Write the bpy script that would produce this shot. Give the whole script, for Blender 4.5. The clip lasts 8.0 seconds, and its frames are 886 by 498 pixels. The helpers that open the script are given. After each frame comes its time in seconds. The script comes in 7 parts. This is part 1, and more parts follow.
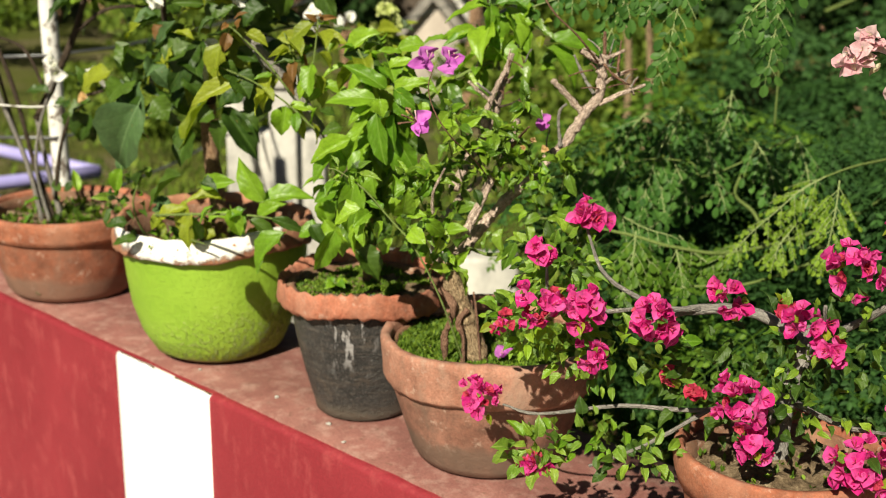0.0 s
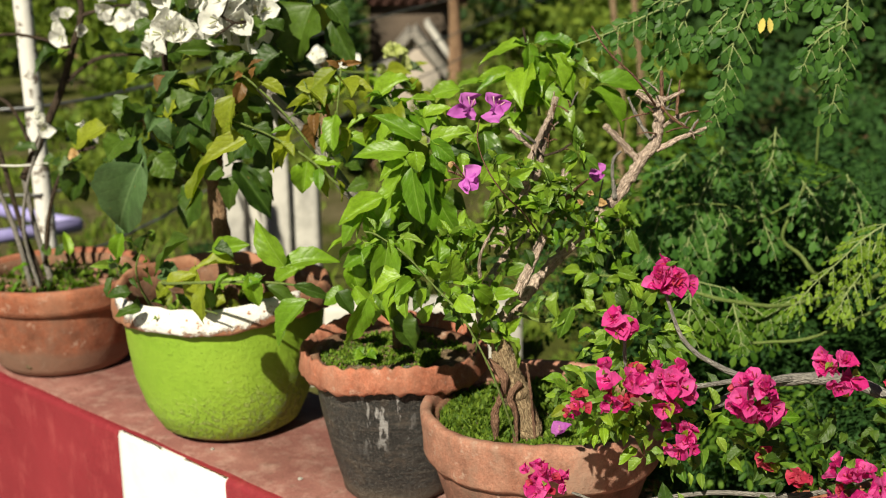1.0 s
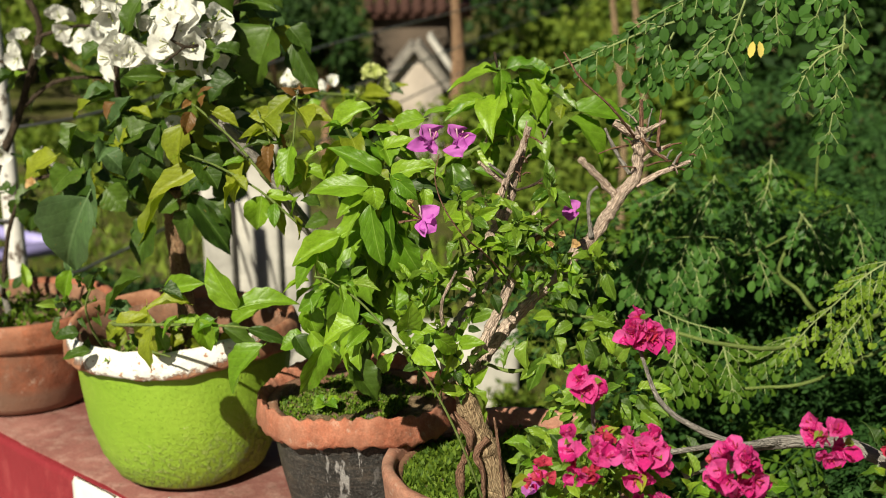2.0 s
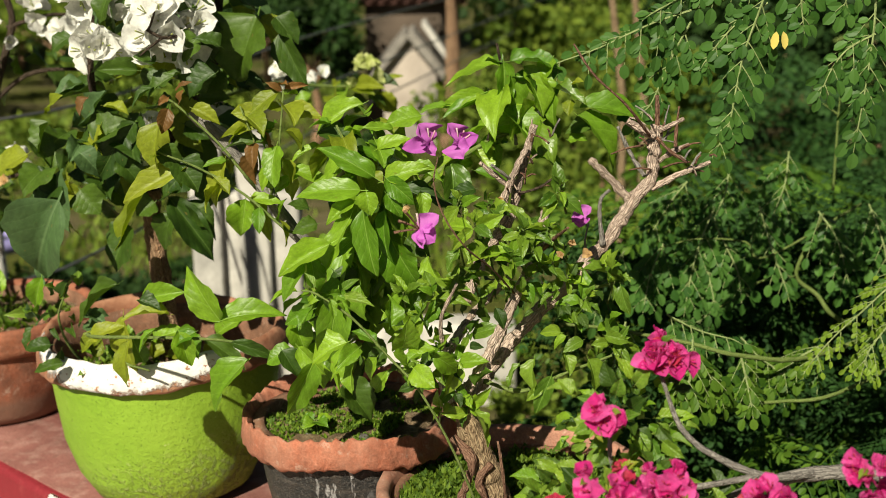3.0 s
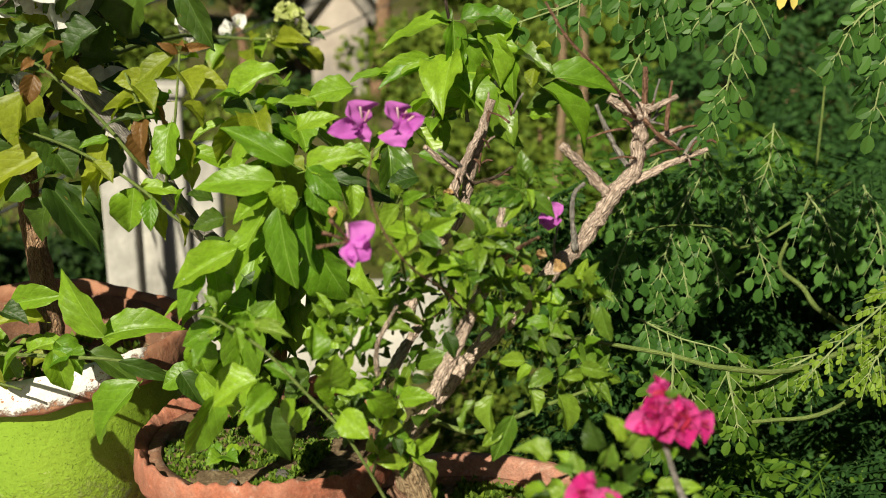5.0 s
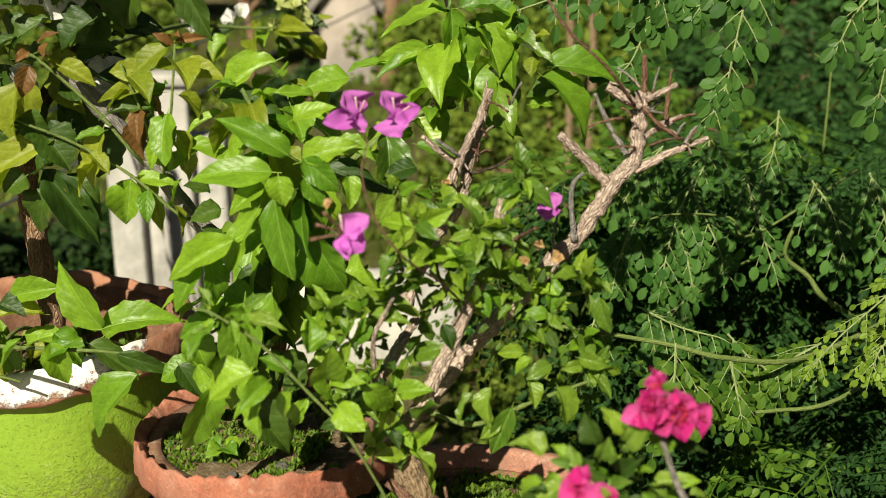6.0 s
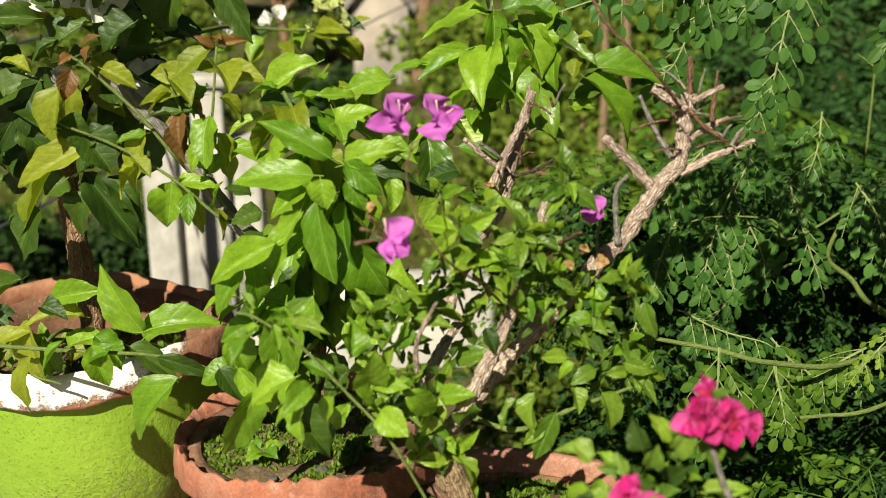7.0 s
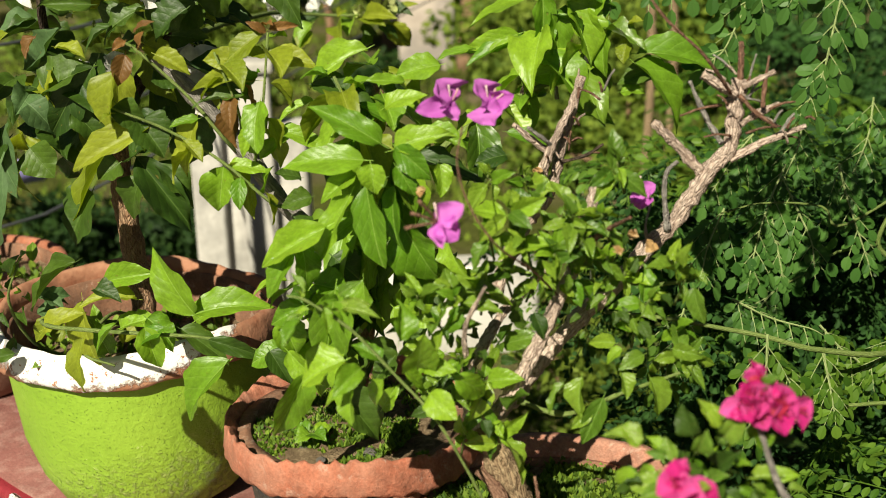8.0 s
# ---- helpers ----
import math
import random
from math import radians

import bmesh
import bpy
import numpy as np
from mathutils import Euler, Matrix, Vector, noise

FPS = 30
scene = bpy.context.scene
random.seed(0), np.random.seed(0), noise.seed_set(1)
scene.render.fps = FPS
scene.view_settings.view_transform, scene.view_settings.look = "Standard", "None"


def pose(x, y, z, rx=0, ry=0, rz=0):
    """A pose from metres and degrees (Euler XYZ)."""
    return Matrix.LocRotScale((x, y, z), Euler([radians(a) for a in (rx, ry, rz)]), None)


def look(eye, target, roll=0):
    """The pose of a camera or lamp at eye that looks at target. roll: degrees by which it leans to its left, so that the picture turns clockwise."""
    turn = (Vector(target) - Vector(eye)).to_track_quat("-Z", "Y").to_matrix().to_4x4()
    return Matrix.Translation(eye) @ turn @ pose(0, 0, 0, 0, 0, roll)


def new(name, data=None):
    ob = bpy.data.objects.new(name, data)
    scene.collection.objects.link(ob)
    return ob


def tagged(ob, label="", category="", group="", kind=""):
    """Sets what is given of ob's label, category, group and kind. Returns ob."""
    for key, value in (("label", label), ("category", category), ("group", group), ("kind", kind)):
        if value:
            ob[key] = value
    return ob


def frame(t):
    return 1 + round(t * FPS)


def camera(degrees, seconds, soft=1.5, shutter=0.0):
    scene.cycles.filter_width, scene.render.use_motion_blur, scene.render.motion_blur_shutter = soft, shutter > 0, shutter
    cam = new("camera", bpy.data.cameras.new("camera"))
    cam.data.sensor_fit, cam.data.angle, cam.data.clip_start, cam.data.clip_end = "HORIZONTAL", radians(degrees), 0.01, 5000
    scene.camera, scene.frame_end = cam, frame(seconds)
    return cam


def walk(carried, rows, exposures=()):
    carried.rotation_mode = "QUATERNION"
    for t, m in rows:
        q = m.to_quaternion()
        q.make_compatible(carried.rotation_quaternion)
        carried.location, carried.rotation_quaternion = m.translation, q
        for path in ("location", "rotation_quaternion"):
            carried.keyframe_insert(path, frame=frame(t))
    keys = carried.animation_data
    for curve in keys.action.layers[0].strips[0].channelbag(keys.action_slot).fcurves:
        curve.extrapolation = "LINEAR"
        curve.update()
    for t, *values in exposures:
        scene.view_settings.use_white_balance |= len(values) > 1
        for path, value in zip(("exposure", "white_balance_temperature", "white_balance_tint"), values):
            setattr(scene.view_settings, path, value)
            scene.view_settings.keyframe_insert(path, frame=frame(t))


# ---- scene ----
cam = camera(39.6, 8.0, soft=0.6)
PATH = [
    (0, (0.01, 0.032, 1.659), (0.006, 1.953, 1.104), 0.6),
    (0.4, (-0.071, 0.116, 1.656), (-0.099, 2.043, 1.122), -1.5),
    (0.5, (-0.08, 0.139, 1.657), (-0.097, 2.069, 1.136), -1.7),
    (1, (-0.087, 0.218, 1.652), (-0.047, 2.154, 1.15), -0.8),
    (1.5, (-0.04, 0.313, 1.661), (-0.025, 2.26, 1.205), -0.9),
    (2, (-0.023, 0.35, 1.658), (0.0, 2.29, 1.174), -0.9),
    (3.5, (-0.036, 0.571, 1.646), (0.012, 2.498, 1.114), -1.0),
    (4, (-0.059, 0.673, 1.634), (0.086, 2.58, 1.05), -0.7),
    (4.5, (-0.044, 0.73, 1.641), (0.106, 2.636, 1.052), 0.2),
    (6, (-0.014, 0.761, 1.641), (0.112, 2.66, 1.027), -0.2),
    (6.5, (-0.016, 0.764, 1.639), (0.092, 2.663, 1.022), -0.3),
    (7, (-0.024, 0.771, 1.641), (0.052, 2.673, 1.028), -0.6),
    (7.5, (-0.03, 0.772, 1.647), (-0.015, 2.677, 1.04), -0.9),
    (8, (-0.029, 0.765, 1.642), (-0.024, 2.662, 1.008), -1.0),
]
walk(cam, [(t, look(eye, target, roll)) for t, eye, target, roll in PATH], [(0.0, 0.48), (0.5, 0.30), (1.0, 0.28), (4.0, 0.28), (6.0, 0.40), (8.0, 0.48)])

# a real aperture: the far garden is out of focus
cam.data.dof.use_dof = True
cam.data.dof.focus_distance = 1.38
cam.data.dof.aperture_fstop = 6.5

# ---- light ----
SUN_DIR = Vector((-0.27, -0.72, 0.64)).normalized()
world = bpy.data.worlds.new("sky")
scene.world = world
world.use_nodes = True
wn = world.node_tree.nodes
wbg = wn["Background"]
sky = wn.new("ShaderNodeTexSky")
sky.sky_type = 'NISHITA'
sky.sun_disc = False
sky.sun_elevation = math.asin(SUN_DIR.z)
sky.sun_rotation = math.atan2(SUN_DIR.x, SUN_DIR.y)
world.node_tree.links.new(sky.outputs[0], wbg.inputs[0])
wbg.inputs[1].default_value = 0.017
sun = bpy.data.lights.new("sun", 'SUN')
sun.energy = 5.5
sun.angle = radians(0.53)
sun.color = (1.0, 0.94, 0.73)
sun_ob = new("sun", sun)
sun_ob.matrix_world = look(SUN_DIR * 30, (0, 0, 0))


# ---- materials ----
def rgb(c):
    return (c[0], c[1], c[2], 1.0)


class Mat:
    """A small wrapper round a node material."""

    def __init__(self, name, rough=0.7, spec=0.4):
        self.m = bpy.data.materials.new(name)
        self.m.use_nodes = True
        self.n = self.m.node_tree.nodes
        self.l = self.m.node_tree.links
        self.b = self.n["Principled BSDF"]
        self.b.inputs["Roughness"].default_value = rough
        self.b.inputs["Specular IOR Level"].default_value = spec
        self.coord = self.n.new("ShaderNodeTexCoord").outputs["Object"]

    def noise(self, scale, detail=4.0, rough=0.6, vec=None, dist=0.0):
        x = self.n.new("ShaderNodeTexNoise")
        x.inputs["Scale"].default_value = scale
        x.inputs["Detail"].default_value = detail
        x.inputs["Roughness"].default_value = rough
        x.inputs["Distortion"].default_value = dist
        self.l.new(vec or self.coord, x.inputs["Vector"])
        return x.outputs["Fac"]

    def scaled(self, s):
        x = self.n.new("ShaderNodeMapping")
        x.inputs["Scale"].default_value = s
        self.l.new(self.coord, x.inputs["Vector"])
        return x.outputs["Vector"]

    def ramp(self, fac, stops):
        x = self.n.new("ShaderNodeValToRGB")
        e = x.color_ramp.elements
        while len(e) < len(stops):
            e.new(0.5)
        for el, (p, c) in zip(e, stops):
            el.position = p
            el.color = rgb(c) if isinstance(c, tuple) else (c, c, c, 1.0)
        self.l.new(fac, x.inputs["Fac"])
        return x.outputs["Color"]

    def mix(self, fac, a, b, kind='MIX'):
        x = self.n.new("ShaderNodeMix")
        x.data_type = 'RGBA'
        x.blend_type = kind
        for value, k in ((fac, 0), (a, 6), (b, 7)):
            if isinstance(value, tuple):
                x.inputs[k].default_value = rgb(value)
            elif isinstance(value, (int, float)):
                x.inputs[k].default_value = value
            else:
                self.l.new(value, x.inputs[k])
        return x.outputs[2]

    def math(self, op, a, b=0.0):
        x = self.n.new("ShaderNodeMath")
        x.operation = op
        for value, k in ((a, 0), (b, 1)):
            if isinstance(value, (int, float)):
                x.inputs[k].default_value = value
            else:
                self.l.new(value, x.inputs[k])
        return x.outputs[0]

    def axis(self, k):
        x = self.n.new("ShaderNodeSeparateXYZ")
        self.l.new(self.coord, x.inputs[0])
        return x.outputs[k]

    def random(self):
        return self.n.new("ShaderNodeObjectInfo").outputs["Random"]

    def island(self):
        return self.n.new("ShaderNodeNewGeometry").outputs["Random Per Island"]

    def color(self, c):
        self.l.new(c, self.b.inputs["Base Color"])
        return self

    def rough(self, c):
        self.l.new(c, self.b.inputs["Roughness"])
        return self

    def bump(self, h, strength=0.5, dist=0.005):
        x = self.n.new("ShaderNodeBump")
        x.inputs["Strength"].default_value = strength
        x.inputs["Distance"].default_value = dist
        self.l.new(h, x.inputs["Height"])
        self.l.new(x.outputs["Normal"], self.b.inputs["Normal"])
        return self

    def thin(self, c, weight):
        """Light passes through, as through a leaf."""
        t = self.n.new("ShaderNodeBsdfTranslucent")
        mixer = self.n.new("ShaderNodeMixShader")
        mixer.inputs[0].default_value = weight
        self.l.new(c, t.inputs["Color"])
        self.l.new(self.b.outputs[0], mixer.inputs[1])
        self.l.new(t.outputs[0], mixer.inputs[2])
        self.l.new(mixer.outputs[0], self.n["Material Output"].inputs["Surface"])
        return self


def leaf_material(name, dark, light, vein, rough=0.42, through_light=0.35, islands=False, veins=True):
    """Leaf with a pale midrib and side veins; the leaf lies along its own y from 0 to 1."""
    k = Mat(name, rough, 0.42 if veins else 0.25)
    pick = k.island() if islands else k.random()
    base = k.mix(pick, dark, light)
    blotch = k.ramp(k.noise(3.0, 3.0, 0.55), [(0.3, 0.74), (0.7, 1.15)])
    base = k.mix(1.0, base, blotch, 'MULTIPLY')
    if veins:
        ax = k.math('ABSOLUTE', k.axis(0))
        rib = k.ramp(ax, [(0.006, 1.0), (0.026, 0.0)])
        saw = k.math('FRACT', k.math('ADD', k.math('MULTIPLY', k.math('SUBTRACT', k.axis(1), k.math('MULTIPLY', ax, 0.75)), 5.5), k.math('MULTIPLY', k.noise(5.0, 2.0, 0.5), 0.55)))
        puff = k.math('ABSOLUTE', k.math('SUBTRACT', saw, 0.5))
        side = k.ramp(puff, [(0.44, 0.0), (0.5, 0.42)])
        line = k.math('MAXIMUM', rib, side)
        base = k.mix(k.math('MULTIPLY', line, 0.5), base, vein)
        net = k.noise(16.0, 3.0, 0.6)
        base = k.mix(1.0, base, k.ramp(net, [(0.36, 0.88), (0.64, 1.08)]), 'MULTIPLY')
        # pinprick holes and brown specks of old leaves
        spot = k.ramp(k.noise(9.0, 2.0, 0.5), [(0.70, 0.0), (0.73, 0.6)])
        base = k.mix(spot, base, (0.20, 0.15, 0.04))
        h = k.math('SUBTRACT', k.math('MULTIPLY', k.math('MULTIPLY', puff, puff), -1.0), k.math('MULTIPLY', rib, 0.4))
        k.bump(k.math('ADD', h, k.math('MULTIPLY', net, 0.35)), 0.6, 0.0015)
    k.color(base)
    glow = k.mix(1.0, base, (1.2, 1.3, 0.45), 'MULTIPLY')
    k.thin(glow, through_light)
    return k.m


M = {}
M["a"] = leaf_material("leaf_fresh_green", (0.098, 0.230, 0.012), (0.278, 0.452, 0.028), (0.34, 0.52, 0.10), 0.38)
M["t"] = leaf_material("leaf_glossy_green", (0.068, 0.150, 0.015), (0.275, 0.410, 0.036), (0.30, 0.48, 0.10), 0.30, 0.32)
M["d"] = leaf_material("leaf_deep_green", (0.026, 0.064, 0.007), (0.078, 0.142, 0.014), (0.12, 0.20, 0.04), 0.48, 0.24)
M["y"] = leaf_material("leaf_yellow_green", (0.200, 0.260, 0.014), (0.330, 0.380, 0.030), (0.42, 0.48, 0.08), 0.45, 0.4)
M["o"] = leaf_material("leaf_bronze_young", (0.17, 0.085, 0.025), (0.30, 0.15, 0.045), (0.35, 0.20, 0.09), 0.45, 0.35)
M["g"] = leaf_material("leaf_dusty_green", (0.080, 0.150, 0.050), (0.100, 0.185, 0.062), (0.17, 0.27, 0.11), 0.6, 0.25)
M["p"] = leaf_material("leaf_pale_tips", (0.100, 0.220, 0.022), (0.270, 0.400, 0.050), (0.46, 0.52, 0.18), 0.38)
# Mature green deepened by the crown's shade; the light copy is young and sunlit.
M["moringa"] = leaf_material("moringa_shaded_leaflet", (0.016, 0.054, 0.011), (0.048, 0.120, 0.024), (0.1, 0.2, 0.05), 0.7, 0.3, True, False)
M["moringa_light"] = leaf_material("moringa_young_lit_leaflet", (0.045, 0.115, 0.012), (0.145, 0.255, 0.028), (0.1, 0.2, 0.05), 0.45, 0.38, True, False)
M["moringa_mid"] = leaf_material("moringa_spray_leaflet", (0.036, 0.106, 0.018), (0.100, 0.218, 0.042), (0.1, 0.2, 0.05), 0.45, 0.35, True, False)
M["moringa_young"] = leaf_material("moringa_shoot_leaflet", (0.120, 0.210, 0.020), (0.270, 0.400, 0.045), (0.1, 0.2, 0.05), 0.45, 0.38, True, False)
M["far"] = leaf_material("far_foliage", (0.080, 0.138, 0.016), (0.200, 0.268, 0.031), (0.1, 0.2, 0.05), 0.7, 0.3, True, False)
# The same far foliage darkened, with the garden's shade in its colour.
M["farshade"] = leaf_material("far_foliage_shaded", (0.012, 0.037, 0.007), (0.036, 0.080, 0.015), (0.1, 0.2, 0.05), 0.7, 0.25, True, False)
M["moss"] = leaf_material("moss_blades", (0.055, 0.118, 0.012), (0.205, 0.305, 0.030), (0.1, 0.2, 0.05), 0.6, 0.3, True, False)


def bract_material(name, a, b, weight=0.4):
    k = Mat(name, 0.6, 0.25)
    c = k.mix(k.island(), a, b)
    c = k.mix(1.0, c, k.ramp(k.noise(5.0, 3.0), [(0.3, 0.78), (0.7, 1.12)]), 'MULTIPLY')
    k.color(c)
    k.thin(c, weight)
    k.bump(k.math("ADD", k.noise(14.0, 3.0), k.math("MULTIPLY", k.noise(300.0, 3.0, 0.6), 0.4)), 0.6, 0.002)
    return k.m


M["pink"] = bract_material("bract_pink", (0.72, 0.024, 0.26), (0.90, 0.13, 0.47))
M["red"] = bract_material("bract_red", (0.58, 0.035, 0.095), (0.74, 0.11, 0.17))
M["purple"] = bract_material("bract_violet", (0.60, 0.13, 0.60), (0.78, 0.27, 0.76))
M["white"] = bract_material("bract_white", (0.90, 0.89, 0.84), (0.95, 0.94, 0.90), 0.35)
M["cream"] = bract_material("bract_cream", (0.72, 0.60, 0.38), (0.80, 0.72, 0.52), 0.3)
M["palepink"] = bract_material("bract_pale_pink", (0.86, 0.50, 0.56), (0.92, 0.76, 0.74), 0.4)
M["lime"] = bract_material("bud_lime", (0.45, 0.52, 0.14), (0.62, 0.66, 0.28), 0.3)
M["dry"] = bract_material("dry_bract", (0.50, 0.30, 0.12), (0.66, 0.46, 0.24), 0.2)
M["yellowleaf"] = bract_material("leaf_dead_yellow", (0.75, 0.58, 0.10), (0.85, 0.70, 0.2), 0.3)


def bark(name, a, b, c, scale=1.0, deep=1.0):
    """Bark in long plates, parted by dark cracks that run along the limb."""
    k = Mat(name, 0.9, 0.15)
    tex = k.n.new("ShaderNodeTexCoord").outputs["UV"]
    along = k.n.new("ShaderNodeMapping")
    along.inputs["Scale"].default_value = (1.0, 0.26, 1.0)
    k.l.new(tex, along.inputs["Vector"])
    warp = k.n.new("ShaderNodeTexNoise")
    warp.inputs["Scale"].default_value = 130.0 * scale
    k.l.new(along.outputs["Vector"], warp.inputs["Vector"])
    shift = k.n.new("ShaderNodeVectorMath")
    shift.operation = 'MULTIPLY_ADD'
    shift.inputs[1].default_value = (0.010, 0.010, 0.0)
    k.l.new(warp.outputs["Color"], shift.inputs[0])
    k.l.new(along.outputs["Vector"], shift.inputs[2])
    plates = k.n.new("ShaderNodeTexVoronoi")
    plates.feature = 'DISTANCE_TO_EDGE'
    plates.inputs["Scale"].default_value = 330.0 * scale
    k.l.new(shift.outputs[0], plates.inputs["Vector"])
    plate = k.ramp(plates.outputs["Distance"], [(0.0, 0.0), (0.22, 1.0)])
    crack = k.noise(420.0 * scale, 5.0, 0.65, along.outputs["Vector"], 1.5)
    flake = k.noise(170.0 * scale, 4.0, 0.6, tex, 0.8)
    both = k.math('ADD', k.math('MULTIPLY', crack, 0.6), k.math('MULTIPLY', flake, 0.4))
    col = k.ramp(both, [(0.40, b), (0.58, c)])
    col = k.mix(k.ramp(plates.outputs["Distance"], [(0.005, 0.85), (0.055, 0.0)]), col, a)
    col = k.mix(k.ramp(k.noise(26.0 * scale, 3.0), [(0.50, 0.0), (0.68, 0.45)]), col, a)
    k.color(col)
    k.bump(k.math('ADD', k.math('MULTIPLY', plate, 0.55), k.math('MULTIPLY', both, 0.8)), 1.0, 0.004 * deep)
    return k.m


M["bark_grey"] = bark("bark_pale_grey", (0.165, 0.112, 0.088), (0.42, 0.31, 0.25), (0.70, 0.555, 0.47), 1.0, 0.8)
M["bark_brown"] = bark("bark_brown", (0.085, 0.042, 0.025), (0.32, 0.175, 0.10), (0.50, 0.33, 0.21))
M["bark_dark"] = bark("bark_dark", (0.025, 0.018, 0.013), (0.06, 0.042, 0.030), (0.13, 0.095, 0.07))
M["bark_ash"] = bark("bark_ash", (0.15, 0.135, 0.125), (0.21, 0.19, 0.175), (0.31, 0.285, 0.26), 1.0, 0.5)
M["bark_tan"] = bark("bark_tan_base", (0.10, 0.058, 0.034), (0.21, 0.135, 0.078), (0.46, 0.34, 0.21), 1.0, 0.7)
M["twig_red"] = bark("twig_red_brown", (0.07, 0.032, 0.022), (0.15, 0.075, 0.05), (0.27, 0.16, 0.11), 1.0, 0.5)
M["stem_pale"] = bark("stem_pale_green", (0.14, 0.19, 0.06), (0.22, 0.28, 0.10), (0.32, 0.38, 0.17), 1.0, 0.2)
M["stem_green"] = bark("stem_green", (0.075, 0.12, 0.022), (0.13, 0.18, 0.04), (0.19, 0.24, 0.08), 1.0, 0.2)


def terracotta(name, a, b, stain, stain_height, worn=0.5):
    k = Mat(name, 0.85, 0.25)
    big = k.noise(7.0, 5.0, 0.6)
    fine = k.noise(90.0, 6.0, 0.7)
    c = k.ramp(big, [(0.3, a), (0.7, b)])
    c = k.mix(k.ramp(fine, [(0.4, 0.0), (0.75, 0.45)]), c, stain)
    mid = k.noise(30.0, 5.0, 0.7)
    grain = k.noise(320.0, 4.0, 0.7)
    c = k.mix(1.0, c, k.ramp(mid, [(0.3, 0.58), (0.68, 1.18)]), 'MULTIPLY')
    c = k.mix(1.0, c, k.ramp(grain, [(0.3, 0.74), (0.7, 1.18)]), 'MULTIPLY')
    chalk = k.noise(48.0, 6.0, 0.75)
    c = k.mix(k.ramp(chalk, [(0.57, 0.0), (0.70, 0.6)]), c, (0.58, 0.44, 0.36))
    streak = k.noise(16.0, 5.0, 0.65, k.scaled((1.0, 1.0, 0.35)))
    c = k.mix(k.ramp(streak, [(0.5, 0.0), (0.68, worn)]), c, stain)
    # tide mark left by watering
    edge = k.math('ADD', k.axis(2), k.math('MULTIPLY', k.noise(9.0, 4.0), 0.06))
    low = k.ramp(k.math('DIVIDE', edge, max(stain_height, 0.001) * 2), [(0.46, 0.75), (0.56, 0.0)])
    c = k.mix(low, c, stain)
    k.color(c)
    k.bump(k.math('ADD', k.math('ADD', k.math('MULTIPLY', big, 0.6), fine), k.math('MULTIPLY', grain, 0.5)), 0.6, 0.003)
    return k.m


M["pot_tan"] = terracotta("terracotta_weathered", (0.24, 0.105, 0.072), (0.36, 0.175, 0.128), (0.15, 0.105, 0.08), 0.085, 0.85)
M["pot_tan_rim"] = terracotta("terracotta_weathered_rim", (0.36, 0.150, 0.100), (0.49, 0.235, 0.165), (0.38, 0.25, 0.19), 0.0, 0.75)
M["pot_red"] = terracotta("terracotta_dusty", (0.23, 0.072, 0.040), (0.35, 0.122, 0.070), (0.22, 0.135, 0.10), 0.085, 0.6)
M["pot_red_rim"] = terracotta("terracotta_rim", (0.30, 0.088, 0.046), (0.43, 0.160, 0.090), (0.36, 0.20, 0.14), 0.0, 0.35)
M["pot_inside"] = terracotta("terracotta_inside", (0.19, 0.088, 0.052), (0.32, 0.160, 0.100), (0.18, 0.125, 0.088), 0.0, 0.6)
M["pot_orange"] = terracotta("terracotta_orange_rim", (0.36, 0.106, 0.060), (0.52, 0.200, 0.124), (0.42, 0.23, 0.165), 0.0, 0.4)

k = Mat("green_paint", 0.55, 0.35)
lump = k.noise(70.0, 5.0, 0.65)
pit = k.noise(300.0, 3.0, 0.6)
sunk = k.ramp(pit, [(0.62, 0.0), (0.72, 1.0)])
c = k.ramp(k.noise(5.0, 4.0), [(0.3, (0.205, 0.350, 0.026)), (0.7, (0.298, 0.455, 0.044))])
c = k.mix(1.0, c, k.ramp(lump, [(0.3, 0.93), (0.7, 1.05)]), 'MULTIPLY')
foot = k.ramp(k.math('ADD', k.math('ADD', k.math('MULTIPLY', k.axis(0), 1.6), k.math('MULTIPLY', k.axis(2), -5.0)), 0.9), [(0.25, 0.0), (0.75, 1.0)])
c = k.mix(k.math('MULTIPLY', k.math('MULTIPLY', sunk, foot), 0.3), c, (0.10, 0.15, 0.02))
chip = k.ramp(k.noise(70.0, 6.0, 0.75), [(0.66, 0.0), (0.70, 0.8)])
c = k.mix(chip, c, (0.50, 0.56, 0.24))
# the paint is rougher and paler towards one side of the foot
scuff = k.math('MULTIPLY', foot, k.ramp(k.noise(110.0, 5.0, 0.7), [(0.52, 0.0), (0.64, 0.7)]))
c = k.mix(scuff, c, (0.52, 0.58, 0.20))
run = k.noise(30.0, 4.0, 0.6, k.scaled((1.0, 1.0, 0.12)))
c = k.mix(k.ramp(run, [(0.58, 0.0), (0.72, 0.22)]), c, (0.17, 0.24, 0.03))
edge = k.math('ADD', k.axis(2), k.math('MULTIPLY', k.noise(24.0, 5.0), 0.05))
c = k.mix(k.ramp(edge, [(0.030, 0.9), (0.044, 0.0)]), c, (0.36, 0.30, 0.14))
k.color(c)
rugged = k.math('MULTIPLY', k.math('ADD', foot, 0.18), k.math('SUBTRACT', k.math('ADD', lump, k.math('MULTIPLY', scuff, 0.9)), sunk))
k.bump(k.math('ADD', rugged, k.math('MULTIPLY', k.noise(160.0, 3.0), 0.2)), 1.0, 0.006)
M["pot_green"] = k.m

k = Mat("flaking_white_paint", 0.8, 0.3)
flake = k.noise(46.0, 7.0, 0.75)
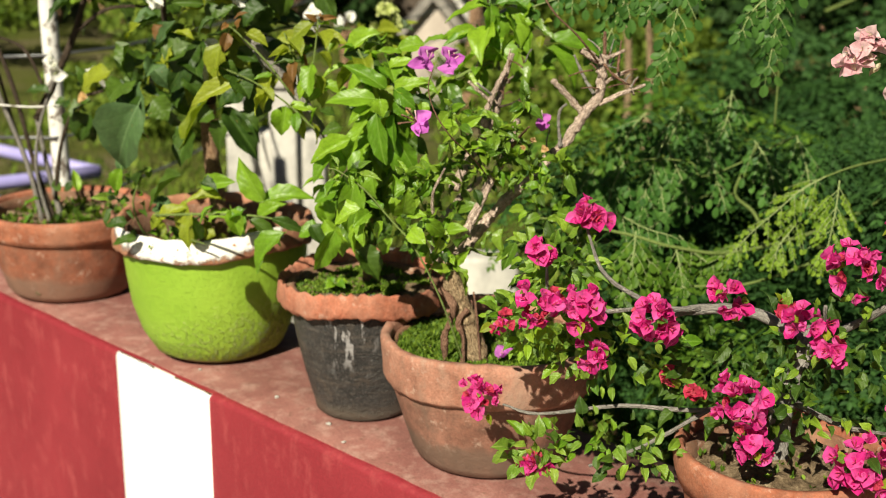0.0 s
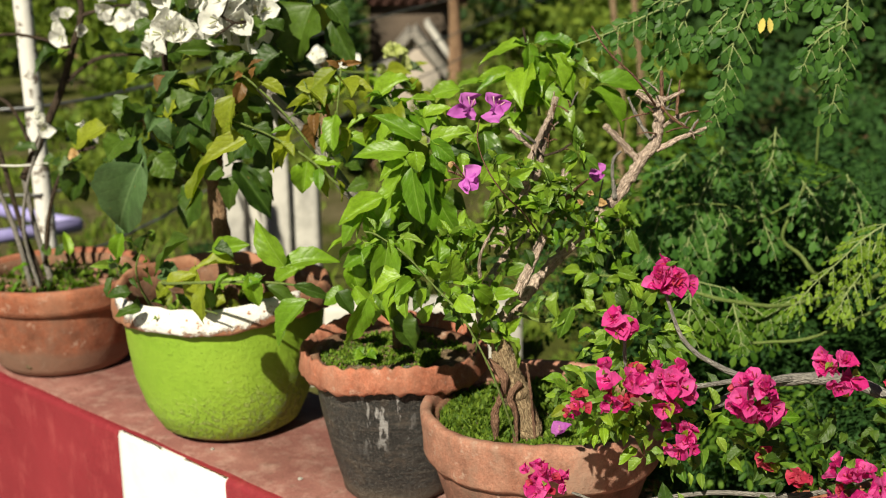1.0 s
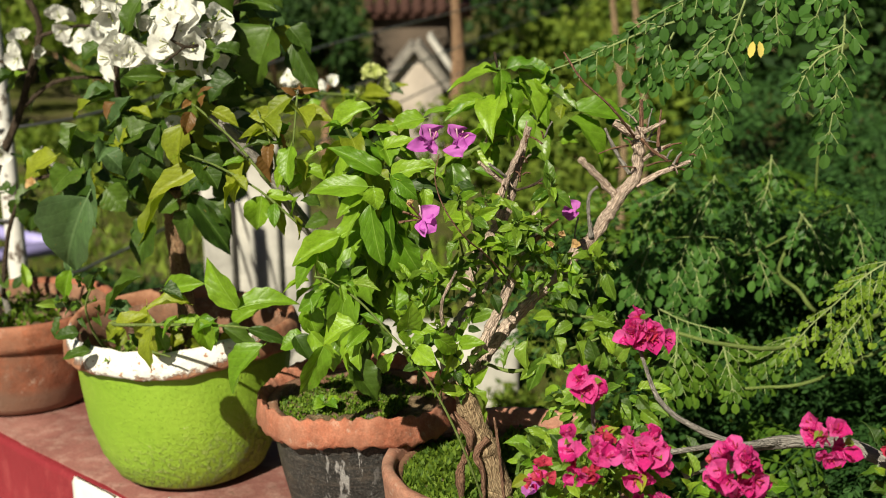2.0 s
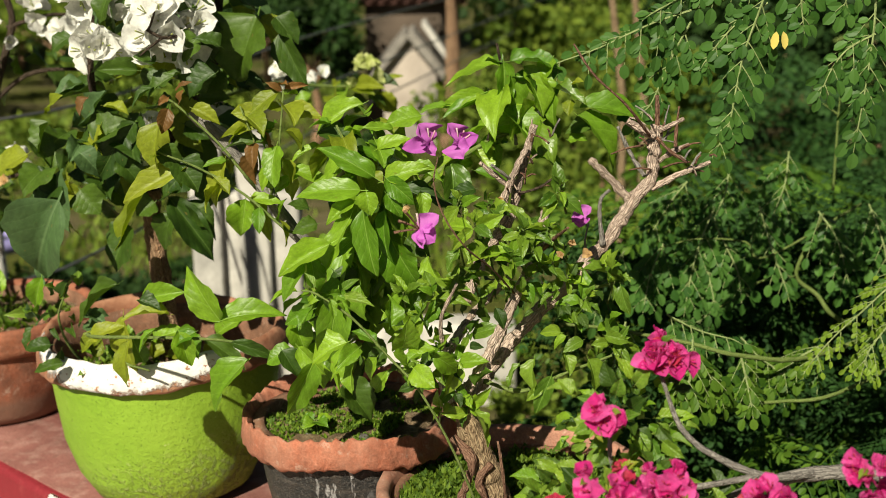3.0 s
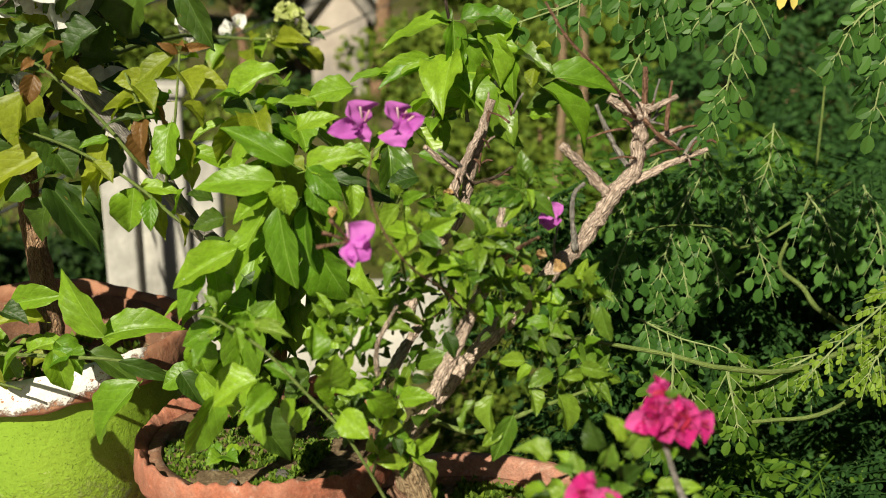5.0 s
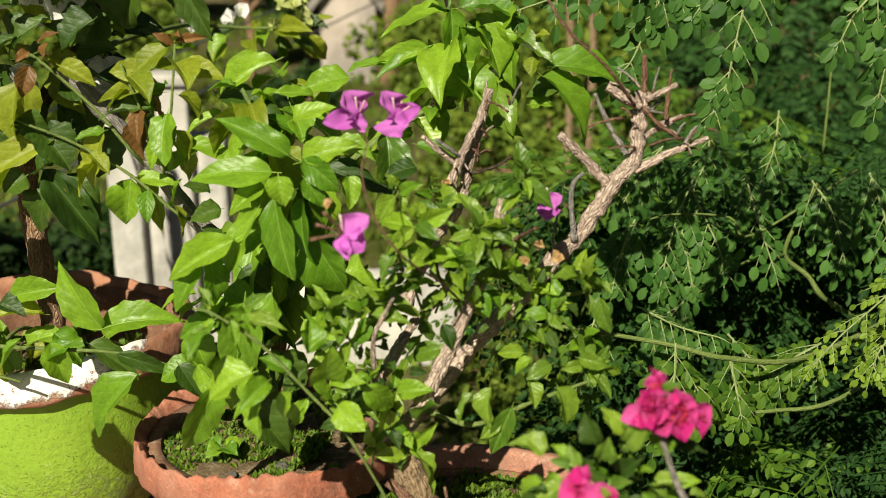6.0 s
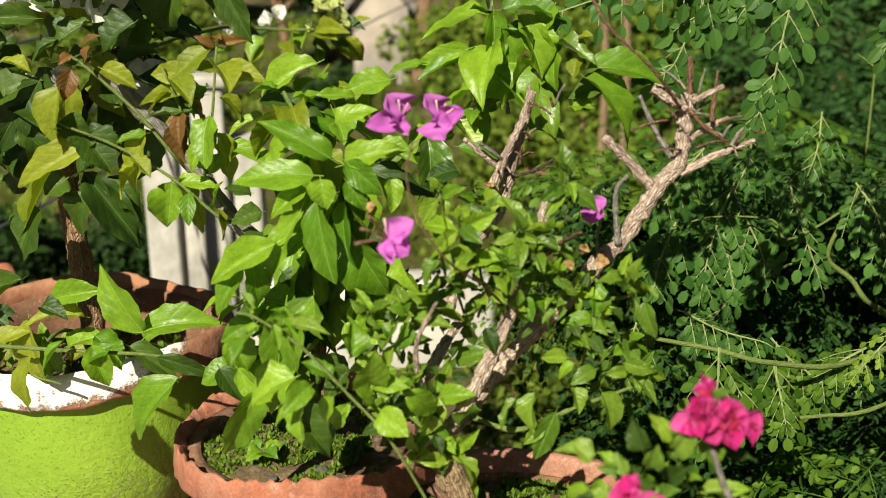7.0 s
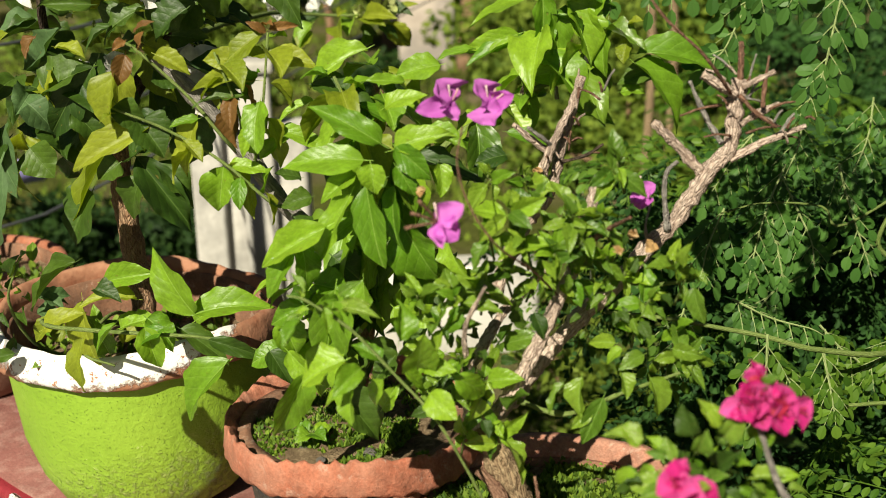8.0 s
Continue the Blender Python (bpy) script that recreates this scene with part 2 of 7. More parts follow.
ragged = k.math('ADD', k.math('MULTIPLY', flake, 0.060), k.math('MULTIPLY', k.noise(160.0, 4.0, 0.7), 0.016))
# the paint runs off towards the back of the pot
worn = k.math('ADD', k.math('MULTIPLY', k.math('ADD', k.axis(0), 0.05), 0.10), k.math('MULTIPLY', k.math('ADD', k.axis(1), 0.15), 0.34))
low = k.math('SUBTRACT', k.math('ADD', k.axis(2), ragged), worn)
white = k.ramp(k.noise(50.0, 4.0), [(0.3, (0.66, 0.62, 0.58)), (0.6, (0.82, 0.80, 0.78))])
clay = k.ramp(k.noise(40.0, 5.0), [(0.3, (0.26, 0.10, 0.055)), (0.7, (0.45, 0.23, 0.14))])
smudge = k.math('MULTIPLY', k.ramp(k.math('MULTIPLY', k.axis(0), -1.0), [(0.10, 0.0), (0.12, 1.0)]), k.ramp(k.noise(28.0, 3.0), [(0.50, 0.0), (0.56, 0.8)]))
white = k.mix(smudge, white, (0.20, 0.20, 0.21))
chips = k.ramp(k.noise(95.0, 5.0, 0.7), [(0.60, 1.0), (0.63, 0.0)])
k.color(k.mix(k.math('MULTIPLY', chips, k.ramp(low, [(0.2690, 0.0), (0.2705, 1.0)])), clay, white))
k.bump(k.math('ADD', k.ramp(low, [(0.268, 0.0), (0.271, 1.0)]), k.math('MULTIPLY', k.noise(120.0), 0.5)), 0.7, 0.004)
M["rim_white"] = k.m

k = Mat("black_paint_worn", 0.5, 0.45)
c = k.ramp(k.noise(9.0, 5.0), [(0.3, (0.014, 0.014, 0.015)), (0.7, (0.036, 0.035, 0.035))])
c = k.mix(k.ramp(k.noise(46.0, 6.0, 0.75), [(0.52, 0.0), (0.74, 0.5)]), c, (0.125, 0.112, 0.105))
speck = k.noise(260.0, 5.0, 0.7)
c = k.mix(k.ramp(speck, [(0.52, 0.0), (0.64, 0.6)]), c, (0.17, 0.15, 0.135))
c = k.mix(k.ramp(k.noise(20.0, 6.0, 0.75), [(0.55, 0.0), (0.68, 0.55)]), c, (0.12, 0.085, 0.06))
drip = k.noise(75.0, 4.0, 0.65, k.scaled((1.0, 1.0, 0.2)))
# lime wash spilt over one side
spill = k.math('MULTIPLY', k.ramp(k.math('ABSOLUTE', k.math('ADD', k.axis(0), 0.012)), [(0.018, 1.0), (0.05, 0.0)]), k.ramp(k.axis(2), [(0.085, 0.0), (0.14, 1.0)]))
c = k.mix(k.math('MULTIPLY', spill, k.ramp(drip, [(0.56, 0.0), (0.61, 0.9)])), c, (0.50, 0.48, 0.49))
turned = k.noise(60.0, 5.0, 0.7, k.scaled((0.25, 0.25, 2.2)))
c = k.mix(k.ramp(turned, [(0.52, 0.0), (0.66, 0.5)]), c, (0.125, 0.102, 0.085))
edge = k.math('ADD', k.axis(2), k.math('MULTIPLY', k.noise(18.0, 5.0), 0.05))
c = k.mix(k.ramp(edge, [(0.035, 0.6), (0.060, 0.0)]), c, (0.15, 0.12, 0.09))
k.color(c)
k.bump(k.math('ADD', k.noise(60.0, 6.0, 0.7), k.math('MULTIPLY', speck, 0.9)), 1.0, 0.006)
M["pot_black"] = k.m

k = Mat("soil", 0.95, 0.1)
s = k.noise(70.0, 8.0, 0.75)
k.color(k.ramp(s, [(0.3, (0.070, 0.046, 0.028)), (0.50, (0.22, 0.155, 0.095)), (0.66, (0.44, 0.33, 0.21))]))
k.bump(s, 1.0, 0.012)
M["soil"] = k.m

k = Mat("red_paint", 0.6, 0.35)
c = k.ramp(k.noise(3.0, 5.0, 0.6), [(0.3, (0.185, 0.013, 0.021)), (0.7, (0.275, 0.026, 0.037))])
c = k.mix(k.ramp(k.noise(20.0, 6.0, 0.7, k.scaled((1.0, 1.0, 0.5))), [(0.52, 0.0), (0.75, 0.5)]), c, (0.46, 0.10, 0.10))
grain = k.noise(240.0, 4.0, 0.7)
c = k.mix(1.0, c, k.ramp(grain, [(0.3, 0.82), (0.7, 1.15)]), 'MULTIPLY')
k.color(c)
k.bump(k.math('ADD', k.noise(12.0, 4.0), k.math('MULTIPLY', grain, 0.5)), 0.5, 0.004)
M["wall_red"] = k.m

k = Mat("white_paint", 0.6, 0.35)
k.color(k.ramp(k.noise(8.0, 6.0, 0.7), [(0.3, (0.74, 0.71, 0.69)), (0.6, (0.84, 0.83, 0.81))]))
k.bump(k.noise(40.0, 5.0), 0.4, 0.003)
M["wall_white"] = k.m

k = Mat("faded_ledge_paint", 0.8, 0.25)
c = k.ramp(k.noise(5.0, 6.0, 0.65), [(0.3, (0.20, 0.075, 0.065)), (0.7, (0.30, 0.140, 0.118))])
c = k.mix(k.ramp(k.noise(26.0, 6.0, 0.7), [(0.48, 0.0), (0.68, 0.75)]), c, (0.38, 0.23, 0.195))
c = k.mix(k.ramp(k.noise(60.0, 5.0, 0.7), [(0.60, 0.0), (0.67, 0.75)]), c, (0.15, 0.075, 0.055))
grain = k.noise(300.0, 4.0, 0.7)
c = k.mix(1.0, c, k.ramp(grain, [(0.3, 0.75), (0.7, 1.2)]), 'MULTIPLY')
c = k.mix(1.0, c, k.ramp(k.noise(14.0, 5.0, 0.7), [(0.3, 0.78), (0.7, 1.12)]), 'MULTIPLY')
k.color(c)
k.bump(k.math('ADD', k.noise(70.0, 6.0, 0.7), k.math('MULTIPLY', grain, 0.5)), 0.6, 0.003)
M["ledge"] = k.m

k = Mat("ground_earth", 0.95, 0.1)
c = k.ramp(k.noise(0.9, 6.0, 0.65), [(0.3, (0.040, 0.055, 0.010)), (0.46, (0.095, 0.105, 0.020)), (0.58, (0.135, 0.115, 0.055)), (0.70, (0.24, 0.19, 0.115))])
c = k.mix(k.ramp(k.noise(9.0, 6.0, 0.7), [(0.4, 0.0), (0.7, 0.6)]), c, (0.06, 0.07, 0.02))
k.color(c)
k.bump(k.noise(20.0, 6.0), 1.0, 0.05)
M["ground"] = k.m

k = Mat("paving_cement", 0.9, 0.2)
k.color(k.ramp(k.noise(5.0, 6.0, 0.65), [(0.3, (0.24, 0.22, 0.19)), (0.7, (0.36, 0.33, 0.29))]))
k.bump(k.noise(40.0, 6.0), 0.5, 0.005)
M["paving"] = k.m

k = Mat("whitewash", 0.9, 0.2)
c = k.ramp(k.noise(2.2, 6.0, 0.65), [(0.3, (0.38, 0.36, 0.33)), (0.6, (0.60, 0.57, 0.53))])
# Grey patches put dappled leaf shade into the whitewash.
c = k.mix(k.ramp(k.noise(4.0, 6.0, 0.7, k.scaled((1.0, 1.0, 0.5))), [(0.48, 0.0), (0.62, 0.6)]), c, (0.22, 0.21, 0.20))
k.color(c)
k.bump(k.noise(25.0, 6.0), 0.5, 0.01)
M["whitewash"] = k.m

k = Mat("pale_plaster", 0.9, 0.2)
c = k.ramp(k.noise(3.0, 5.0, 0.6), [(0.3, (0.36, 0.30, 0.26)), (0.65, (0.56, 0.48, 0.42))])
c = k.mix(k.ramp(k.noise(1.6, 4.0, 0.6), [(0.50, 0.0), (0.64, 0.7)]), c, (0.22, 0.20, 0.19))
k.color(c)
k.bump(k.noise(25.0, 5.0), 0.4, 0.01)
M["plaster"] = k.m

k = Mat("peeling_white_post_paint", 0.7, 0.3)
p = k.noise(22.0, 6.0, 0.7)
k.color(k.mix(k.ramp(p, [(0.42, 0.0), (0.46, 1.0)]), (0.16, 0.13, 0.11), (0.72, 0.70, 0.67)))
k.bump(p, 0.6, 0.004)
M["post"] = k.m

k = Mat("lavender_paint", 0.5, 0.4)
k.color(k.ramp(k.noise(12.0, 5.0), [(0.3, (0.30, 0.27, 0.60)), (0.7, (0.42, 0.38, 0.72))]))
M["lavender"] = k.m

k = Mat("cable_wire", 0.45, 0.5)
k.color(k.ramp(k.noise(8.0), [(0.3, (0.15, 0.155, 0.165)), (0.7, (0.22, 0.225, 0.235))]))
k.b.inputs["Metallic"].default_value = 0.6
M["wire"] = k.m

k = Mat("old_clay_tile", 0.9, 0.2)
k.color(k.ramp(k.noise(6.0, 5.0), [(0.3, (0.045, 0.022, 0.018)), (0.7, (0.095, 0.045, 0.036))]))
k.bump(k.noise(20.0), 0.6, 0.02)
M["tile"] = k.m

# Dark tone stands for the shade on the house wall behind the gable.
k = Mat("brown_plaster_shaded", 0.9, 0.2)
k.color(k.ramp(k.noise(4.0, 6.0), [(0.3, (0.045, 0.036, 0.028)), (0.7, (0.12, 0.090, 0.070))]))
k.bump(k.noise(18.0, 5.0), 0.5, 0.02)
M["plaster_shaded"] = k.m

k = Mat("grey_stone", 0.9, 0.2)
k.color(k.ramp(k.noise(14.0, 6.0), [(0.3, (0.16, 0.145, 0.13)), (0.7, (0.34, 0.31, 0.28))]))
k.bump(k.noise(40.0, 6.0), 0.8, 0.01)
M["stone"] = k.m


# ---- building helpers ----
rng = random.Random(7)


def mesh_of(name, bm, mats, smooth=True):
    me = bpy.data.meshes.new(name)
    bm.to_mesh(me)
    bm.free()
    for m in (mats if isinstance(mats, (list, tuple)) else [mats]):
        me.materials.append(m)
    if smooth:
        me.shade_smooth()
    return me


def thing(name, at, label, category, group="", kind=""):
    """An Empty at the base of a thing; its parts become children."""
    ob = new(name)
    ob.empty_display_size = 0.02
    ob.matrix_world = Matrix.Translation(at)
    return tagged(ob, label, category, group, kind)


def adopt(ob, parent, label=""):
    """Parent ob; its own matrix is then in the world's coordinates."""
    ob.parent = parent
    up = Matrix.Identity(4)
    p = parent
    chain = []
    while p:
        chain.append(p)
        p = p.parent
    for p in reversed(chain):
        up = up @ p.matrix_parent_inverse @ p.matrix_basis
    ob.matrix_parent_inverse = up.inverted()
    return tagged(ob, label)


def part(name, bm, material, parent, label="", m=None, smooth=True):
    ob = new(name, mesh_of(name, bm, material, smooth))
    if m:
        ob.matrix_basis = m
    return adopt(ob, parent, label)


def piece(name, me, m, parent, label=""):
    ob = new(name, me)
    ob.matrix_basis = m
    return adopt(ob, parent, label)


def box(bm, lo, hi, bevel=0.0, seg=2):
    lo, hi = Vector(lo), Vector(hi)
    r = bmesh.ops.create_cube(bm, size=1.0, matrix=Matrix.Translation((lo + hi) / 2) @ Matrix.Diagonal((*(hi - lo), 1)))
    if bevel:
        edges = list({e for v in r["verts"] for e in v.link_edges})
        bmesh.ops.bevel(bm, geom=edges, offset=bevel, segments=seg, affect='EDGES', profile=0.6)
    return bm


def smooth_path(pts, n=5):
    """Catmull-Rom through the points."""
    p = [Vector(q) for q in pts]
    if len(p) == 2:
        return [p[0].lerp(p[1], i / n) for i in range(n + 1)]
    p = [2 * p[0] - p[1]] + p + [2 * p[-1] - p[-2]]
    out = []
    for i in range(1, len(p) - 2):
        for j in range(n):
            u = j / n
            out.append(0.5 * (2 * p[i] + (p[i + 1] - p[i - 1]) * u + (2 * p[i - 1] - 5 * p[i] + 4 * p[i + 1] - p[i + 2]) * u * u
                              + (3 * p[i] - p[i - 1] - 3 * p[i + 1] + p[i + 2]) * u ** 3))
    return out + [p[-2]]


def tube(bm, pts, r0, r1, sides=8, rough=0.12, n=5, knots=0.0, ridges=0.0):
    """A tapered, slightly gnarled limb along the points."""
    path = smooth_path(pts, n)
    rings = []
    ref = Vector((0.31, 0.87, 0.2))
    for i, c in enumerate(path):
        d = (path[min(i + 1, len(path) - 1)] - path[max(i - 1, 0)]).normalized()
        x = d.cross(ref).normalized()
        y = d.cross(x)
        f = i / (len(path) - 1)
        r = r0 + (r1 - r0) * f
        r *= 1 + knots * max(0.0, noise.noise(c * 40)) * 2
        ring = []
        for s in range(sides):
            a = 2 * math.pi * s / sides
            q = c + (x * math.cos(a) + y * math.sin(a)) * r
            k = 1 + rough * 1.6 * noise.noise(q * (0.5 / max(r, 0.004)))
            if ridges:
                k += ridges * noise.noise(Vector((math.cos(a) * r * 330, math.sin(a) * r * 330, i * 0.55 + r0 * 900)))
            ring.append(bm.verts.new(c + (q - c) * k))
        rings.append(ring)
    uv = bm.loops.layers.uv.verify()
    run = 0.0
    start = noise.random() * 3
    for i, (a, b) in enumerate(zip(rings, rings[1:])):
        step = (path[i + 1] - path[i]).length
        for s in range(sides):
            f = bm.faces.new((a[s], a[(s + 1) % sides], b[(s + 1) % sides], b[s]))
            u0, u1 = 6.28 * r0 * s / sides, 6.28 * r0 * (s + 1) / sides
            for loop, w in zip(f.loops, ((u0, run), (u1, run), (u1, run + step), (u0, run + step))):
                loop[uv].uv = (w[0] + start, w[1] + start)
        run += step
    bm.faces.new(list(reversed(rings[0])))
    bm.faces.new(rings[-1])
    return bm


def limb(name, pts, r0, r1, material, parent, label="", sides=8, rough=0.12, n=5, knots=0.0, ridges=0.0):
    return part(name, tube(bmesh.new(), pts, r0, r1, sides, rough, n, knots, ridges), M[material], parent, label)


def lathe(bm, profile, seg=168, wobble=0.0, wave=None):
    """Turns (r, z) round z. wobble: hand-made unevenness; wave(a, k): pushes point k of the profile out and up."""
    rings = []
    for i, (r, z) in enumerate(profile):
        ring = []
        for s in range(seg):
            a = 2 * math.pi * s / seg
            dr, dz = wave(a, i) if wave else (0, 0)
            q = Vector((math.cos(a) * r, math.sin(a) * r, z))
            e = 1 + wobble * noise.noise(q * 9.0) + wobble * 0.4 * noise.noise(q * 34.0)
            ring.append(bm.verts.new((q.x * e + math.cos(a) * dr, q.y * e + math.sin(a) * dr, z + dz)))
        rings.append(ring)
    for a, b in zip(rings, rings[1:]):
        for s in range(seg):
            bm.faces.new((a[s], a[(s + 1) % seg], b[(s + 1) % seg], b[s]))
    return rings


# ---- leaves and flowers ----
def leaf_mesh(name, mat, fold=0.25, bend=0.35, ripple=0.05, shape=(0.0, 0.30, 0.47, 0.5, 0.42, 0.25, 0.10, 0.0), seed=0):
    """One leaf, 1 long along y and 1 wide, folded at the midrib, arched and rippled, with a drawn-out tip; its stalk runs to -y."""
    r = random.Random(seed)
    bm = bmesh.new()
    at = (0.0, 0.07, 0.2, 0.36, 0.54, 0.74, 0.9, 1.0)
    outline = smooth_path([(a, w, 0.0) for a, w in zip(at, shape)], 5)
    xs, ws = [p.x for p in outline], [max(0.0, p.y) for p in outline]
    rows = []
    ph, ph2 = r.random() * 6.28, r.random() * 6.28
    twist = r.uniform(-0.35, 0.35)
    curl = r.uniform(-0.12, 0.12)
    hook = r.uniform(0.0, 0.9)
    lop = r.uniform(0.85, 1.15)
    for i in range(19):
        t = i / 18
        w = float(np.interp(t, xs, ws)) * (1.06 if t < 0.8 else 1.0)
        row = []
        for u in (-1.0, -0.75, -0.5, -0.25, 0.0, 0.25, 0.5, 0.75, 1.0):
            e = w * (lop if u > 0 else 1.0 / lop) * (1 + 0.035 * math.sin(t * 17 + (ph if u > 0 else ph2)) + 0.025 * math.sin(t * 31 + (ph2 if u > 0 else ph)))
            x = u * e
            z = fold * abs(x) * (1.0 - 0.30 * abs(u)) - bend * t * t - hook * max(0.0, t - 0.7) ** 2
            z += ripple * u * u * math.sin(t * 10 + (ph if u > 0 else ph2)) + 0.4 * ripple * u * u * math.sin(t * 24 + ph + 3 * u)
            z += twist * x * t
            row.append(bm.verts.new((x + curl * t * t, t, z)))
        rows.append(row)
    for a, b in zip(rows, rows[1:]):
        for j in range(8):
            bm.faces.new((a[j], a[j + 1], b[j + 1], b[j]))
    # stalk
    st = [bm.verts.new((x, y, z)) for x, y, z in ((-0.02, 0.02, 0), (0.02, 0.02, 0), (0.012, -0.12, 0.03), (-0.012, -0.12, 0.03))]
    bm.faces.new(st)
    bmesh.ops.remove_doubles(bm, verts=bm.verts, dist=0.0005)
    return mesh_of(name, bm, mat)


OVATE = (0.0, 0.23, 0.42, 0.5, 0.485, 0.37, 0.165, 0.0)
HEART = (0.10, 0.38, 0.52, 0.53, 0.47, 0.32, 0.13, 0.0)
LEAVES = {}
for key in ("a", "t", "d", "y", "o", "g", "p"):
    LEAVES[key] = [leaf_mesh("leaf_" + key, M[key], rng.uniform(0.30, 1.05), rng.uniform(0.15, 0.80), rng.uniform(0.03, 0.10),
                             HEART if (key == "d" and i % 2) else OVATE, i * 13 + ord(key)) for i in range(14)]

PLANT = None
TOWARD = Vector((-0.05, -0.58, 0.55))


def leaf(base, tip, width, key, facing=None):
    """A leaf of the plant at hand, from its base to its tip."""
    b, t = Vector(base), Vector(tip)
    y = (t - b)
    length = y.length
    y.normalize()
    z = facing or (TOWARD + Vector((rng.uniform(-0.75, 0.6), rng.uniform(-0.3, 0.35), rng.uniform(-0.3, 0.55))))
    x = y.cross(z)
    if x.length < 0.05:
        x = Vector((1, 0, 0))
    x.normalize()
    z = x.cross(y)
    width *= {"t": 0.95, "a": 1.05}.get(key, 1.10)
    m = Matrix((x * width, y * length, z * (0.5 * (width + length)))).transposed().to_4x4()
    m.translation = b
    return piece("leaf", rng.choice(LEAVES[key]), m, PLANT)


def foliage(center, radii, count, size, keys, droop=0.5, narrow=0.6, twigs=0, twig_mat="stem_green", root=None):
    """Leaves scattered through an ellipsoid, pointing outwards and down."""
    c = Vector(center)
    spots = []
    for _ in range(count):
        d = Vector((rng.gauss(0, 1), rng.gauss(0, 1), rng.gauss(0, 1))).normalized()
        f = rng.random() ** 0.45
        p = c + Vector((d.x * radii[0], d.y * radii[1], d.z * radii[2])) * f
        y = (d + Vector((rng.uniform(-0.6, 0.6), rng.uniform(-0.7, 0.3), -droop + rng.uniform(-0.5, 0.5)))).normalized()
        s = size * rng.uniform(0.55, 1.2)
        leaf(p, p + y * s, s * narrow * rng.uniform(0.8, 1.15), rng.choice(keys))
        spots.append(p)
    for i in range(twigs):
        p = rng.choice(spots)
        q = Vector(root) if root else c + Vector((0, 0, -radii[2]))
        mid = q.lerp(p, 0.55) + Vector((rng.uniform(-.01, .01), rng.uniform(-.01, .01), rng.uniform(0, .02)))
        limb("twig", [q, mid, p], 0.0028, 0.0012, twig_mat, PLANT, sides=5, n=3)
    return spots


def shoot(pts, count, size, keys, droop=0.5, narrow=0.5, start=0.25, turn=0.0):
    """Leaves set spirally along a shoot: they stand out at the tip and hang further down, each with its upper side up."""
    path = smooth_path(pts, 12)
    for i in range(count):
        f = start + (1 - start) * (i + rng.uniform(-0.3, 0.3)) / max(1, count - 1)
        f = min(1.0, max(0.0, f))
        p = path[min(len(path) - 1, int(f * (len(path) - 1)))]
        a = turn + i * 2.4 + rng.uniform(-0.35, 0.35)
        out = Vector((math.cos(a), math.sin(a), 0.0))
        dip = min(1.30, droop * (1.35 - f) * 1.5) + rng.uniform(-0.25, 0.2) - (0.35 if f > 0.9 else 0.0)
        y = out * math.cos(dip) - Vector((0, 0, 1)) * math.sin(dip)
        z = out * math.sin(dip) + Vector((0, 0, 1)) * math.cos(dip) + Vector((rng.uniform(-.35, .35), rng.uniform(-.5, .2), 0))
        s = size * rng.uniform(0.75, 1.15) * (0.55 if f > 0.93 else 1.0)
        leaf(p + out * 0.006, p + out * 0.006 + y * s, s * narrow * rng.uniform(0.85, 1.15), rng.choice(keys), z)


def flower_mesh(name, mat, bracts=3, seed=0, open_=0.75, tube_mat=None, broad=1.0):
    """A papery flower: pointed, creased bracts round a thin tube, about 1 across, opening along +z."""
    r = random.Random(seed)
    bm = bmesh.new()
    for i in range(bracts):
        a = 2 * math.pi * (i + r.uniform(-0.15, 0.15)) / bracts
        lift = open_ * r.uniform(0.75, 1.25)
        rot = Matrix.Rotation(a, 3, 'Z') @ Matrix.Rotation(lift, 3, 'X')
        rows = []
        ln = r.uniform(0.46, 0.64)
        wide = broad * r.uniform(0.8, 1.15)
        ph = r.random() * 6.28
        hook = r.uniform(-0.28, 0.22)
        for t, w in ((0.0, 0.05), (0.1, 0.15), (0.22, 0.24), (0.36, 0.29), (0.5, 0.295), (0.64, 0.26), (0.78, 0.19), (0.9, 0.10), (1.0, 0.0)):
            w *= wide
            rows.append([bm.verts.new(rot @ Vector((u * w + 0.03 * t * math.sin(ph), t * ln, abs(u) * w * 0.6 + hook * t * t * ln
                                                    + 0.035 * abs(u) * math.sin(13 * t + ph + 2 * u) + 0.012 * math.sin(21 * t + 5 * u + ph))))
                         for u in (-1.0, -0.5, 0.0, 0.5, 1.0)])
        for p, q in zip(rows, rows[1:]):
            for j in range(4):
                bm.faces.new((p[j], p[j + 1], q[j + 1], q[j]))
    n0 = len(bm.faces)
    for i in range(2):
        a = r.random() * 6.28
        e = Vector((math.cos(a) * 0.1, math.sin(a) * 0.1, 0.38))
        tube(bm, [(0, 0, 0), e * 0.6, e], 0.014, 0.024, 5, 0.0, 2)
    bm.faces.ensure_lookup_table()
    for f in bm.faces[n0:]:
        f.material_index = 1
    bmesh.ops.remove_doubles(bm, verts=bm.verts, dist=0.0005)
    return mesh_of(name, bm, [mat, tube_mat or mat])


FLOWERS = {}
for key, tip in (("pink", "red"), ("red", "red"), ("purple", "palepink"), ("white", "lime"), ("cream", "cream"), ("palepink", "cream"), ("lime", "lime"), ("dry", "dry")):
    FLOWERS[key] = [flower_mesh("flower_" + key, M[key], 3, 5 * i + len(key), (0.15 + 0.13 * i) if key == "white" else (0.40 + 0.14 * i), M[tip], 1.12 if key == "white" else 1.05) for i in range(6)]


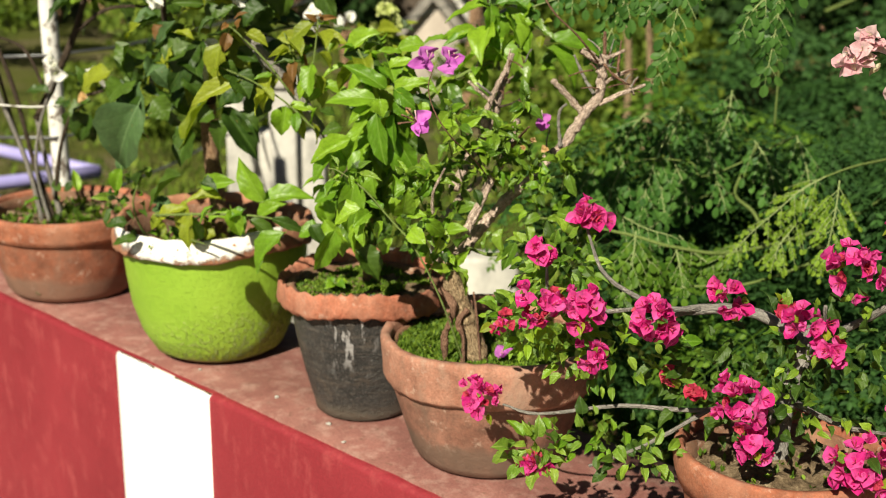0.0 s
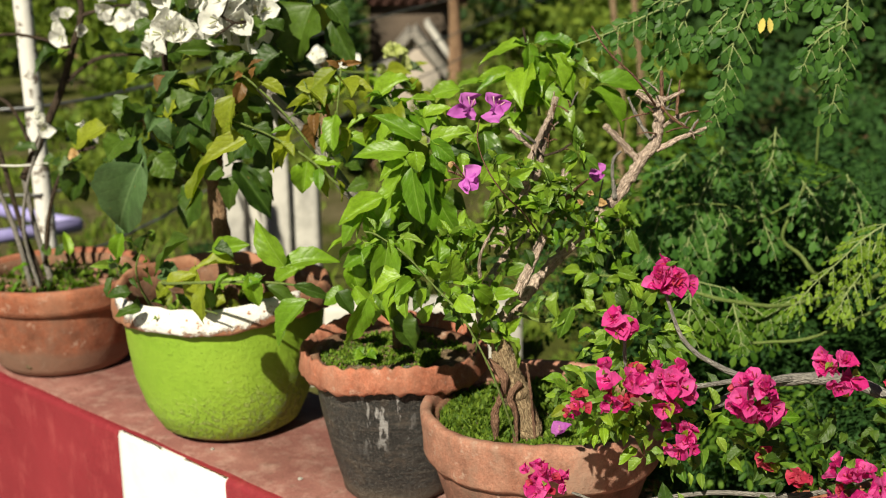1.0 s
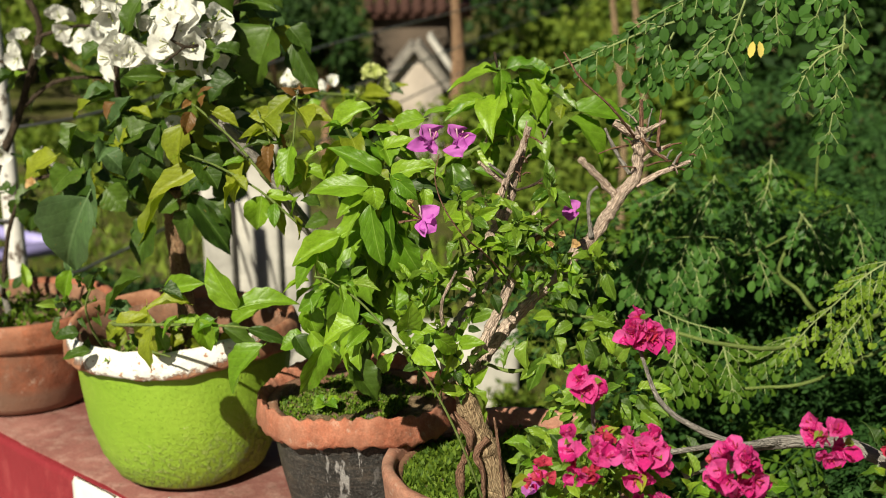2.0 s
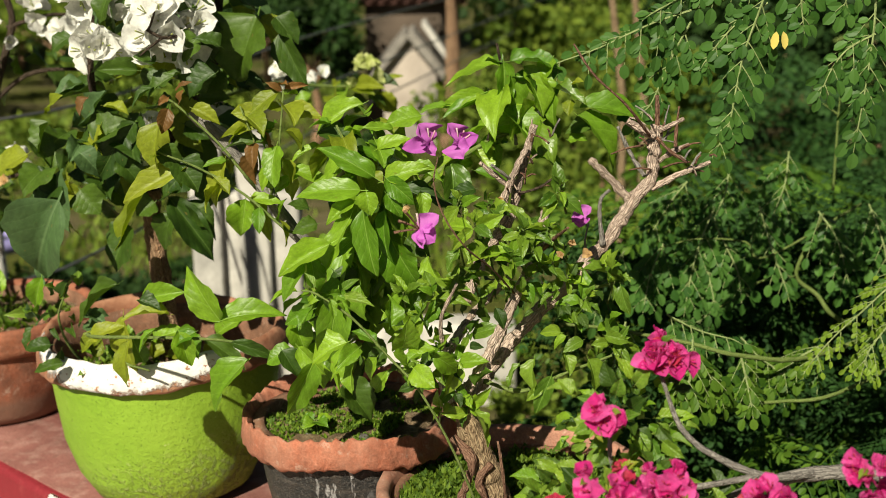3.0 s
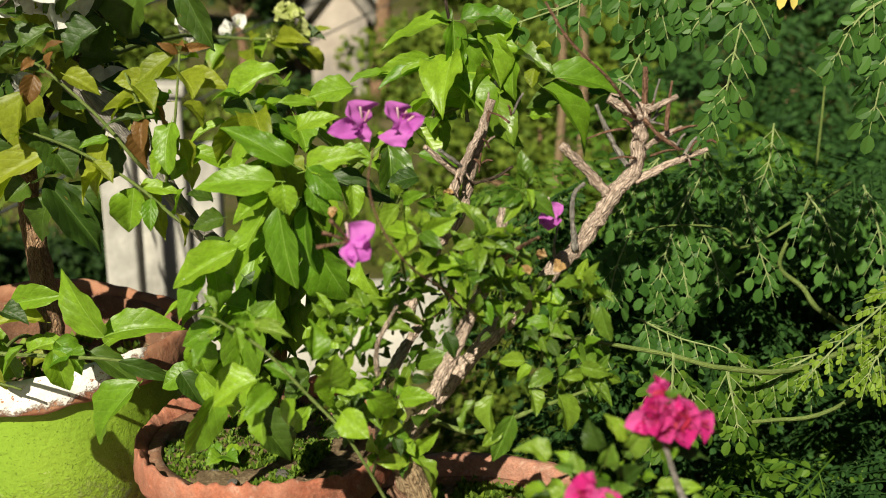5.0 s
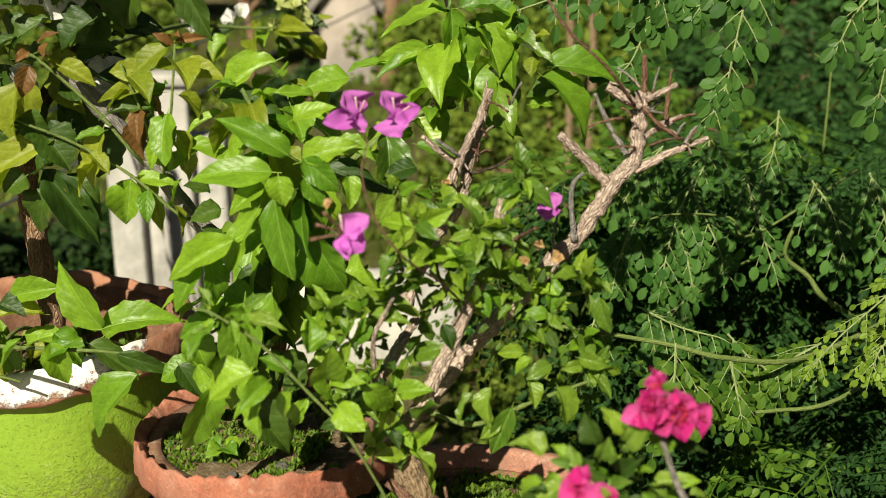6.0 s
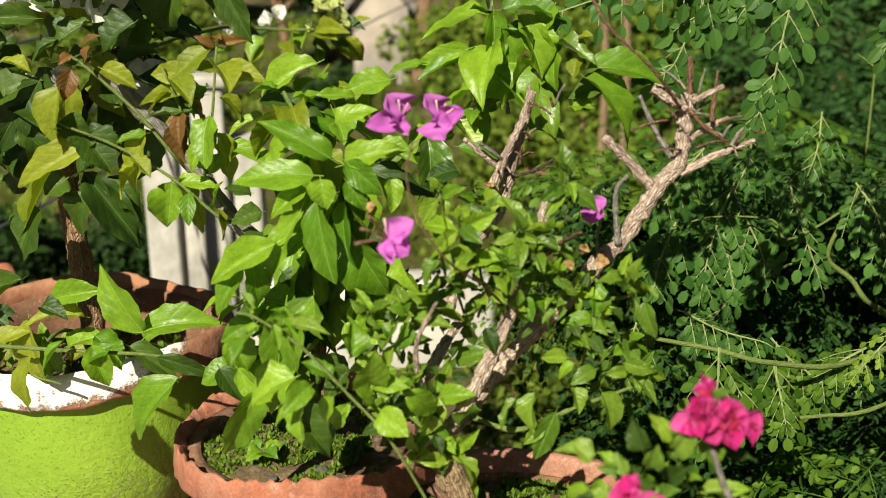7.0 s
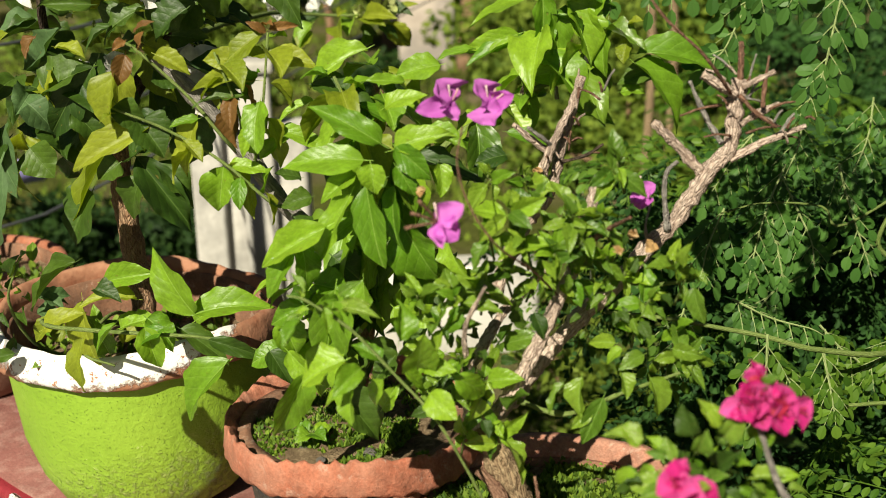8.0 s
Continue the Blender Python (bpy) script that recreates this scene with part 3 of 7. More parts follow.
def bract_flower(at, tips, widths, key, stamens=2):
    """One flower whose papery bracts reach from its heart to the given tips, with thin tubes between them."""
    bm = bmesh.new()
    heart = Vector(at)
    for n, tip in enumerate(tips):
        y = (Vector(tip) - heart) * 0.82
        ln = y.length
        y.normalize()
        x = y.cross(Vector((0.45 * math.sin(n * 2.1 + 0.7), -0.8, 0.3 + 0.35 * math.cos(n * 1.9)))).normalized()
        z = x.cross(y)
        width = widths[n]
        rows = []
        for i in range(13):
            t = i / 12
            w = width * 0.54 * math.sin(math.pi * t ** 0.80) ** 0.62 * (1 - 0.15 * t) if 0 < t < 1 else 0.0015 * (1 - t)
            rows.append([bm.verts.new(heart + y * (t * ln) + x * (u * w) + z * (abs(u) ** 1.4 * w * 0.55 - 0.16 * ln * t * t + 0.20 * w * math.cos(12 * u * t) + 0.26 * w * math.sin(9 * t + 3 * u + n) * (0.3 + abs(u))))
                         for u in (-1.0, -0.66, -0.33, 0.0, 0.33, 0.66, 1.0)])
        for p, q in zip(rows, rows[1:]):
            for j in range(6):
                bm.faces.new((p[j], p[j + 1], q[j + 1], q[j]))
    n0 = len(bm.faces)
    for i in range(stamens):
        e = Vector((0.008 * (i - 0.3), -0.006, 0.017 - 0.003 * i))
        tube(bm, [heart, heart + e * 0.6 + Vector((0, -0.002, 0)), heart + e], 0.0006, 0.0010, 6, 0.0, 3)
    bm.faces.ensure_lookup_table()
    for f in bm.faces[n0:]:
        f.material_index = 1
    return part("flower", bm, [M[key], M["palepink" if key == "purple" else "red"]], PLANT)


def rosette(at, up, n, size, key, narrow=0.42):
    """Young leaves that stand out like a star round the end of a shoot."""
    y0 = Vector(up).normalized()
    side = y0.cross(Vector((0.2, -1, 0.1))).normalized()
    other = y0.cross(side)
    for i in range(n):
        a = i * 2.4 + rng.uniform(-0.3, 0.3)
        lean = rng.uniform(0.5, 1.8) if i > 1 else 0.3
        d = (y0 * math.cos(lean) + (side * math.cos(a) + other * math.sin(a)) * math.sin(lean) + Vector((0, 0, -0.25 * lean))).normalized()
        p = Vector(at) + d * 0.003 - y0 * (0.002 * i)
        q = size * (0.38 + 0.55 * min(1.0, i / 5)) * rng.uniform(0.7, 1.15)
        leaf(p, p + d * q, q * narrow * rng.uniform(0.85, 1.3), "a" if rng.random() < 0.2 else key, y0 * rng.uniform(0.2, 1.0) + Vector((rng.uniform(-.7, .7), rng.uniform(-0.9, 0.1), rng.uniform(-0.1, 0.6))))


def flower(at, size, key, toward=None, name="flower", variants=(0, 1, 2, 3, 4, 5)):
    z = (toward or Vector((rng.uniform(-0.7, 0.5), rng.uniform(-0.9, 0.1), rng.uniform(0.2, 1.0)))).normalized()
    m = z.to_track_quat('Z', 'Y').to_matrix().to_4x4() @ Matrix.Rotation(rng.random() * 6.28, 4, 'Z') @ Matrix.Scale(size, 4)
    m.translation = Vector(at)
    return piece(name, FLOWERS[key][rng.choice(variants)], m, PLANT)


def cluster(at, spread, count, size, key, other=None, share=0.0):
    if key == "red":
        size *= 0.75
    for _ in range(count):
        d = Vector((rng.gauss(0, 1), rng.gauss(0, 1), rng.gauss(0, 1))).normalized()
        p = Vector(at) + d * spread * rng.uniform(0.3, 1.0)
        odd = other and rng.random() < share
        flower(p, size * rng.uniform(0.8, 1.15) * (0.65 if odd else 1.0), other if odd else key, d + Vector((-0.2, -0.5, 0.35)))


# ---- ground, paving and the painted parapet ----
bm = bmesh.new()
N = 60
half = 160.0
grid = [[bm.verts.new((x, y, 0.0)) for x in (half * math.copysign(abs(i / N * 2 - 1) ** 3, i / N * 2 - 1) for i in range(N + 1))]
        for y in (half * math.copysign(abs(j / N * 2 - 1) ** 3, j / N * 2 - 1) + 4.0 for j in range(N + 1))]
for j in range(N):
    for i in range(N):
        bm.faces.new((grid[j][i], grid[j][i + 1], grid[j + 1][i + 1], grid[j + 1][i]))
for v in bm.verts:
    d = min(1.0, max(0.0, (v.co.y - 3.2) / 2))
    v.co.z = 0.12 * d * noise.noise(v.co * 0.6) + 0.02
ground = tagged(new("ground", mesh_of("ground", bm, M["ground"])), "uneven green and brown earth of the garden", "ground", kind="structure")

# wall frame: u along the wall, v away from the path side, base point on the front edge
WALL_U = Vector((0.7225, -0.6914, 0.0))
WALL_V = Vector((0.6914, 0.7225, 0.0))
WALL_0 = Vector((-0.619, 2.249, 0.0))
TOP = 0.81
WALL = Matrix((WALL_U, WALL_V, Vector((0, 0, 1)))).transposed().to_4x4()
WALL.translation = WALL_0

bm = bmesh.new()
box(bm, (-6.0, -4.0, -0.05), (6.0, -0.002, 0.045))
paving = tagged(new("pavement", mesh_of("pavement", bm, M["paving"], False)), "worn grey cement path beside the painted wall", "pavement", kind="structure")
paving.matrix_basis = WALL

wall = thing("wall_parapet", WALL_0, "low masonry wall painted red with one white band", "wall", kind="structure")


def wavy_slab(lo, hi, step, amp, rnd):
    """A slab whose front edge is rounded and not quite straight."""
    bm = bmesh.new()
    n = int((hi[0] - lo[0]) / step)
    rows = []
    for i in range(n + 1):
        u = lo[0] + (hi[0] - lo[0]) * i / n
        d = amp * noise.noise(Vector((u * 6, 0, 0))) + amp * 0.5 * noise.noise(Vector((u * 25, 3, 0)))
        e = amp * noise.noise(Vector((u * 7, 9, 0)))
        prof = [(lo[1] + d, lo[2])]
        for a in range(0, 91, 18):
            prof.append((lo[1] + d + rnd - rnd * math.cos(radians(a)), hi[2] + e * 0.6 - rnd + rnd * math.sin(radians(a))))
        for f in (0.25, 0.5, 0.75):
            v = lo[1] + (hi[1] - lo[1]) * f
            prof.append((v, hi[2] + 0.002 * noise.noise(Vector((u * 5, v * 5, 2)))))
        prof += [(hi[1], hi[2]), (hi[1], lo[2])]
        rows.append([bm.verts.new((u, v, z)) for v, z in prof])
    for a, b in zip(rows, rows[1:]):
        for j in range(len(a) - 1):
            bm.faces.new((a[j], b[j], b[j + 1], a[j + 1]))
    bm.faces.new(rows[0])
    bm.faces.new(list(reversed(rows[-1])))
    bmesh.ops.recalc_face_normals(bm, faces=bm.faces)
    return bm


part("wall_body", wavy_slab((-6.0, 0.0, 0.0), (6.0, 0.34, TOP - 0.004), 0.03, 0.002, 0.012), M["wall_red"], wall, "red painted plaster", WALL)
bm = bmesh.new()
n = 500
rows = []
for i in range(n + 1):
    u = -6.0 + 12.0 * i / n
    d = 0.013 + 0.004 * noise.noise(Vector((u * 9, 1, 0))) + 0.003 * noise.noise(Vector((u * 40, 1, 0)))
    rows.append([bm.verts.new((u, v, z)) for v, z in ((d, TOP - 0.012), (d + 0.003, TOP), (0.12, TOP + 0.001), (0.24, TOP), (0.338, TOP), (0.339, TOP - 0.012))])
for a, b in zip(rows, rows[1:]):
    for j in range(5):
        bm.faces.new((a[j], b[j], b[j + 1], a[j + 1]))
part("ledge", bm, M["ledge"], wall, "faded brownish red ledge, dusty and worn", WALL)
bm = wavy_slab((-0.002, -0.003, 0.0), (0.298, 0.010, TOP - 0.005), 0.01, 0.0015, 0.010)
part("white_band", bm, M["wall_white"], wall, "white painted band", WALL)


# ---- pots ----
EARTH = []


def pot(at, height, base_r, rim_r, body, body_mat, rim, rim_mat, label, soil_drop=0.035, wave=None, body_label="", rim_label="", seg=168, wob=0.02, turn=0.0):
    """body and rim: (r, z) as shares of rim_r and of the height."""
    ob = thing("flower_pot", (at[0], at[1], TOP), label, "pot", "pots on the wall")
    m = Matrix.Translation((at[0], at[1], TOP + 0.002)) @ Matrix.Rotation(turn, 4, 'Z')
    bm = bmesh.new()
    prof = [(0.001, 0.004), (base_r * 0.9, 0.0), (base_r, 0.004)] + [(r * rim_r, z * height) for r, z in body]
    last = prof[-1]
    th = 0.014
    prof += [(last[0] - th, last[1])] + [(r * rim_r - th, z * height) for r, z in reversed(body)] + [(base_r - th, 0.016), (0.001, 0.016)]
    lathe(bm, prof, seg, wob)
    bm.faces.ensure_lookup_table()
    for f in bm.faces[(len(body) + 2) * seg:]:
        f.material_index = 1
    bmesh.ops.remove_doubles(bm, verts=bm.verts, dist=0.0004)
    bmesh.ops.recalc_face_normals(bm, faces=bm.faces)
    part("body", bm, [M[body_mat], M["pot_inside"]], ob, body_label, m)
    bm = bmesh.new()
    rings = lathe(bm, [(r * rim_r, z * height) for r, z in rim], seg, wob * 0.6, wave)
    for s in range(seg):
        bm.faces.new((rings[-1][s], rings[-1][(s + 1) % seg], rings[0][(s + 1) % seg], rings[0][s]))
    bmesh.ops.recalc_face_normals(bm, faces=bm.faces)
    part("rim", bm, M[rim_mat], ob, rim_label, m)
    # earth inside
    bm = bmesh.new()
    inner = rim_r * 0.9 - 0.012
    zs = height - soil_drop
    for i in range(1, len(body)):
        (r0, z0), (r1, z1) = body[i - 1], body[i]
        if z0 * height <= zs <= z1 * height:
            inner = (r0 + (r1 - r0) * (zs - z0 * height) / max(1e-6, (z1 - z0) * height)) * rim_r - 0.008
    lathe(bm, [(inner * f, zs + 0.012 * (1 - f)) for f in (1.0, 0.93, 0.86, 0.79, 0.72, 0.64, 0.56, 0.47, 0.38, 0.28, 0.16, 0.01)], 90)
    for v in bm.verts:
        v.co.z += 0.010 * noise.noise(v.co * 24.0) + 0.007 * noise.noise(v.co * 70.0)
    bmesh.ops.recalc_face_normals(bm, faces=bm.faces)
    part("soil", bm, M["soil"], ob, "dark crumbly earth", m)
    EARTH.append((Vector((at[0], at[1], 0.0)), inner, zs))
    return TOP + zs


def pinched(count, amp, drop, seed, rows=(2, 3, 4), shift=0.0):
    """A rim pressed by fingers into uneven scallops."""
    r = random.Random(seed)
    ph = [r.uniform(-0.5, 0.5) for _ in range(count)]

    def wave(a, i):
        kk = int(a / (2 * math.pi) * count) % count
        q = Vector((math.cos(a) * 3.2, math.sin(a) * 3.2, seed + 0.25 * i))
        s = math.sin(a * count + 2.6 * math.sin(a * 3 + seed) + 1.5 * math.sin(a * 7) + i * 0.35) * (0.4 + 1.2 * abs(noise.noise(q))) + 1.5 * noise.noise(q * 3.1)
        sag = drop * math.sin(a * 2 + seed) + drop * 0.6 * math.sin(a * 5 + seed * 2)
        return (amp * 0.45 * s if i in rows else amp * 0.2 * s, sag + amp * (0.85 if i in rows else 0.55) * (math.sin(a * count + 2.6 * math.sin(a * 3 + seed) + 1.5 * math.sin(a * 7) + i * 0.8) * (0.4 + 1.2 * abs(noise.noise(q))) + 1.6 * noise.noise(q * 2.3)))
    return wave


POTS = {}
POTS["left"] = pot((-0.815, 2.635), 0.188, 0.128, 0.182, [(0.76, 0.1), (0.83, 0.35), (0.90, 0.62), (0.945, 0.85), (0.95, 0.95)], "pot_red",
                   [(0.90, 0.72), (0.965, 0.735), (0.985, 0.80), (0.985, 0.86), (1.0, 0.90), (1.0, 0.97), (0.985, 1.0), (0.935, 1.0), (0.91, 0.96), (0.90, 0.85)], "pot_red_rim",
                   "dusty terracotta flower pot with a rolled rim", wob=0.012)
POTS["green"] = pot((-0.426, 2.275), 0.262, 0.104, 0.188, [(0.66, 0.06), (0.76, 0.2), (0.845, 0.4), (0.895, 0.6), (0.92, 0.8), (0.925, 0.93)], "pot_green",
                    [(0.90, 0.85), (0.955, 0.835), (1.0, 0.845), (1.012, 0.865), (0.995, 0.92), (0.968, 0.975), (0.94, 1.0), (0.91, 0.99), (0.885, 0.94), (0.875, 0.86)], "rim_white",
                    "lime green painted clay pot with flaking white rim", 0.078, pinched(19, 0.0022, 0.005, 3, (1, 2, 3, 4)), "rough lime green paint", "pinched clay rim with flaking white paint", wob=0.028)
POTS["black"] = pot((-0.127, 2.0), 0.236, 0.084, 0.143, [(0.60, 0.06), (0.70, 0.3), (0.79, 0.55), (0.87, 0.8), (0.90, 0.93)], "pot_black",
                    [(0.885, 0.84), (0.94, 0.815), (0.99, 0.825), (1.01, 0.85), (1.003, 0.93), (0.992, 0.985), (0.976, 1.0), (0.955, 0.985), (0.905, 0.935), (0.88, 0.86)], "pot_orange",
                    "worn black painted clay pot with orange pinched rim", 0.026, pinched(37, 0.0034, 0.0045, 11, (1, 2, 3, 4, 5, 6, 7)), "black paint worn through to grey", "orange terracotta rim pressed into scallops", wob=0.022)
POTS["tan"] = pot((0.082, 1.826), 0.200, 0.115, 0.171, [(0.71, 0.08), (0.79, 0.3), (0.87, 0.52), (0.925, 0.68), (0.93, 0.9)], "pot_tan",
                  [(0.90, 0.66), (0.955, 0.65), (0.975, 0.68), (0.985, 0.80), (1.0, 0.93), (1.0, 0.975), (0.985, 1.0), (0.93, 1.0), (0.905, 0.97), (0.90, 0.80)], "pot_tan_rim",
                  "weathered pink terracotta pot with wide collar", 0.030, pinched(15, 0.0018, 0.003, 5, (0, 1, 2)), "", "pale terracotta collar with wavy lower edge", wob=0.016)
POTS["end"] = pot((0.437, 1.462), 0.180, 0.095, 0.134, [(0.72, 0.08), (0.80, 0.35), (0.88, 0.62), (0.93, 0.9)], "pot_red",
                  [(0.88, 0.72), (0.95, 0.73), (0.985, 0.82), (1.0, 0.9), (1.0, 0.97), (0.98, 1.0), (0.925, 1.0), (0.90, 0.97), (0.89, 0.85)], "pot_red_rim",
                  "terracotta flower pot shaded by pink bougainvillea", wob=0.02)


# drain hole near the foot of the dusty pot
hole_at = Vector((-0.815, 2.635, TOP + 0.030)) + Vector((-0.032, -0.131, 0.0))
# Dark plug set in the side stands for the shade inside the hole.
bm = bmesh.new()
bmesh.ops.create_cone(bm, cap_ends=True, segments=14, radius1=0.0075, radius2=0.0055, depth=0.012)
for v in bm.verts:
    v.co.x *= 1.5 + 0.2 * noise.noise(v.co * 90)
hole = tagged(new("drain_hole", mesh_of("drain_hole", bm, M["soil"])), "dark chipped drain hole in the pot's side", "hole")
hole.matrix_basis = Matrix.Translation(hole_at) @ Matrix.Rotation(radians(90), 4, 'X')

# ---- moss, weeds and crumbs in the pots ----
def earth_height(x, y):
    """Height of the earth in the pot that holds this spot."""
    for at, inner, zs in EARTH:
        d = Vector((x, y, 0.0)) - at
        if d.length < inner:
            q = Vector((d.x, d.y, zs + 0.012 * (1 - d.length / inner)))
            return TOP + 0.002 + q.z + 0.010 * noise.noise(q * 24.0) + 0.007 * noise.noise(q * 70.0)
    return TOP


def blades(name, center, radius, count, height, label, z, mat="moss", flat=0.6, bare=-0.08):
    bm = bmesh.new()
    for _ in range(count):
        a = rng.random() * 6.28
        f = math.sqrt(rng.random()) * radius
        p = Vector((center[0] + math.cos(a) * f, center[1] + math.sin(a) * f, z))
        if noise.noise(p * 22) < bare:
            continue
        p.z = max(z, earth_height(p.x, p.y)) - 0.001
        for _k in range(3):
            d = Vector((rng.gauss(0, flat), rng.gauss(0, flat), 1)).normalized()
            s = Vector((-d.y, d.x, 0)).normalized() * height * rng.uniform(0.12, 0.3)
            h = height * rng.uniform(0.3, 1.1)
            q = [p - s * 0.4, p + s * 0.4, p + d * h * 0.6 + s, p + d * h, p + d * h * 0.6 - s]
            bm.faces.new([bm.verts.new(v) for v in q])
    ob = new(name, mesh_of(name, bm, M[mat], False))
    return tagged(ob, label, "moss", kind="stuff")


blades("moss", (0.082, 1.826), 0.146, 6200, 0.0125, "short green moss and grass on the pot's earth", POTS["tan"] + 0.004, bare=-0.45)
blades("moss", (-0.127, 2.0), 0.112, 2300, 0.008, "patchy moss and weeds on dark earth", POTS["black"] + 0.004)
blades("moss", (-0.085, 1.935), 0.055, 650, 0.010, "bright moss and tiny weeds on the pot's earth", POTS["black"] + 0.006)
blades("moss", (-0.426, 2.275), 0.140, 420, 0.018, "green weeds on the pot's earth", POTS["green"] + 0.004)
blades("moss", (-0.815, 2.635), 0.14, 340, 0.022, "weeds on the dry earth of the pot", POTS["left"] + 0.004)
blades("moss", (0.437, 1.462), 0.10, 90, 0.012, "sparse moss on dark earth", POTS["end"] + 0.004)


def stone(at, s, mat="stone", label="small pale pebble on the earth"):
    bm = bmesh.new()
    bmesh.ops.create_icosphere(bm, subdivisions=2, radius=1.0)
    seed = rng.random() * 50
    for v in bm.verts:
        v.co *= 1 + 0.35 * noise.noise(v.co * 1.2 + Vector((seed, 0, 0)))
        v.co.z *= 0.65
    ob = new("pebble", mesh_of("pebble", bm, M[mat]))
    ob.matrix_basis = Matrix.Translation(at) @ Matrix.Rotation(rng.random() * 6, 4, 'Z') @ Matrix.Diagonal((s, s * rng.uniform(0.6, 1.0), s * 0.8, 1))
    return tagged(ob, label, "stone", "pebbles")


for dx, dy, s in ((0.075, 0.02, 0.022), (0.095, -0.01, 0.016), (0.06, 0.06, 0.02), (-0.09, -0.04, 0.014), (0.03, -0.06, 0.012)):
    stone((-0.815 + dx, 2.635 + dy, POTS["left"] + 0.010), s, "pot_tan_rim", "broken pale brick lump on the earth")
for dx, dy, s in ((-0.05, -0.06, 0.008), (0.02, -0.07, 0.009), (0.0, -0.05, 0.006), (-0.03, -0.085, 0.006)):
    stone((-0.127 + dx, 2.0 + dy, POTS["black"] + 0.008), s)
for u, v, s in ((0.55, 0.06, 0.005), (0.40, 0.07, 0.004), (0.62, 0.03, 0.004), (0.2, 0.05, 0.003)):
    p = WALL @ Vector((u, v, TOP + 0.002))
    stone(p, s, "whitewash", "tiny chip of plaster on the ledge")

# ---- plant in the lime green pot: dark leaves, white flowers ----
PLANT = thing("bougainvillea", (-0.417, 2.262, POTS["green"]), "white bougainvillea with dark leaves in the lime green pot", "plant", "potted bougainvilleas")
limb("trunk", [(-0.380, 2.270, POTS["green"] - 0.01), (-0.411, 2.260, 1.021), (-0.416, 2.260, 1.099), (-0.427, 2.260, 1.223), (-0.425, 2.260, 1.287)], 0.0165, 0.0125, "bark_brown", PLANT, "peeling brown bark", 24, 0.1, 16, 0.15, 0.10)
limb("branch", [(-0.425, 2.260, 1.281), (-0.401, 2.260, 1.352), (-0.329, 2.255, 1.449), (-0.310, 2.250, 1.555), (-0.300, 2.240, 1.660)], 0.011, 0.006, "bark_dark", PLANT, "", 9)
limb("branch", [(-0.426, 2.258, 1.273), (-0.459, 2.240, 1.344), (-0.488, 2.220, 1.434), (-0.476, 2.200, 1.544)], 0.008, 0.004, "bark_dark", PLANT, "", 8)
limb("twig", [(-0.319, 2.190, 1.492), (-0.328, 2.080, 1.523), (-0.350, 2.050, 1.525), (-0.375, 2.050, 1.540), (-0.383, 2.050, 1.555)], 0.003, 0.0016, "bark_dark", PLANT, "", 6)
limb("twig", [(-0.350, 2.050, 1.525), (-0.364, 2.048, 1.515), (-0.380, 2.048, 1.503)], 0.002, 0.0012, "bark_dark", PLANT, "", 6)
limb("twig", [(-0.367, 2.050, 1.536), (-0.359, 2.050, 1.554), (-0.357, 2.050, 1.568)], 0.002, 0.0012, "bark_dark", PLANT, "", 6)
limb("runner", [(-0.425, 2.23, 1.06), (-0.49, 2.12, 1.11), (-0.469, 2.050, 1.130), (-0.417, 2.000, 1.145), (-0.333, 1.950, 1.159), (-0.271, 1.950, 1.153), (-0.220, 1.950, 1.138)], 0.0032, 0.0018, "stem_green", PLANT, "thin green trailing stem", 6)
limb("runner", [(-0.42, 2.25, 1.06), (-0.43, 2.16, 1.10), (-0.44, 2.07, 1.09), (-0.40, 2.05, 1.08)], 0.0028, 0.0015, "stem_green", PLANT, "thin green trailing stem", 6)
limb("runner", [(-0.50, 2.25, 1.00), (-0.53, 2.17, 1.06), (-0.54, 2.13, 1.13), (-0.52, 2.12, 1.18)], 0.0026, 0.0014, "stem_green", PLANT, "thin green trailing stem", 6)
leaf((-0.241, 2.150, 1.545), (-0.281, 2.138, 1.461), 0.082, "d")
leaf((-0.339, 2.150, 1.606), (-0.294, 2.138, 1.573), 0.052, "d")
leaf((-0.425, 2.150, 1.597), (-0.458, 2.138, 1.538), 0.040, "d")
leaf((-0.381, 2.150, 1.593), (-0.396, 2.138, 1.560), 0.043, "d")
leaf((-0.230, 2.150, 1.617), (-0.234, 2.138, 1.572), 0.052, "d")
leaf((-0.218, 2.150, 1.541), (-0.188, 2.138, 1.509), 0.031, "d")
leaf((-0.213, 2.150, 1.520), (-0.180, 2.138, 1.442), 0.029, "d")
leaf((-0.506, 2.070, 1.314), (-0.563, 2.055, 1.214), 0.074, "g", Vector((-0.1, -1.0, 0.35)))
leaf((-0.388, 2.150, 1.335), (-0.472, 2.138, 1.227), 0.027, "y", Vector((-0.6, -0.5, 0.6)))
leaf((-0.387, 2.150, 1.402), (-0.392, 2.138, 1.342), 0.028, "y")
leaf((-0.342, 2.150, 1.341), (-0.381, 2.138, 1.314), 0.043, "d")
leaf((-0.373, 2.150, 1.275), (-0.401, 2.138, 1.231), 0.034, "d")
leaf((-0.378, 2.150, 1.298), (-0.314, 2.138, 1.211), 0.038, "d")
leaf((-0.357, 2.150, 1.289), (-0.306, 2.138, 1.264), 0.029, "d")
leaf((-0.520, 2.150, 1.324), (-0.557, 2.138, 1.297), 0.052, "d")
leaf((-0.433, 2.150, 1.257), (-0.471, 2.138, 1.203), 0.053, "d")
leaf((-0.471, 2.150, 1.375), (-0.428, 2.138, 1.416), 0.040, "d")
leaf((-0.434, 2.150, 1.387), (-0.474, 2.138, 1.325), 0.034, "d")
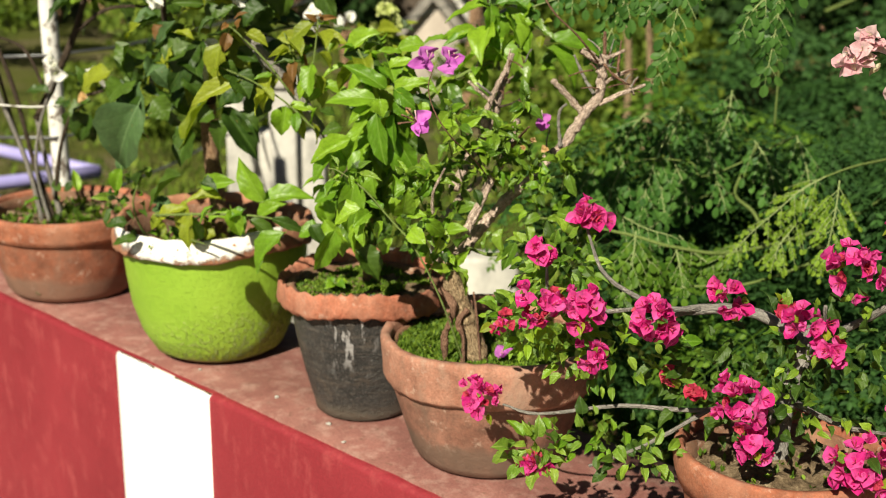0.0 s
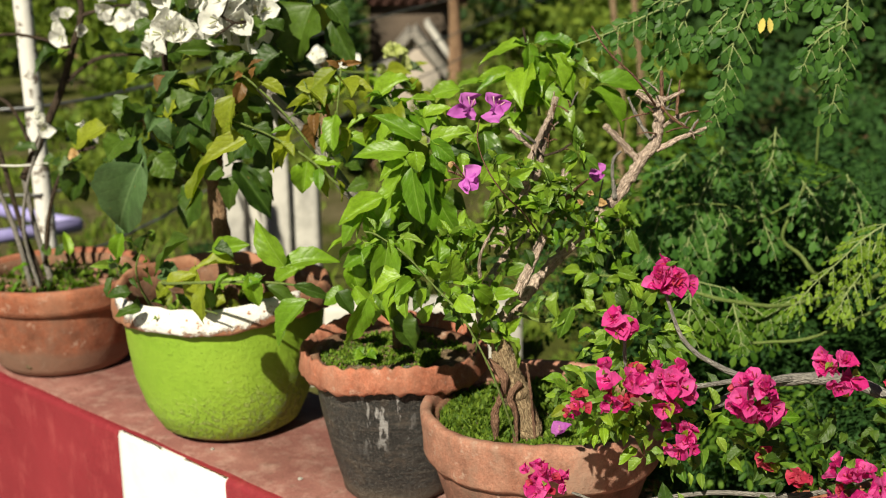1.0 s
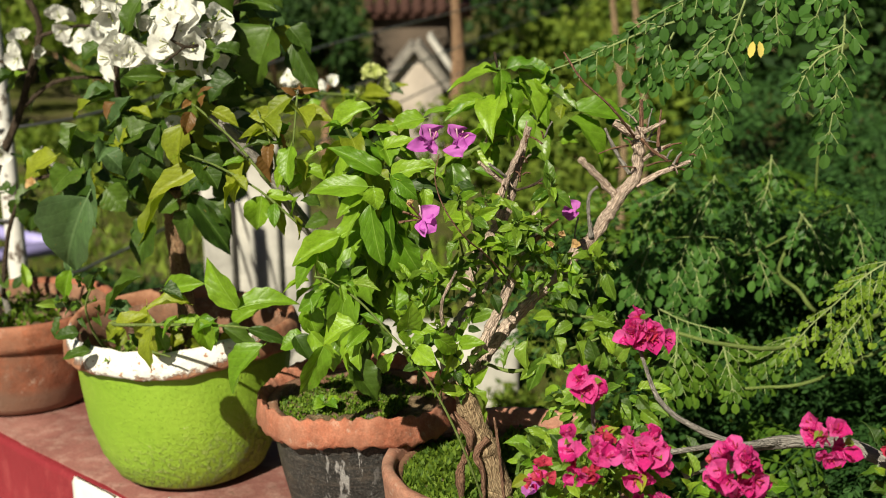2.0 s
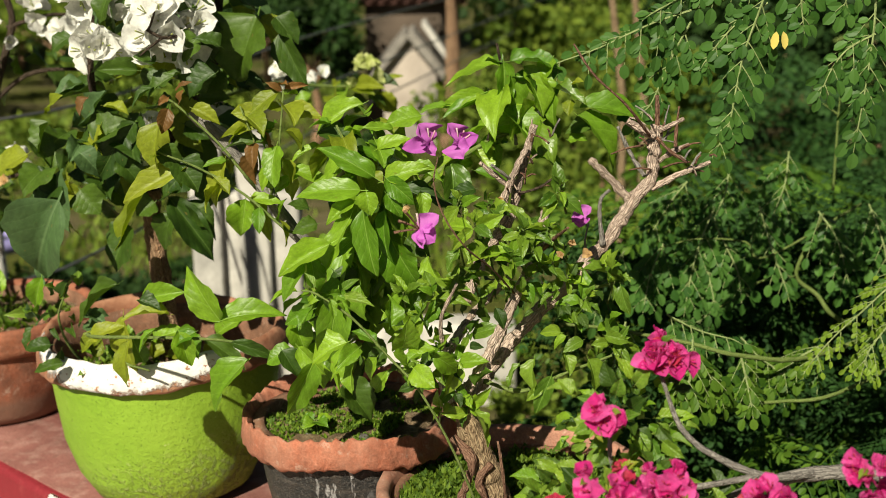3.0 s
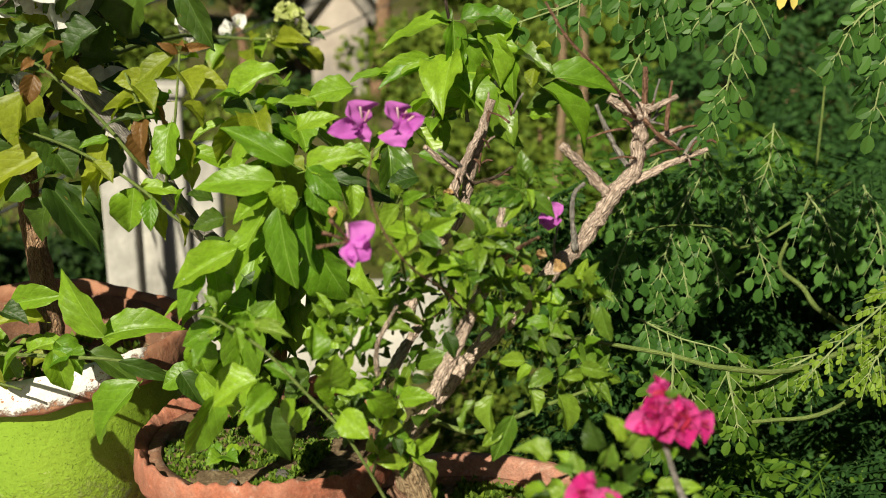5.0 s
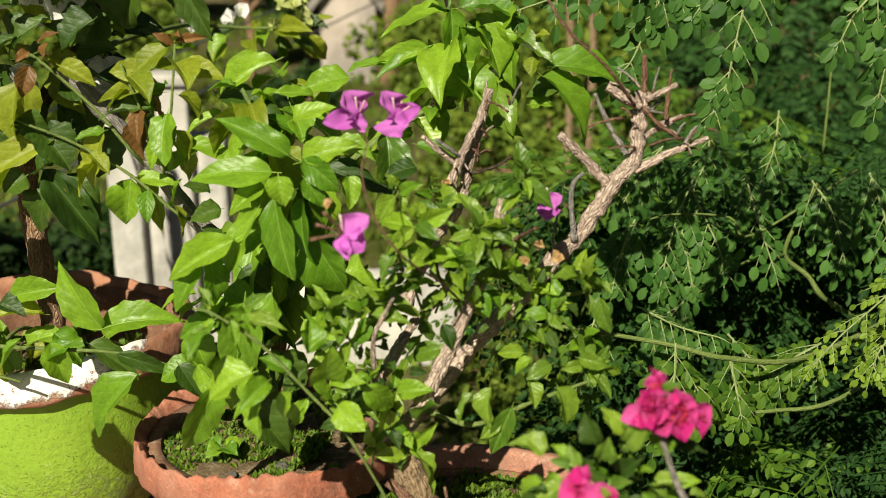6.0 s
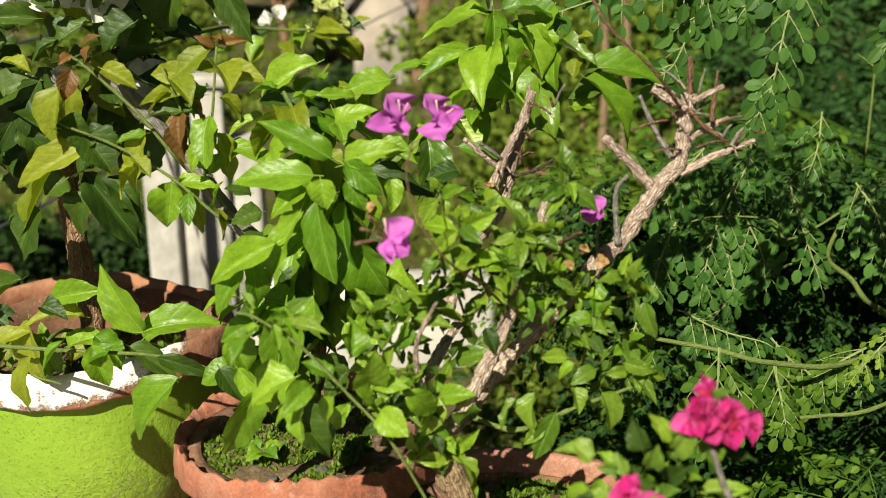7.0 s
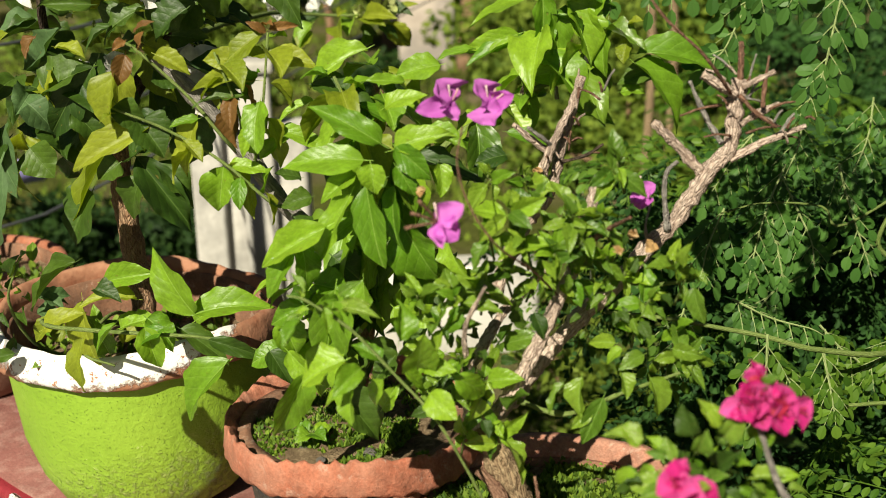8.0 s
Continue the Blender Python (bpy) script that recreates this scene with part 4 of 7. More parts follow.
leaf((-0.495, 2.150, 1.362), (-0.460, 2.138, 1.338), 0.043, "g")
leaf((-0.416, 2.150, 1.404), (-0.441, 2.138, 1.372), 0.026, "d")
leaf((-0.320, 2.150, 1.474), (-0.345, 2.138, 1.442), 0.043, "d")
leaf((-0.356, 2.150, 1.428), (-0.321, 2.138, 1.408), 0.026, "y")
leaf((-0.457, 2.150, 1.426), (-0.421, 2.138, 1.421), 0.021, "y")
leaf((-0.463, 2.150, 1.400), (-0.484, 2.138, 1.364), 0.029, "y")
leaf((-0.477, 2.150, 1.439), (-0.493, 2.138, 1.420), 0.021, "o")
leaf((-0.378, 2.150, 1.471), (-0.402, 2.138, 1.452), 0.034, "d")
leaf((-0.420, 2.150, 1.476), (-0.467, 2.138, 1.482), 0.029, "d")
leaf((-0.318, 2.150, 1.512), (-0.358, 2.138, 1.501), 0.043, "d")
leaf((-0.306, 2.150, 1.486), (-0.340, 2.138, 1.521), 0.034, "d")
leaf((-0.294, 2.150, 1.474), (-0.319, 2.138, 1.450), 0.038, "d")
leaf((-0.383, 2.150, 1.529), (-0.408, 2.138, 1.493), 0.034, "d")
leaf((-0.534, 2.150, 1.406), (-0.556, 2.138, 1.365), 0.031, "d")
leaf((-0.562, 2.150, 1.381), (-0.527, 2.138, 1.356), 0.031, "d")
leaf((-0.445, 2.150, 1.353), (-0.410, 2.138, 1.324), 0.034, "d")
leaf((-0.349, 2.150, 1.399), (-0.314, 2.138, 1.383), 0.022, "d")
leaf((-0.398, 2.150, 1.291), (-0.422, 2.138, 1.277), 0.033, "d")
leaf((-0.385, 2.150, 1.295), (-0.356, 2.138, 1.319), 0.034, "d")
leaf((-0.499, 2.150, 1.311), (-0.473, 2.138, 1.278), 0.038, "d")
leaf((-0.323, 2.150, 1.561), (-0.299, 2.138, 1.521), 0.052, "d")
leaf((-0.431, 2.060, 1.156), (-0.437, 2.048, 1.078), 0.031, "y")
leaf((-0.371, 2.060, 1.156), (-0.426, 2.048, 1.173), 0.025, "y")
leaf((-0.361, 2.060, 1.133), (-0.325, 2.048, 1.109), 0.033, "a")
leaf((-0.479, 2.060, 1.122), (-0.437, 2.048, 1.152), 0.023, "y")
leaf((-0.397, 2.080, 1.114), (-0.357, 2.068, 1.138), 0.028, "a")
leaf((-0.555, 2.120, 1.195), (-0.569, 2.108, 1.153), 0.022, "a")
leaf((-0.446, 2.100, 1.188), (-0.517, 2.088, 1.154), 0.018, "d")
leaf((-0.323, 2.050, 1.124), (-0.265, 2.038, 1.092), 0.024, "d")
leaf((-0.545, 2.100, 1.103), (-0.576, 2.088, 1.106), 0.020, "d")
leaf((-0.530, 2.100, 1.076), (-0.570, 2.088, 1.072), 0.015, "d")
leaf((-0.419, 2.100, 1.074), (-0.431, 2.088, 1.114), 0.025, "a")
leaf((-0.405, 2.060, 1.178), (-0.348, 2.048, 1.194), 0.025, "a")
leaf((-0.480, 2.100, 1.120), (-0.504, 2.088, 1.097), 0.018, "y")
leaf((-0.311, 2.080, 1.121), (-0.274, 2.068, 1.152), 0.025, "a")
leaf((-0.281, 1.940, 1.184), (-0.321, 1.925, 1.246), 0.036, "a", Vector((-0.5, -0.9, 0.5)))
leaf((-0.281, 1.940, 1.183), (-0.217, 1.925, 1.215), 0.030, "a", Vector((0.2, -0.5, 0.9)))
leaf((-0.334, 1.940, 1.171), (-0.320, 1.928, 1.128), 0.025, "a")
leaf((-0.248, 1.940, 1.132), (-0.310, 1.928, 1.081), 0.036, "a", Vector((-0.7, -0.6, 0.5)))
leaf((-0.194, 1.940, 1.144), (-0.225, 1.928, 1.140), 0.025, "a")
leaf((-0.269, 1.940, 1.155), (-0.215, 1.928, 1.144), 0.015, "d")
leaf((-0.362, 1.940, 1.176), (-0.386, 1.928, 1.151), 0.017, "a")
leaf((-0.380, 1.940, 1.213), (-0.353, 1.928, 1.205), 0.017, "d")
leaf((-0.398, 1.940, 1.160), (-0.413, 1.928, 1.104), 0.022, "y")
leaf((-0.313, 1.940, 1.170), (-0.345, 1.928, 1.157), 0.017, "a")
foliage((-0.398, 2.260, 1.403), (0.13, 0.10, 0.10), 55, 0.060, ("d", "d", "y", "g"), 0.4, 0.62)
foliage((-0.530, 2.240, 1.325), (0.09, 0.08, 0.09), 28, 0.060, ("d", "d", "g", "y"), 0.5, 0.62)
foliage((-0.366, 2.280, 1.561), (0.14, 0.10, 0.07), 40, 0.062, ("d", "d", "g", "y"), 0.4, 0.62)
foliage((-0.533, 2.140, 1.137), (0.06, 0.04, 0.06), 26, 0.032, ("d", "p", "g"), 0.0, 0.42)
foliage((-0.445, 2.180, 1.035), (0.12, 0.07, 0.03), 22, 0.036, ("a", "y", "p"), 0.0, 0.5)
leaf((-0.415, 2.090, 1.587), (-0.444, 2.078, 1.549), 0.034, "d")
leaf((-0.392, 2.080, 1.481), (-0.443, 2.068, 1.486), 0.020, "d")
leaf((-0.337, 2.080, 1.476), (-0.386, 2.068, 1.462), 0.026, "d")
leaf((-0.309, 2.080, 1.522), (-0.347, 2.068, 1.502), 0.034, "d")
leaf((-0.315, 2.100, 1.558), (-0.337, 2.088, 1.558), 0.026, "d")
leaf((-0.290, 2.070, 1.476), (-0.328, 2.058, 1.453), 0.036, "d")
leaf((-0.364, 2.070, 1.495), (-0.387, 2.058, 1.506), 0.016, "d")
leaf((-0.371, 2.080, 1.459), (-0.405, 2.068, 1.446), 0.020, "d")
leaf((-0.368, 2.100, 1.561), (-0.405, 2.088, 1.583), 0.034, "d")
leaf((-0.282, 2.070, 1.511), (-0.310, 2.058, 1.526), 0.018, "d")
leaf((-0.489, 2.140, 1.521), (-0.516, 2.128, 1.511), 0.028, "d")
# a long shoot that leans back over the lawn, with late flowers
limb("branch", [(-0.401, 2.260, 1.352), (-0.36, 2.46, 1.39), (-0.30, 2.70, 1.385), (-0.280, 2.850, 1.367), (-0.19, 2.90, 1.355), (-0.130, 2.87, 1.362)], 0.005, 0.002, "stem_green", PLANT, "", 8)
cluster((-0.280, 2.850, 1.387), 0.016, 4, 0.046, "white")
cluster((-0.234, 2.950, 1.363), 0.012, 3, 0.046, "white")
cluster((-0.128, 2.870, 1.380), 0.032, 11, 0.038, "lime")
foliage((-0.17, 2.87, 1.350), (0.09, 0.05, 0.03), 18, 0.05, ("y", "d", "a"), 0.3, 0.5)
for p, s, n in (((-0.358, 2.100, 1.538), 0.052, 22), ((-0.345, 2.14, 1.525), 0.03, 7), ((-0.450, 2.120, 1.510), 0.024, 6), ((-0.478, 2.140, 1.585), 0.03, 5), ((-0.396, 2.130, 1.570), 0.035, 9), ((-0.383, 2.220, 1.492), 0.03, 5), ((-0.429, 2.200, 1.374), 0.03, 5), ((-0.328, 2.300, 1.371), 0.03, 4)):
    cluster(p, s, int(n * 1.5), 0.050, "white", "cream", 0.14)

# ---- plant in the black pot: fresh green leaves, yellowing tips ----
PLANT = thing("bougainvillea", (-0.10, 2.0, POTS["black"]), "fresh green leafy bougainvillea in the black pot", "plant", "potted bougainvilleas")
limb("trunk", [(-0.085, 2.02, POTS["black"] - 0.01), (-0.120, 2.010, 1.039), (-0.110, 2.000, 1.133), (-0.102, 2.000, 1.178), (-0.089, 1.980, 1.229), (-0.081, 1.950, 1.299)], 0.0105, 0.0055, "bark_brown", PLANT, "thin brown stem", 9)
limb("branch", [(-0.106, 2.000, 1.151), (-0.124, 1.992, 1.215), (-0.181, 1.990, 1.275), (-0.203, 1.990, 1.305), (-0.223, 1.990, 1.338), (-0.246, 1.990, 1.368), (-0.279, 1.990, 1.408), (-0.309, 1.990, 1.440)], 0.0095, 0.0075, "bark_ash", PLANT, "ash grey branch cut at its end", 9, 0.1, 5, 0.2)
limb("stem", [(-0.234, 1.985, 1.343), (-0.246, 1.970, 1.364), (-0.276, 1.970, 1.404), (-0.320, 1.970, 1.448), (-0.335, 1.970, 1.459)], 0.0022, 0.0014, "stem_green", PLANT, "green shoot", 6)
limb("stem", [(-0.189, 1.985, 1.284), (-0.198, 1.950, 1.299), (-0.244, 1.950, 1.342), (-0.296, 1.950, 1.375), (-0.347, 1.950, 1.397)], 0.0021, 0.0013, "stem_green", PLANT, "green shoot", 6)
limb("stem", [(-0.217, 1.985, 1.327), (-0.204, 1.950, 1.370), (-0.199, 1.950, 1.398), (-0.190, 1.950, 1.468)], 0.0020, 0.0013, "stem_green", PLANT, "green shoot", 6)
limb("stem", [(-0.229, 1.985, 1.348), (-0.225, 1.960, 1.389), (-0.243, 1.950, 1.450)], 0.0018, 0.0012, "stem_green", PLANT, "green shoot", 6)
limb("stem", [(-0.081, 1.950, 1.294), (-0.016, 1.970, 1.354), (0.057, 2.000, 1.393), (0.094, 2.000, 1.409), (0.129, 2.000, 1.443)], 0.004, 0.002, "stem_green", PLANT, "green shoot", 6)
limb("stem", [(0.057, 2.000, 1.393), (0.078, 2.000, 1.454), (0.069, 2.000, 1.515)], 0.003, 0.0016, "bark_dark", PLANT, "", 6)
limb("stem", [(0.093, 2.000, 1.388), (0.090, 2.000, 1.405), (0.076, 2.000, 1.434), (0.065, 2.000, 1.454)], 0.0024, 0.0014, "bark_ash", PLANT, "", 6)
limb("stem", [(-0.088, 1.960, 1.284), (-0.098, 1.930, 1.335), (-0.108, 1.920, 1.387), (-0.127, 1.930, 1.428)], 0.0032, 0.0016, "stem_green", PLANT, "green shoot", 6)
limb("stem", [(-0.103, 2.000, 1.172), (-0.131, 1.920, 1.203), (-0.163, 1.870, 1.204)], 0.003, 0.0016, "stem_green", PLANT, "green shoot", 6)
leaf((-0.331, 1.960, 1.448), (-0.338, 1.948, 1.420), 0.017, "o")
leaf((-0.341, 1.960, 1.432), (-0.357, 1.948, 1.375), 0.034, "y")
leaf((-0.311, 1.960, 1.376), (-0.396, 1.948, 1.341), 0.022, "y")
leaf((-0.330, 1.960, 1.461), (-0.340, 1.948, 1.456), 0.008, "o")
leaf((-0.321, 1.960, 1.469), (-0.302, 1.948, 1.484), 0.008, "o")
leaf((-0.317, 1.960, 1.454), (-0.313, 1.948, 1.470), 0.012, "o")
leaf((-0.302, 1.960, 1.447), (-0.270, 1.948, 1.435), 0.020, "y")
leaf((-0.267, 1.960, 1.383), (-0.290, 1.948, 1.330), 0.024, "y")
leaf((-0.265, 1.960, 1.383), (-0.292, 1.948, 1.381), 0.011, "a")
leaf((-0.244, 1.960, 1.334), (-0.251, 1.948, 1.290), 0.031, "a")
leaf((-0.240, 1.960, 1.333), (-0.204, 1.948, 1.343), 0.015, "a")
leaf((-0.205, 1.960, 1.305), (-0.199, 1.948, 1.338), 0.013, "a")
leaf((-0.217, 1.960, 1.348), (-0.206, 1.948, 1.378), 0.020, "a")
leaf((-0.207, 1.960, 1.340), (-0.181, 1.948, 1.368), 0.016, "a")
leaf((-0.196, 1.960, 1.466), (-0.240, 1.948, 1.444), 0.021, "y")
leaf((-0.189, 1.960, 1.445), (-0.146, 1.948, 1.441), 0.020, "y")
leaf((-0.194, 1.960, 1.445), (-0.210, 1.948, 1.449), 0.011, "y")
leaf((-0.206, 1.960, 1.420), (-0.265, 1.948, 1.428), 0.019, "y")
leaf((-0.213, 1.960, 1.401), (-0.262, 1.948, 1.415), 0.015, "d")
leaf((-0.218, 1.960, 1.442), (-0.253, 1.948, 1.442), 0.020, "y")
leaf((-0.096, 1.960, 1.449), (-0.158, 1.948, 1.428), 0.025, "a")
leaf((-0.149, 1.960, 1.398), (-0.189, 1.948, 1.392), 0.012, "a")
leaf((-0.189, 1.960, 1.369), (-0.139, 1.948, 1.368), 0.017, "a")
leaf((-0.193, 1.960, 1.467), (-0.207, 1.948, 1.479), 0.008, "o")
leaf((-0.190, 1.960, 1.470), (-0.162, 1.948, 1.475), 0.007, "o")
leaf((-0.192, 1.960, 1.473), (-0.190, 1.948, 1.482), 0.008, "o")
leaf((-0.344, 1.960, 1.399), (-0.317, 1.948, 1.373), 0.022, "d")
leaf((-0.324, 1.960, 1.382), (-0.298, 1.948, 1.350), 0.034, "d")
leaf((-0.200, 1.960, 1.374), (-0.213, 1.948, 1.388), 0.014, "a")
leaf((-0.167, 1.960, 1.321), (-0.190, 1.948, 1.331), 0.016, "d")
leaf((-0.157, 1.960, 1.301), (-0.184, 1.948, 1.299), 0.019, "d")
leaf((-0.081, 1.860, 1.378), (-0.136, 1.848, 1.421), 0.024, "a")
leaf((-0.097, 1.860, 1.363), (-0.166, 1.848, 1.375), 0.029, "a")
leaf((-0.070, 1.840, 1.377), (-0.019, 1.828, 1.400), 0.024, "a")
leaf((-0.067, 1.830, 1.383), (-0.035, 1.818, 1.356), 0.021, "a")
leaf((-0.089, 1.820, 1.370), (-0.086, 1.808, 1.347), 0.022, "a")
leaf((-0.067, 1.830, 1.365), (-0.050, 1.818, 1.343), 0.017, "a")
leaf((-0.094, 1.830, 1.348), (-0.086, 1.818, 1.270), 0.025, "a")
leaf((-0.069, 1.840, 1.344), (-0.080, 1.828, 1.285), 0.026, "a")
leaf((-0.063, 1.850, 1.306), (-0.035, 1.838, 1.247), 0.038, "a")
leaf((-0.104, 1.860, 1.351), (-0.139, 1.848, 1.330), 0.018, "a")
leaf((-0.110, 1.850, 1.333), (-0.148, 1.838, 1.267), 0.024, "a")
leaf((-0.104, 1.880, 1.302), (-0.135, 1.868, 1.287), 0.019, "a")
leaf((-0.132, 1.840, 1.306), (-0.196, 1.828, 1.277), 0.029, "a")
leaf((-0.134, 1.860, 1.290), (-0.163, 1.848, 1.286), 0.018, "a")
leaf((-0.163, 1.840, 1.284), (-0.192, 1.828, 1.242), 0.022, "a")
leaf((-0.156, 1.840, 1.287), (-0.146, 1.828, 1.248), 0.025, "a")
leaf((-0.099, 1.820, 1.262), (-0.100, 1.808, 1.222), 0.022, "a")
leaf((-0.028, 1.850, 1.363), (-0.023, 1.838, 1.334), 0.017, "a")
leaf((-0.050, 1.900, 1.356), (0.020, 1.888, 1.330), 0.021, "d")
leaf((-0.047, 1.880, 1.382), (-0.001, 1.868, 1.377), 0.016, "a")
leaf((-0.025, 1.920, 1.439), (-0.068, 1.908, 1.436), 0.024, "a")
leaf((-0.059, 1.900, 1.427), (-0.096, 1.888, 1.433), 0.011, "a")
leaf((-0.078, 1.880, 1.407), (-0.051, 1.868, 1.431), 0.018, "a")
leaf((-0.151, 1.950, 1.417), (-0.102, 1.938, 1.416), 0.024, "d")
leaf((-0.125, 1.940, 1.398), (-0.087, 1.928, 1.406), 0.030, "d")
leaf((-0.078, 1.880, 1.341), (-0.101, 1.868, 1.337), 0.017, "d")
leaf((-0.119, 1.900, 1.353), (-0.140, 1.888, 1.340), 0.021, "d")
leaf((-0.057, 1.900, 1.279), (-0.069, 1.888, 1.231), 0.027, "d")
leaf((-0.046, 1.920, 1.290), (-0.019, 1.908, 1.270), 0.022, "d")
leaf((-0.022, 1.900, 1.272), (-0.009, 1.888, 1.230), 0.023, "a")
leaf((-0.157, 1.820, 1.169), (-0.186, 1.808, 1.105), 0.035, "a")
leaf((-0.177, 1.860, 1.175), (-0.146, 1.848, 1.141), 0.023, "a")
leaf((-0.127, 1.840, 1.245), (-0.144, 1.828, 1.158), 0.036, "a")
leaf((-0.120, 1.830, 1.185), (-0.134, 1.818, 1.134), 0.024, "a")
leaf((-0.127, 1.860, 1.125), (-0.086, 1.848, 1.087), 0.032, "d")
leaf((-0.076, 1.860, 1.166), (-0.098, 1.848, 1.148), 0.020, "d")
leaf((-0.158, 1.860, 1.221), (-0.190, 1.848, 1.212), 0.021, "a")
leaf((-0.137, 1.860, 1.219), (-0.121, 1.848, 1.178), 0.024, "a")
leaf((-0.054, 1.860, 1.141), (-0.011, 1.848, 1.127), 0.025, "a")
leaf((-0.085, 1.800, 1.141), (-0.073, 1.788, 1.169), 0.016, "a")
leaf((-0.150, 1.880, 1.236), (-0.117, 1.868, 1.234), 0.026, "a")
leaf((-0.184, 1.880, 1.202), (-0.169, 1.868, 1.166), 0.029, "a")
leaf((-0.100, 1.900, 1.168), (-0.078, 1.888, 1.142), 0.027, "d")
leaf((-0.129, 1.920, 1.179), (-0.157, 1.908, 1.154), 0.030, "d")
leaf((-0.044, 1.900, 1.185), (-0.067, 1.888, 1.154), 0.024, "d")
leaf((-0.076, 1.900, 1.203), (-0.049, 1.888, 1.178), 0.024, "a")
leaf((-0.032, 1.880, 1.210), (-0.054, 1.868, 1.192), 0.020, "a")
leaf((-0.172, 1.920, 1.292), (-0.151, 1.908, 1.273), 0.022, "d")
leaf((-0.136, 1.920, 1.251), (-0.109, 1.908, 1.231), 0.032, "d")
leaf((-0.204, 1.920, 1.150), (-0.182, 1.908, 1.118), 0.022, "d")
leaf((-0.027, 1.880, 1.162), (-0.055, 1.868, 1.156), 0.021, "a")
leaf((-0.102, 1.950, 1.185), (-0.131, 1.938, 1.166), 0.028, "d")
leaf((0.117, 2.000, 1.480), (0.129, 1.988, 1.441), 0.026, "a")
leaf((0.170, 1.980, 1.436), (0.248, 1.968, 1.445), 0.031, "a")
leaf((0.166, 1.970, 1.428), (0.230, 1.958, 1.386), 0.036, "a")
leaf((0.159, 1.980, 1.446), (0.153, 1.968, 1.430), 0.014, "y")
leaf((0.160, 1.980, 1.465), (0.171, 1.968, 1.472), 0.010, "y")
leaf((0.054, 2.000, 1.455), (0.002, 1.988, 1.441), 0.020, "a")
leaf((0.011, 2.000, 1.440), (-0.028, 1.988, 1.438), 0.010, "a")
leaf((0.077, 2.000, 1.492), (0.082, 1.988, 1.430), 0.025, "a")
leaf((0.139, 2.000, 1.456), (0.135, 1.988, 1.412), 0.021, "a")
leaf((0.064, 2.000, 1.411), (0.127, 1.988, 1.425), 0.025, "a")
leaf((0.111, 2.000, 1.376), (0.151, 1.988, 1.372), 0.017, "a")
leaf((0.084, 2.020, 1.390), (0.047, 2.008, 1.394), 0.018, "a")
leaf((0.076, 2.000, 1.489), (0.009, 1.990, 1.493), 0.030, "a", Vector((0.0, -0.35, 0.9)))
leaf((0.085, 2.000, 1.492), (0.146, 1.990, 1.501), 0.032, "a", Vector((0.0, -0.45, 0.9)))
leaf((0.063, 2.000, 1.451), (-0.001, 1.990, 1.432), 0.026, "a", Vector((-0.2, -0.4, 0.9)))
leaf((0.102, 2.000, 1.486), (0.133, 1.985, 1.428), 0.030, "a")
leaf((0.087, 2.000, 1.478), (0.102, 1.985, 1.420), 0.026, "a")
leaf((0.138, 2.000, 1.496), (0.120, 1.988, 1.476), 0.023, "a")
leaf((0.206, 2.020, 1.418), (0.158, 2.008, 1.410), 0.024, "d")
leaf((0.039, 1.950, 1.366), (0.077, 1.938, 1.361), 0.014, "a")
leaf((0.038, 1.950, 1.343), (0.005, 1.938, 1.341), 0.020, "d")
leaf((0.107, 2.030, 1.436), (0.124, 2.018, 1.391), 0.024, "a")
leaf((0.160, 2.020, 1.390), (0.181, 2.008, 1.397), 0.018, "a")
# leafy shoots of the crown


def green_shoot(pts, n, size, keys, droop, turn):
    shoot(pts, n, size, keys, droop * 1.35, 0.5, 0.1, turn)


green_shoot([(-0.092, 1.980, 1.240), (-0.086, 1.955, 1.300), (-0.084, 1.945, 1.362)], 26, 0.070, ("a", "a", "a", "t"), 0.85, 0.0)
green_shoot([(-0.086, 1.950, 1.350), (-0.084, 1.948, 1.400), (-0.090, 1.950, 1.445)], 13, 0.058, ("a", "a", "y"), 0.30, 0.7)
green_shoot([(-0.103, 2.000, 1.172), (-0.140, 1.940, 1.210), (-0.176, 1.920, 1.226)], 15, 0.056, ("a", "a", "t"), 0.60, 1.4)
green_shoot([(-0.110, 2.000, 1.125), (-0.138, 1.935, 1.158), (-0.150, 1.915, 1.182)], 11, 0.058, ("a", "t", "d"), 0.90, 2.0)
green_shoot([(-0.104, 2.000, 1.180), (-0.050, 1.955, 1.218), (-0.016, 1.940, 1.240)], 13, 0.055, ("a", "t"), 0.70, 0.4)
green_shoot([(-0.102, 2.000, 1.185), (-0.110, 1.960, 1.250), (-0.130, 1.935, 1.288)], 15, 0.062, ("a", "a", "t"), 0.80, 3.0)
green_shoot([(0.050, 2.000, 1.392), (0.074, 1.996, 1.440), (0.080, 1.992, 1.492)], 7, 0.060, ("a", "a", "t"), 0.35, 0.9)
green_shoot([(0.094, 2.000, 1.409), (0.122, 1.998, 1.438), (0.138, 1.992, 1.478)], 6, 0.066, ("a", "t"), 0.35, 2.6)
green_shoot([(-0.016, 1.970, 1.354), (0.020, 1.985, 1.376), (0.057, 2.000, 1.393)], 8, 0.055, ("a", "t"), 0.40, 0.2)
green_shoot([(-0.198, 1.950, 1.299), (-0.244, 1.950, 1.342), (-0.347, 1.950, 1.397)], 8, 0.038, ("y", "a", "y"), 0.45, 0.0)
green_shoot([(-0.204, 1.950, 1.370), (-0.199, 1.950, 1.398), (-0.190, 1.950, 1.468)], 9, 0.042, ("y", "y", "a"), 0.40, 1.1)
green_shoot([(-0.225, 1.960, 1.389), (-0.232, 1.955, 1.420), (-0.243, 1.950, 1.450)], 6, 0.040, ("y", "y", "o"), 0.40, 2.2)
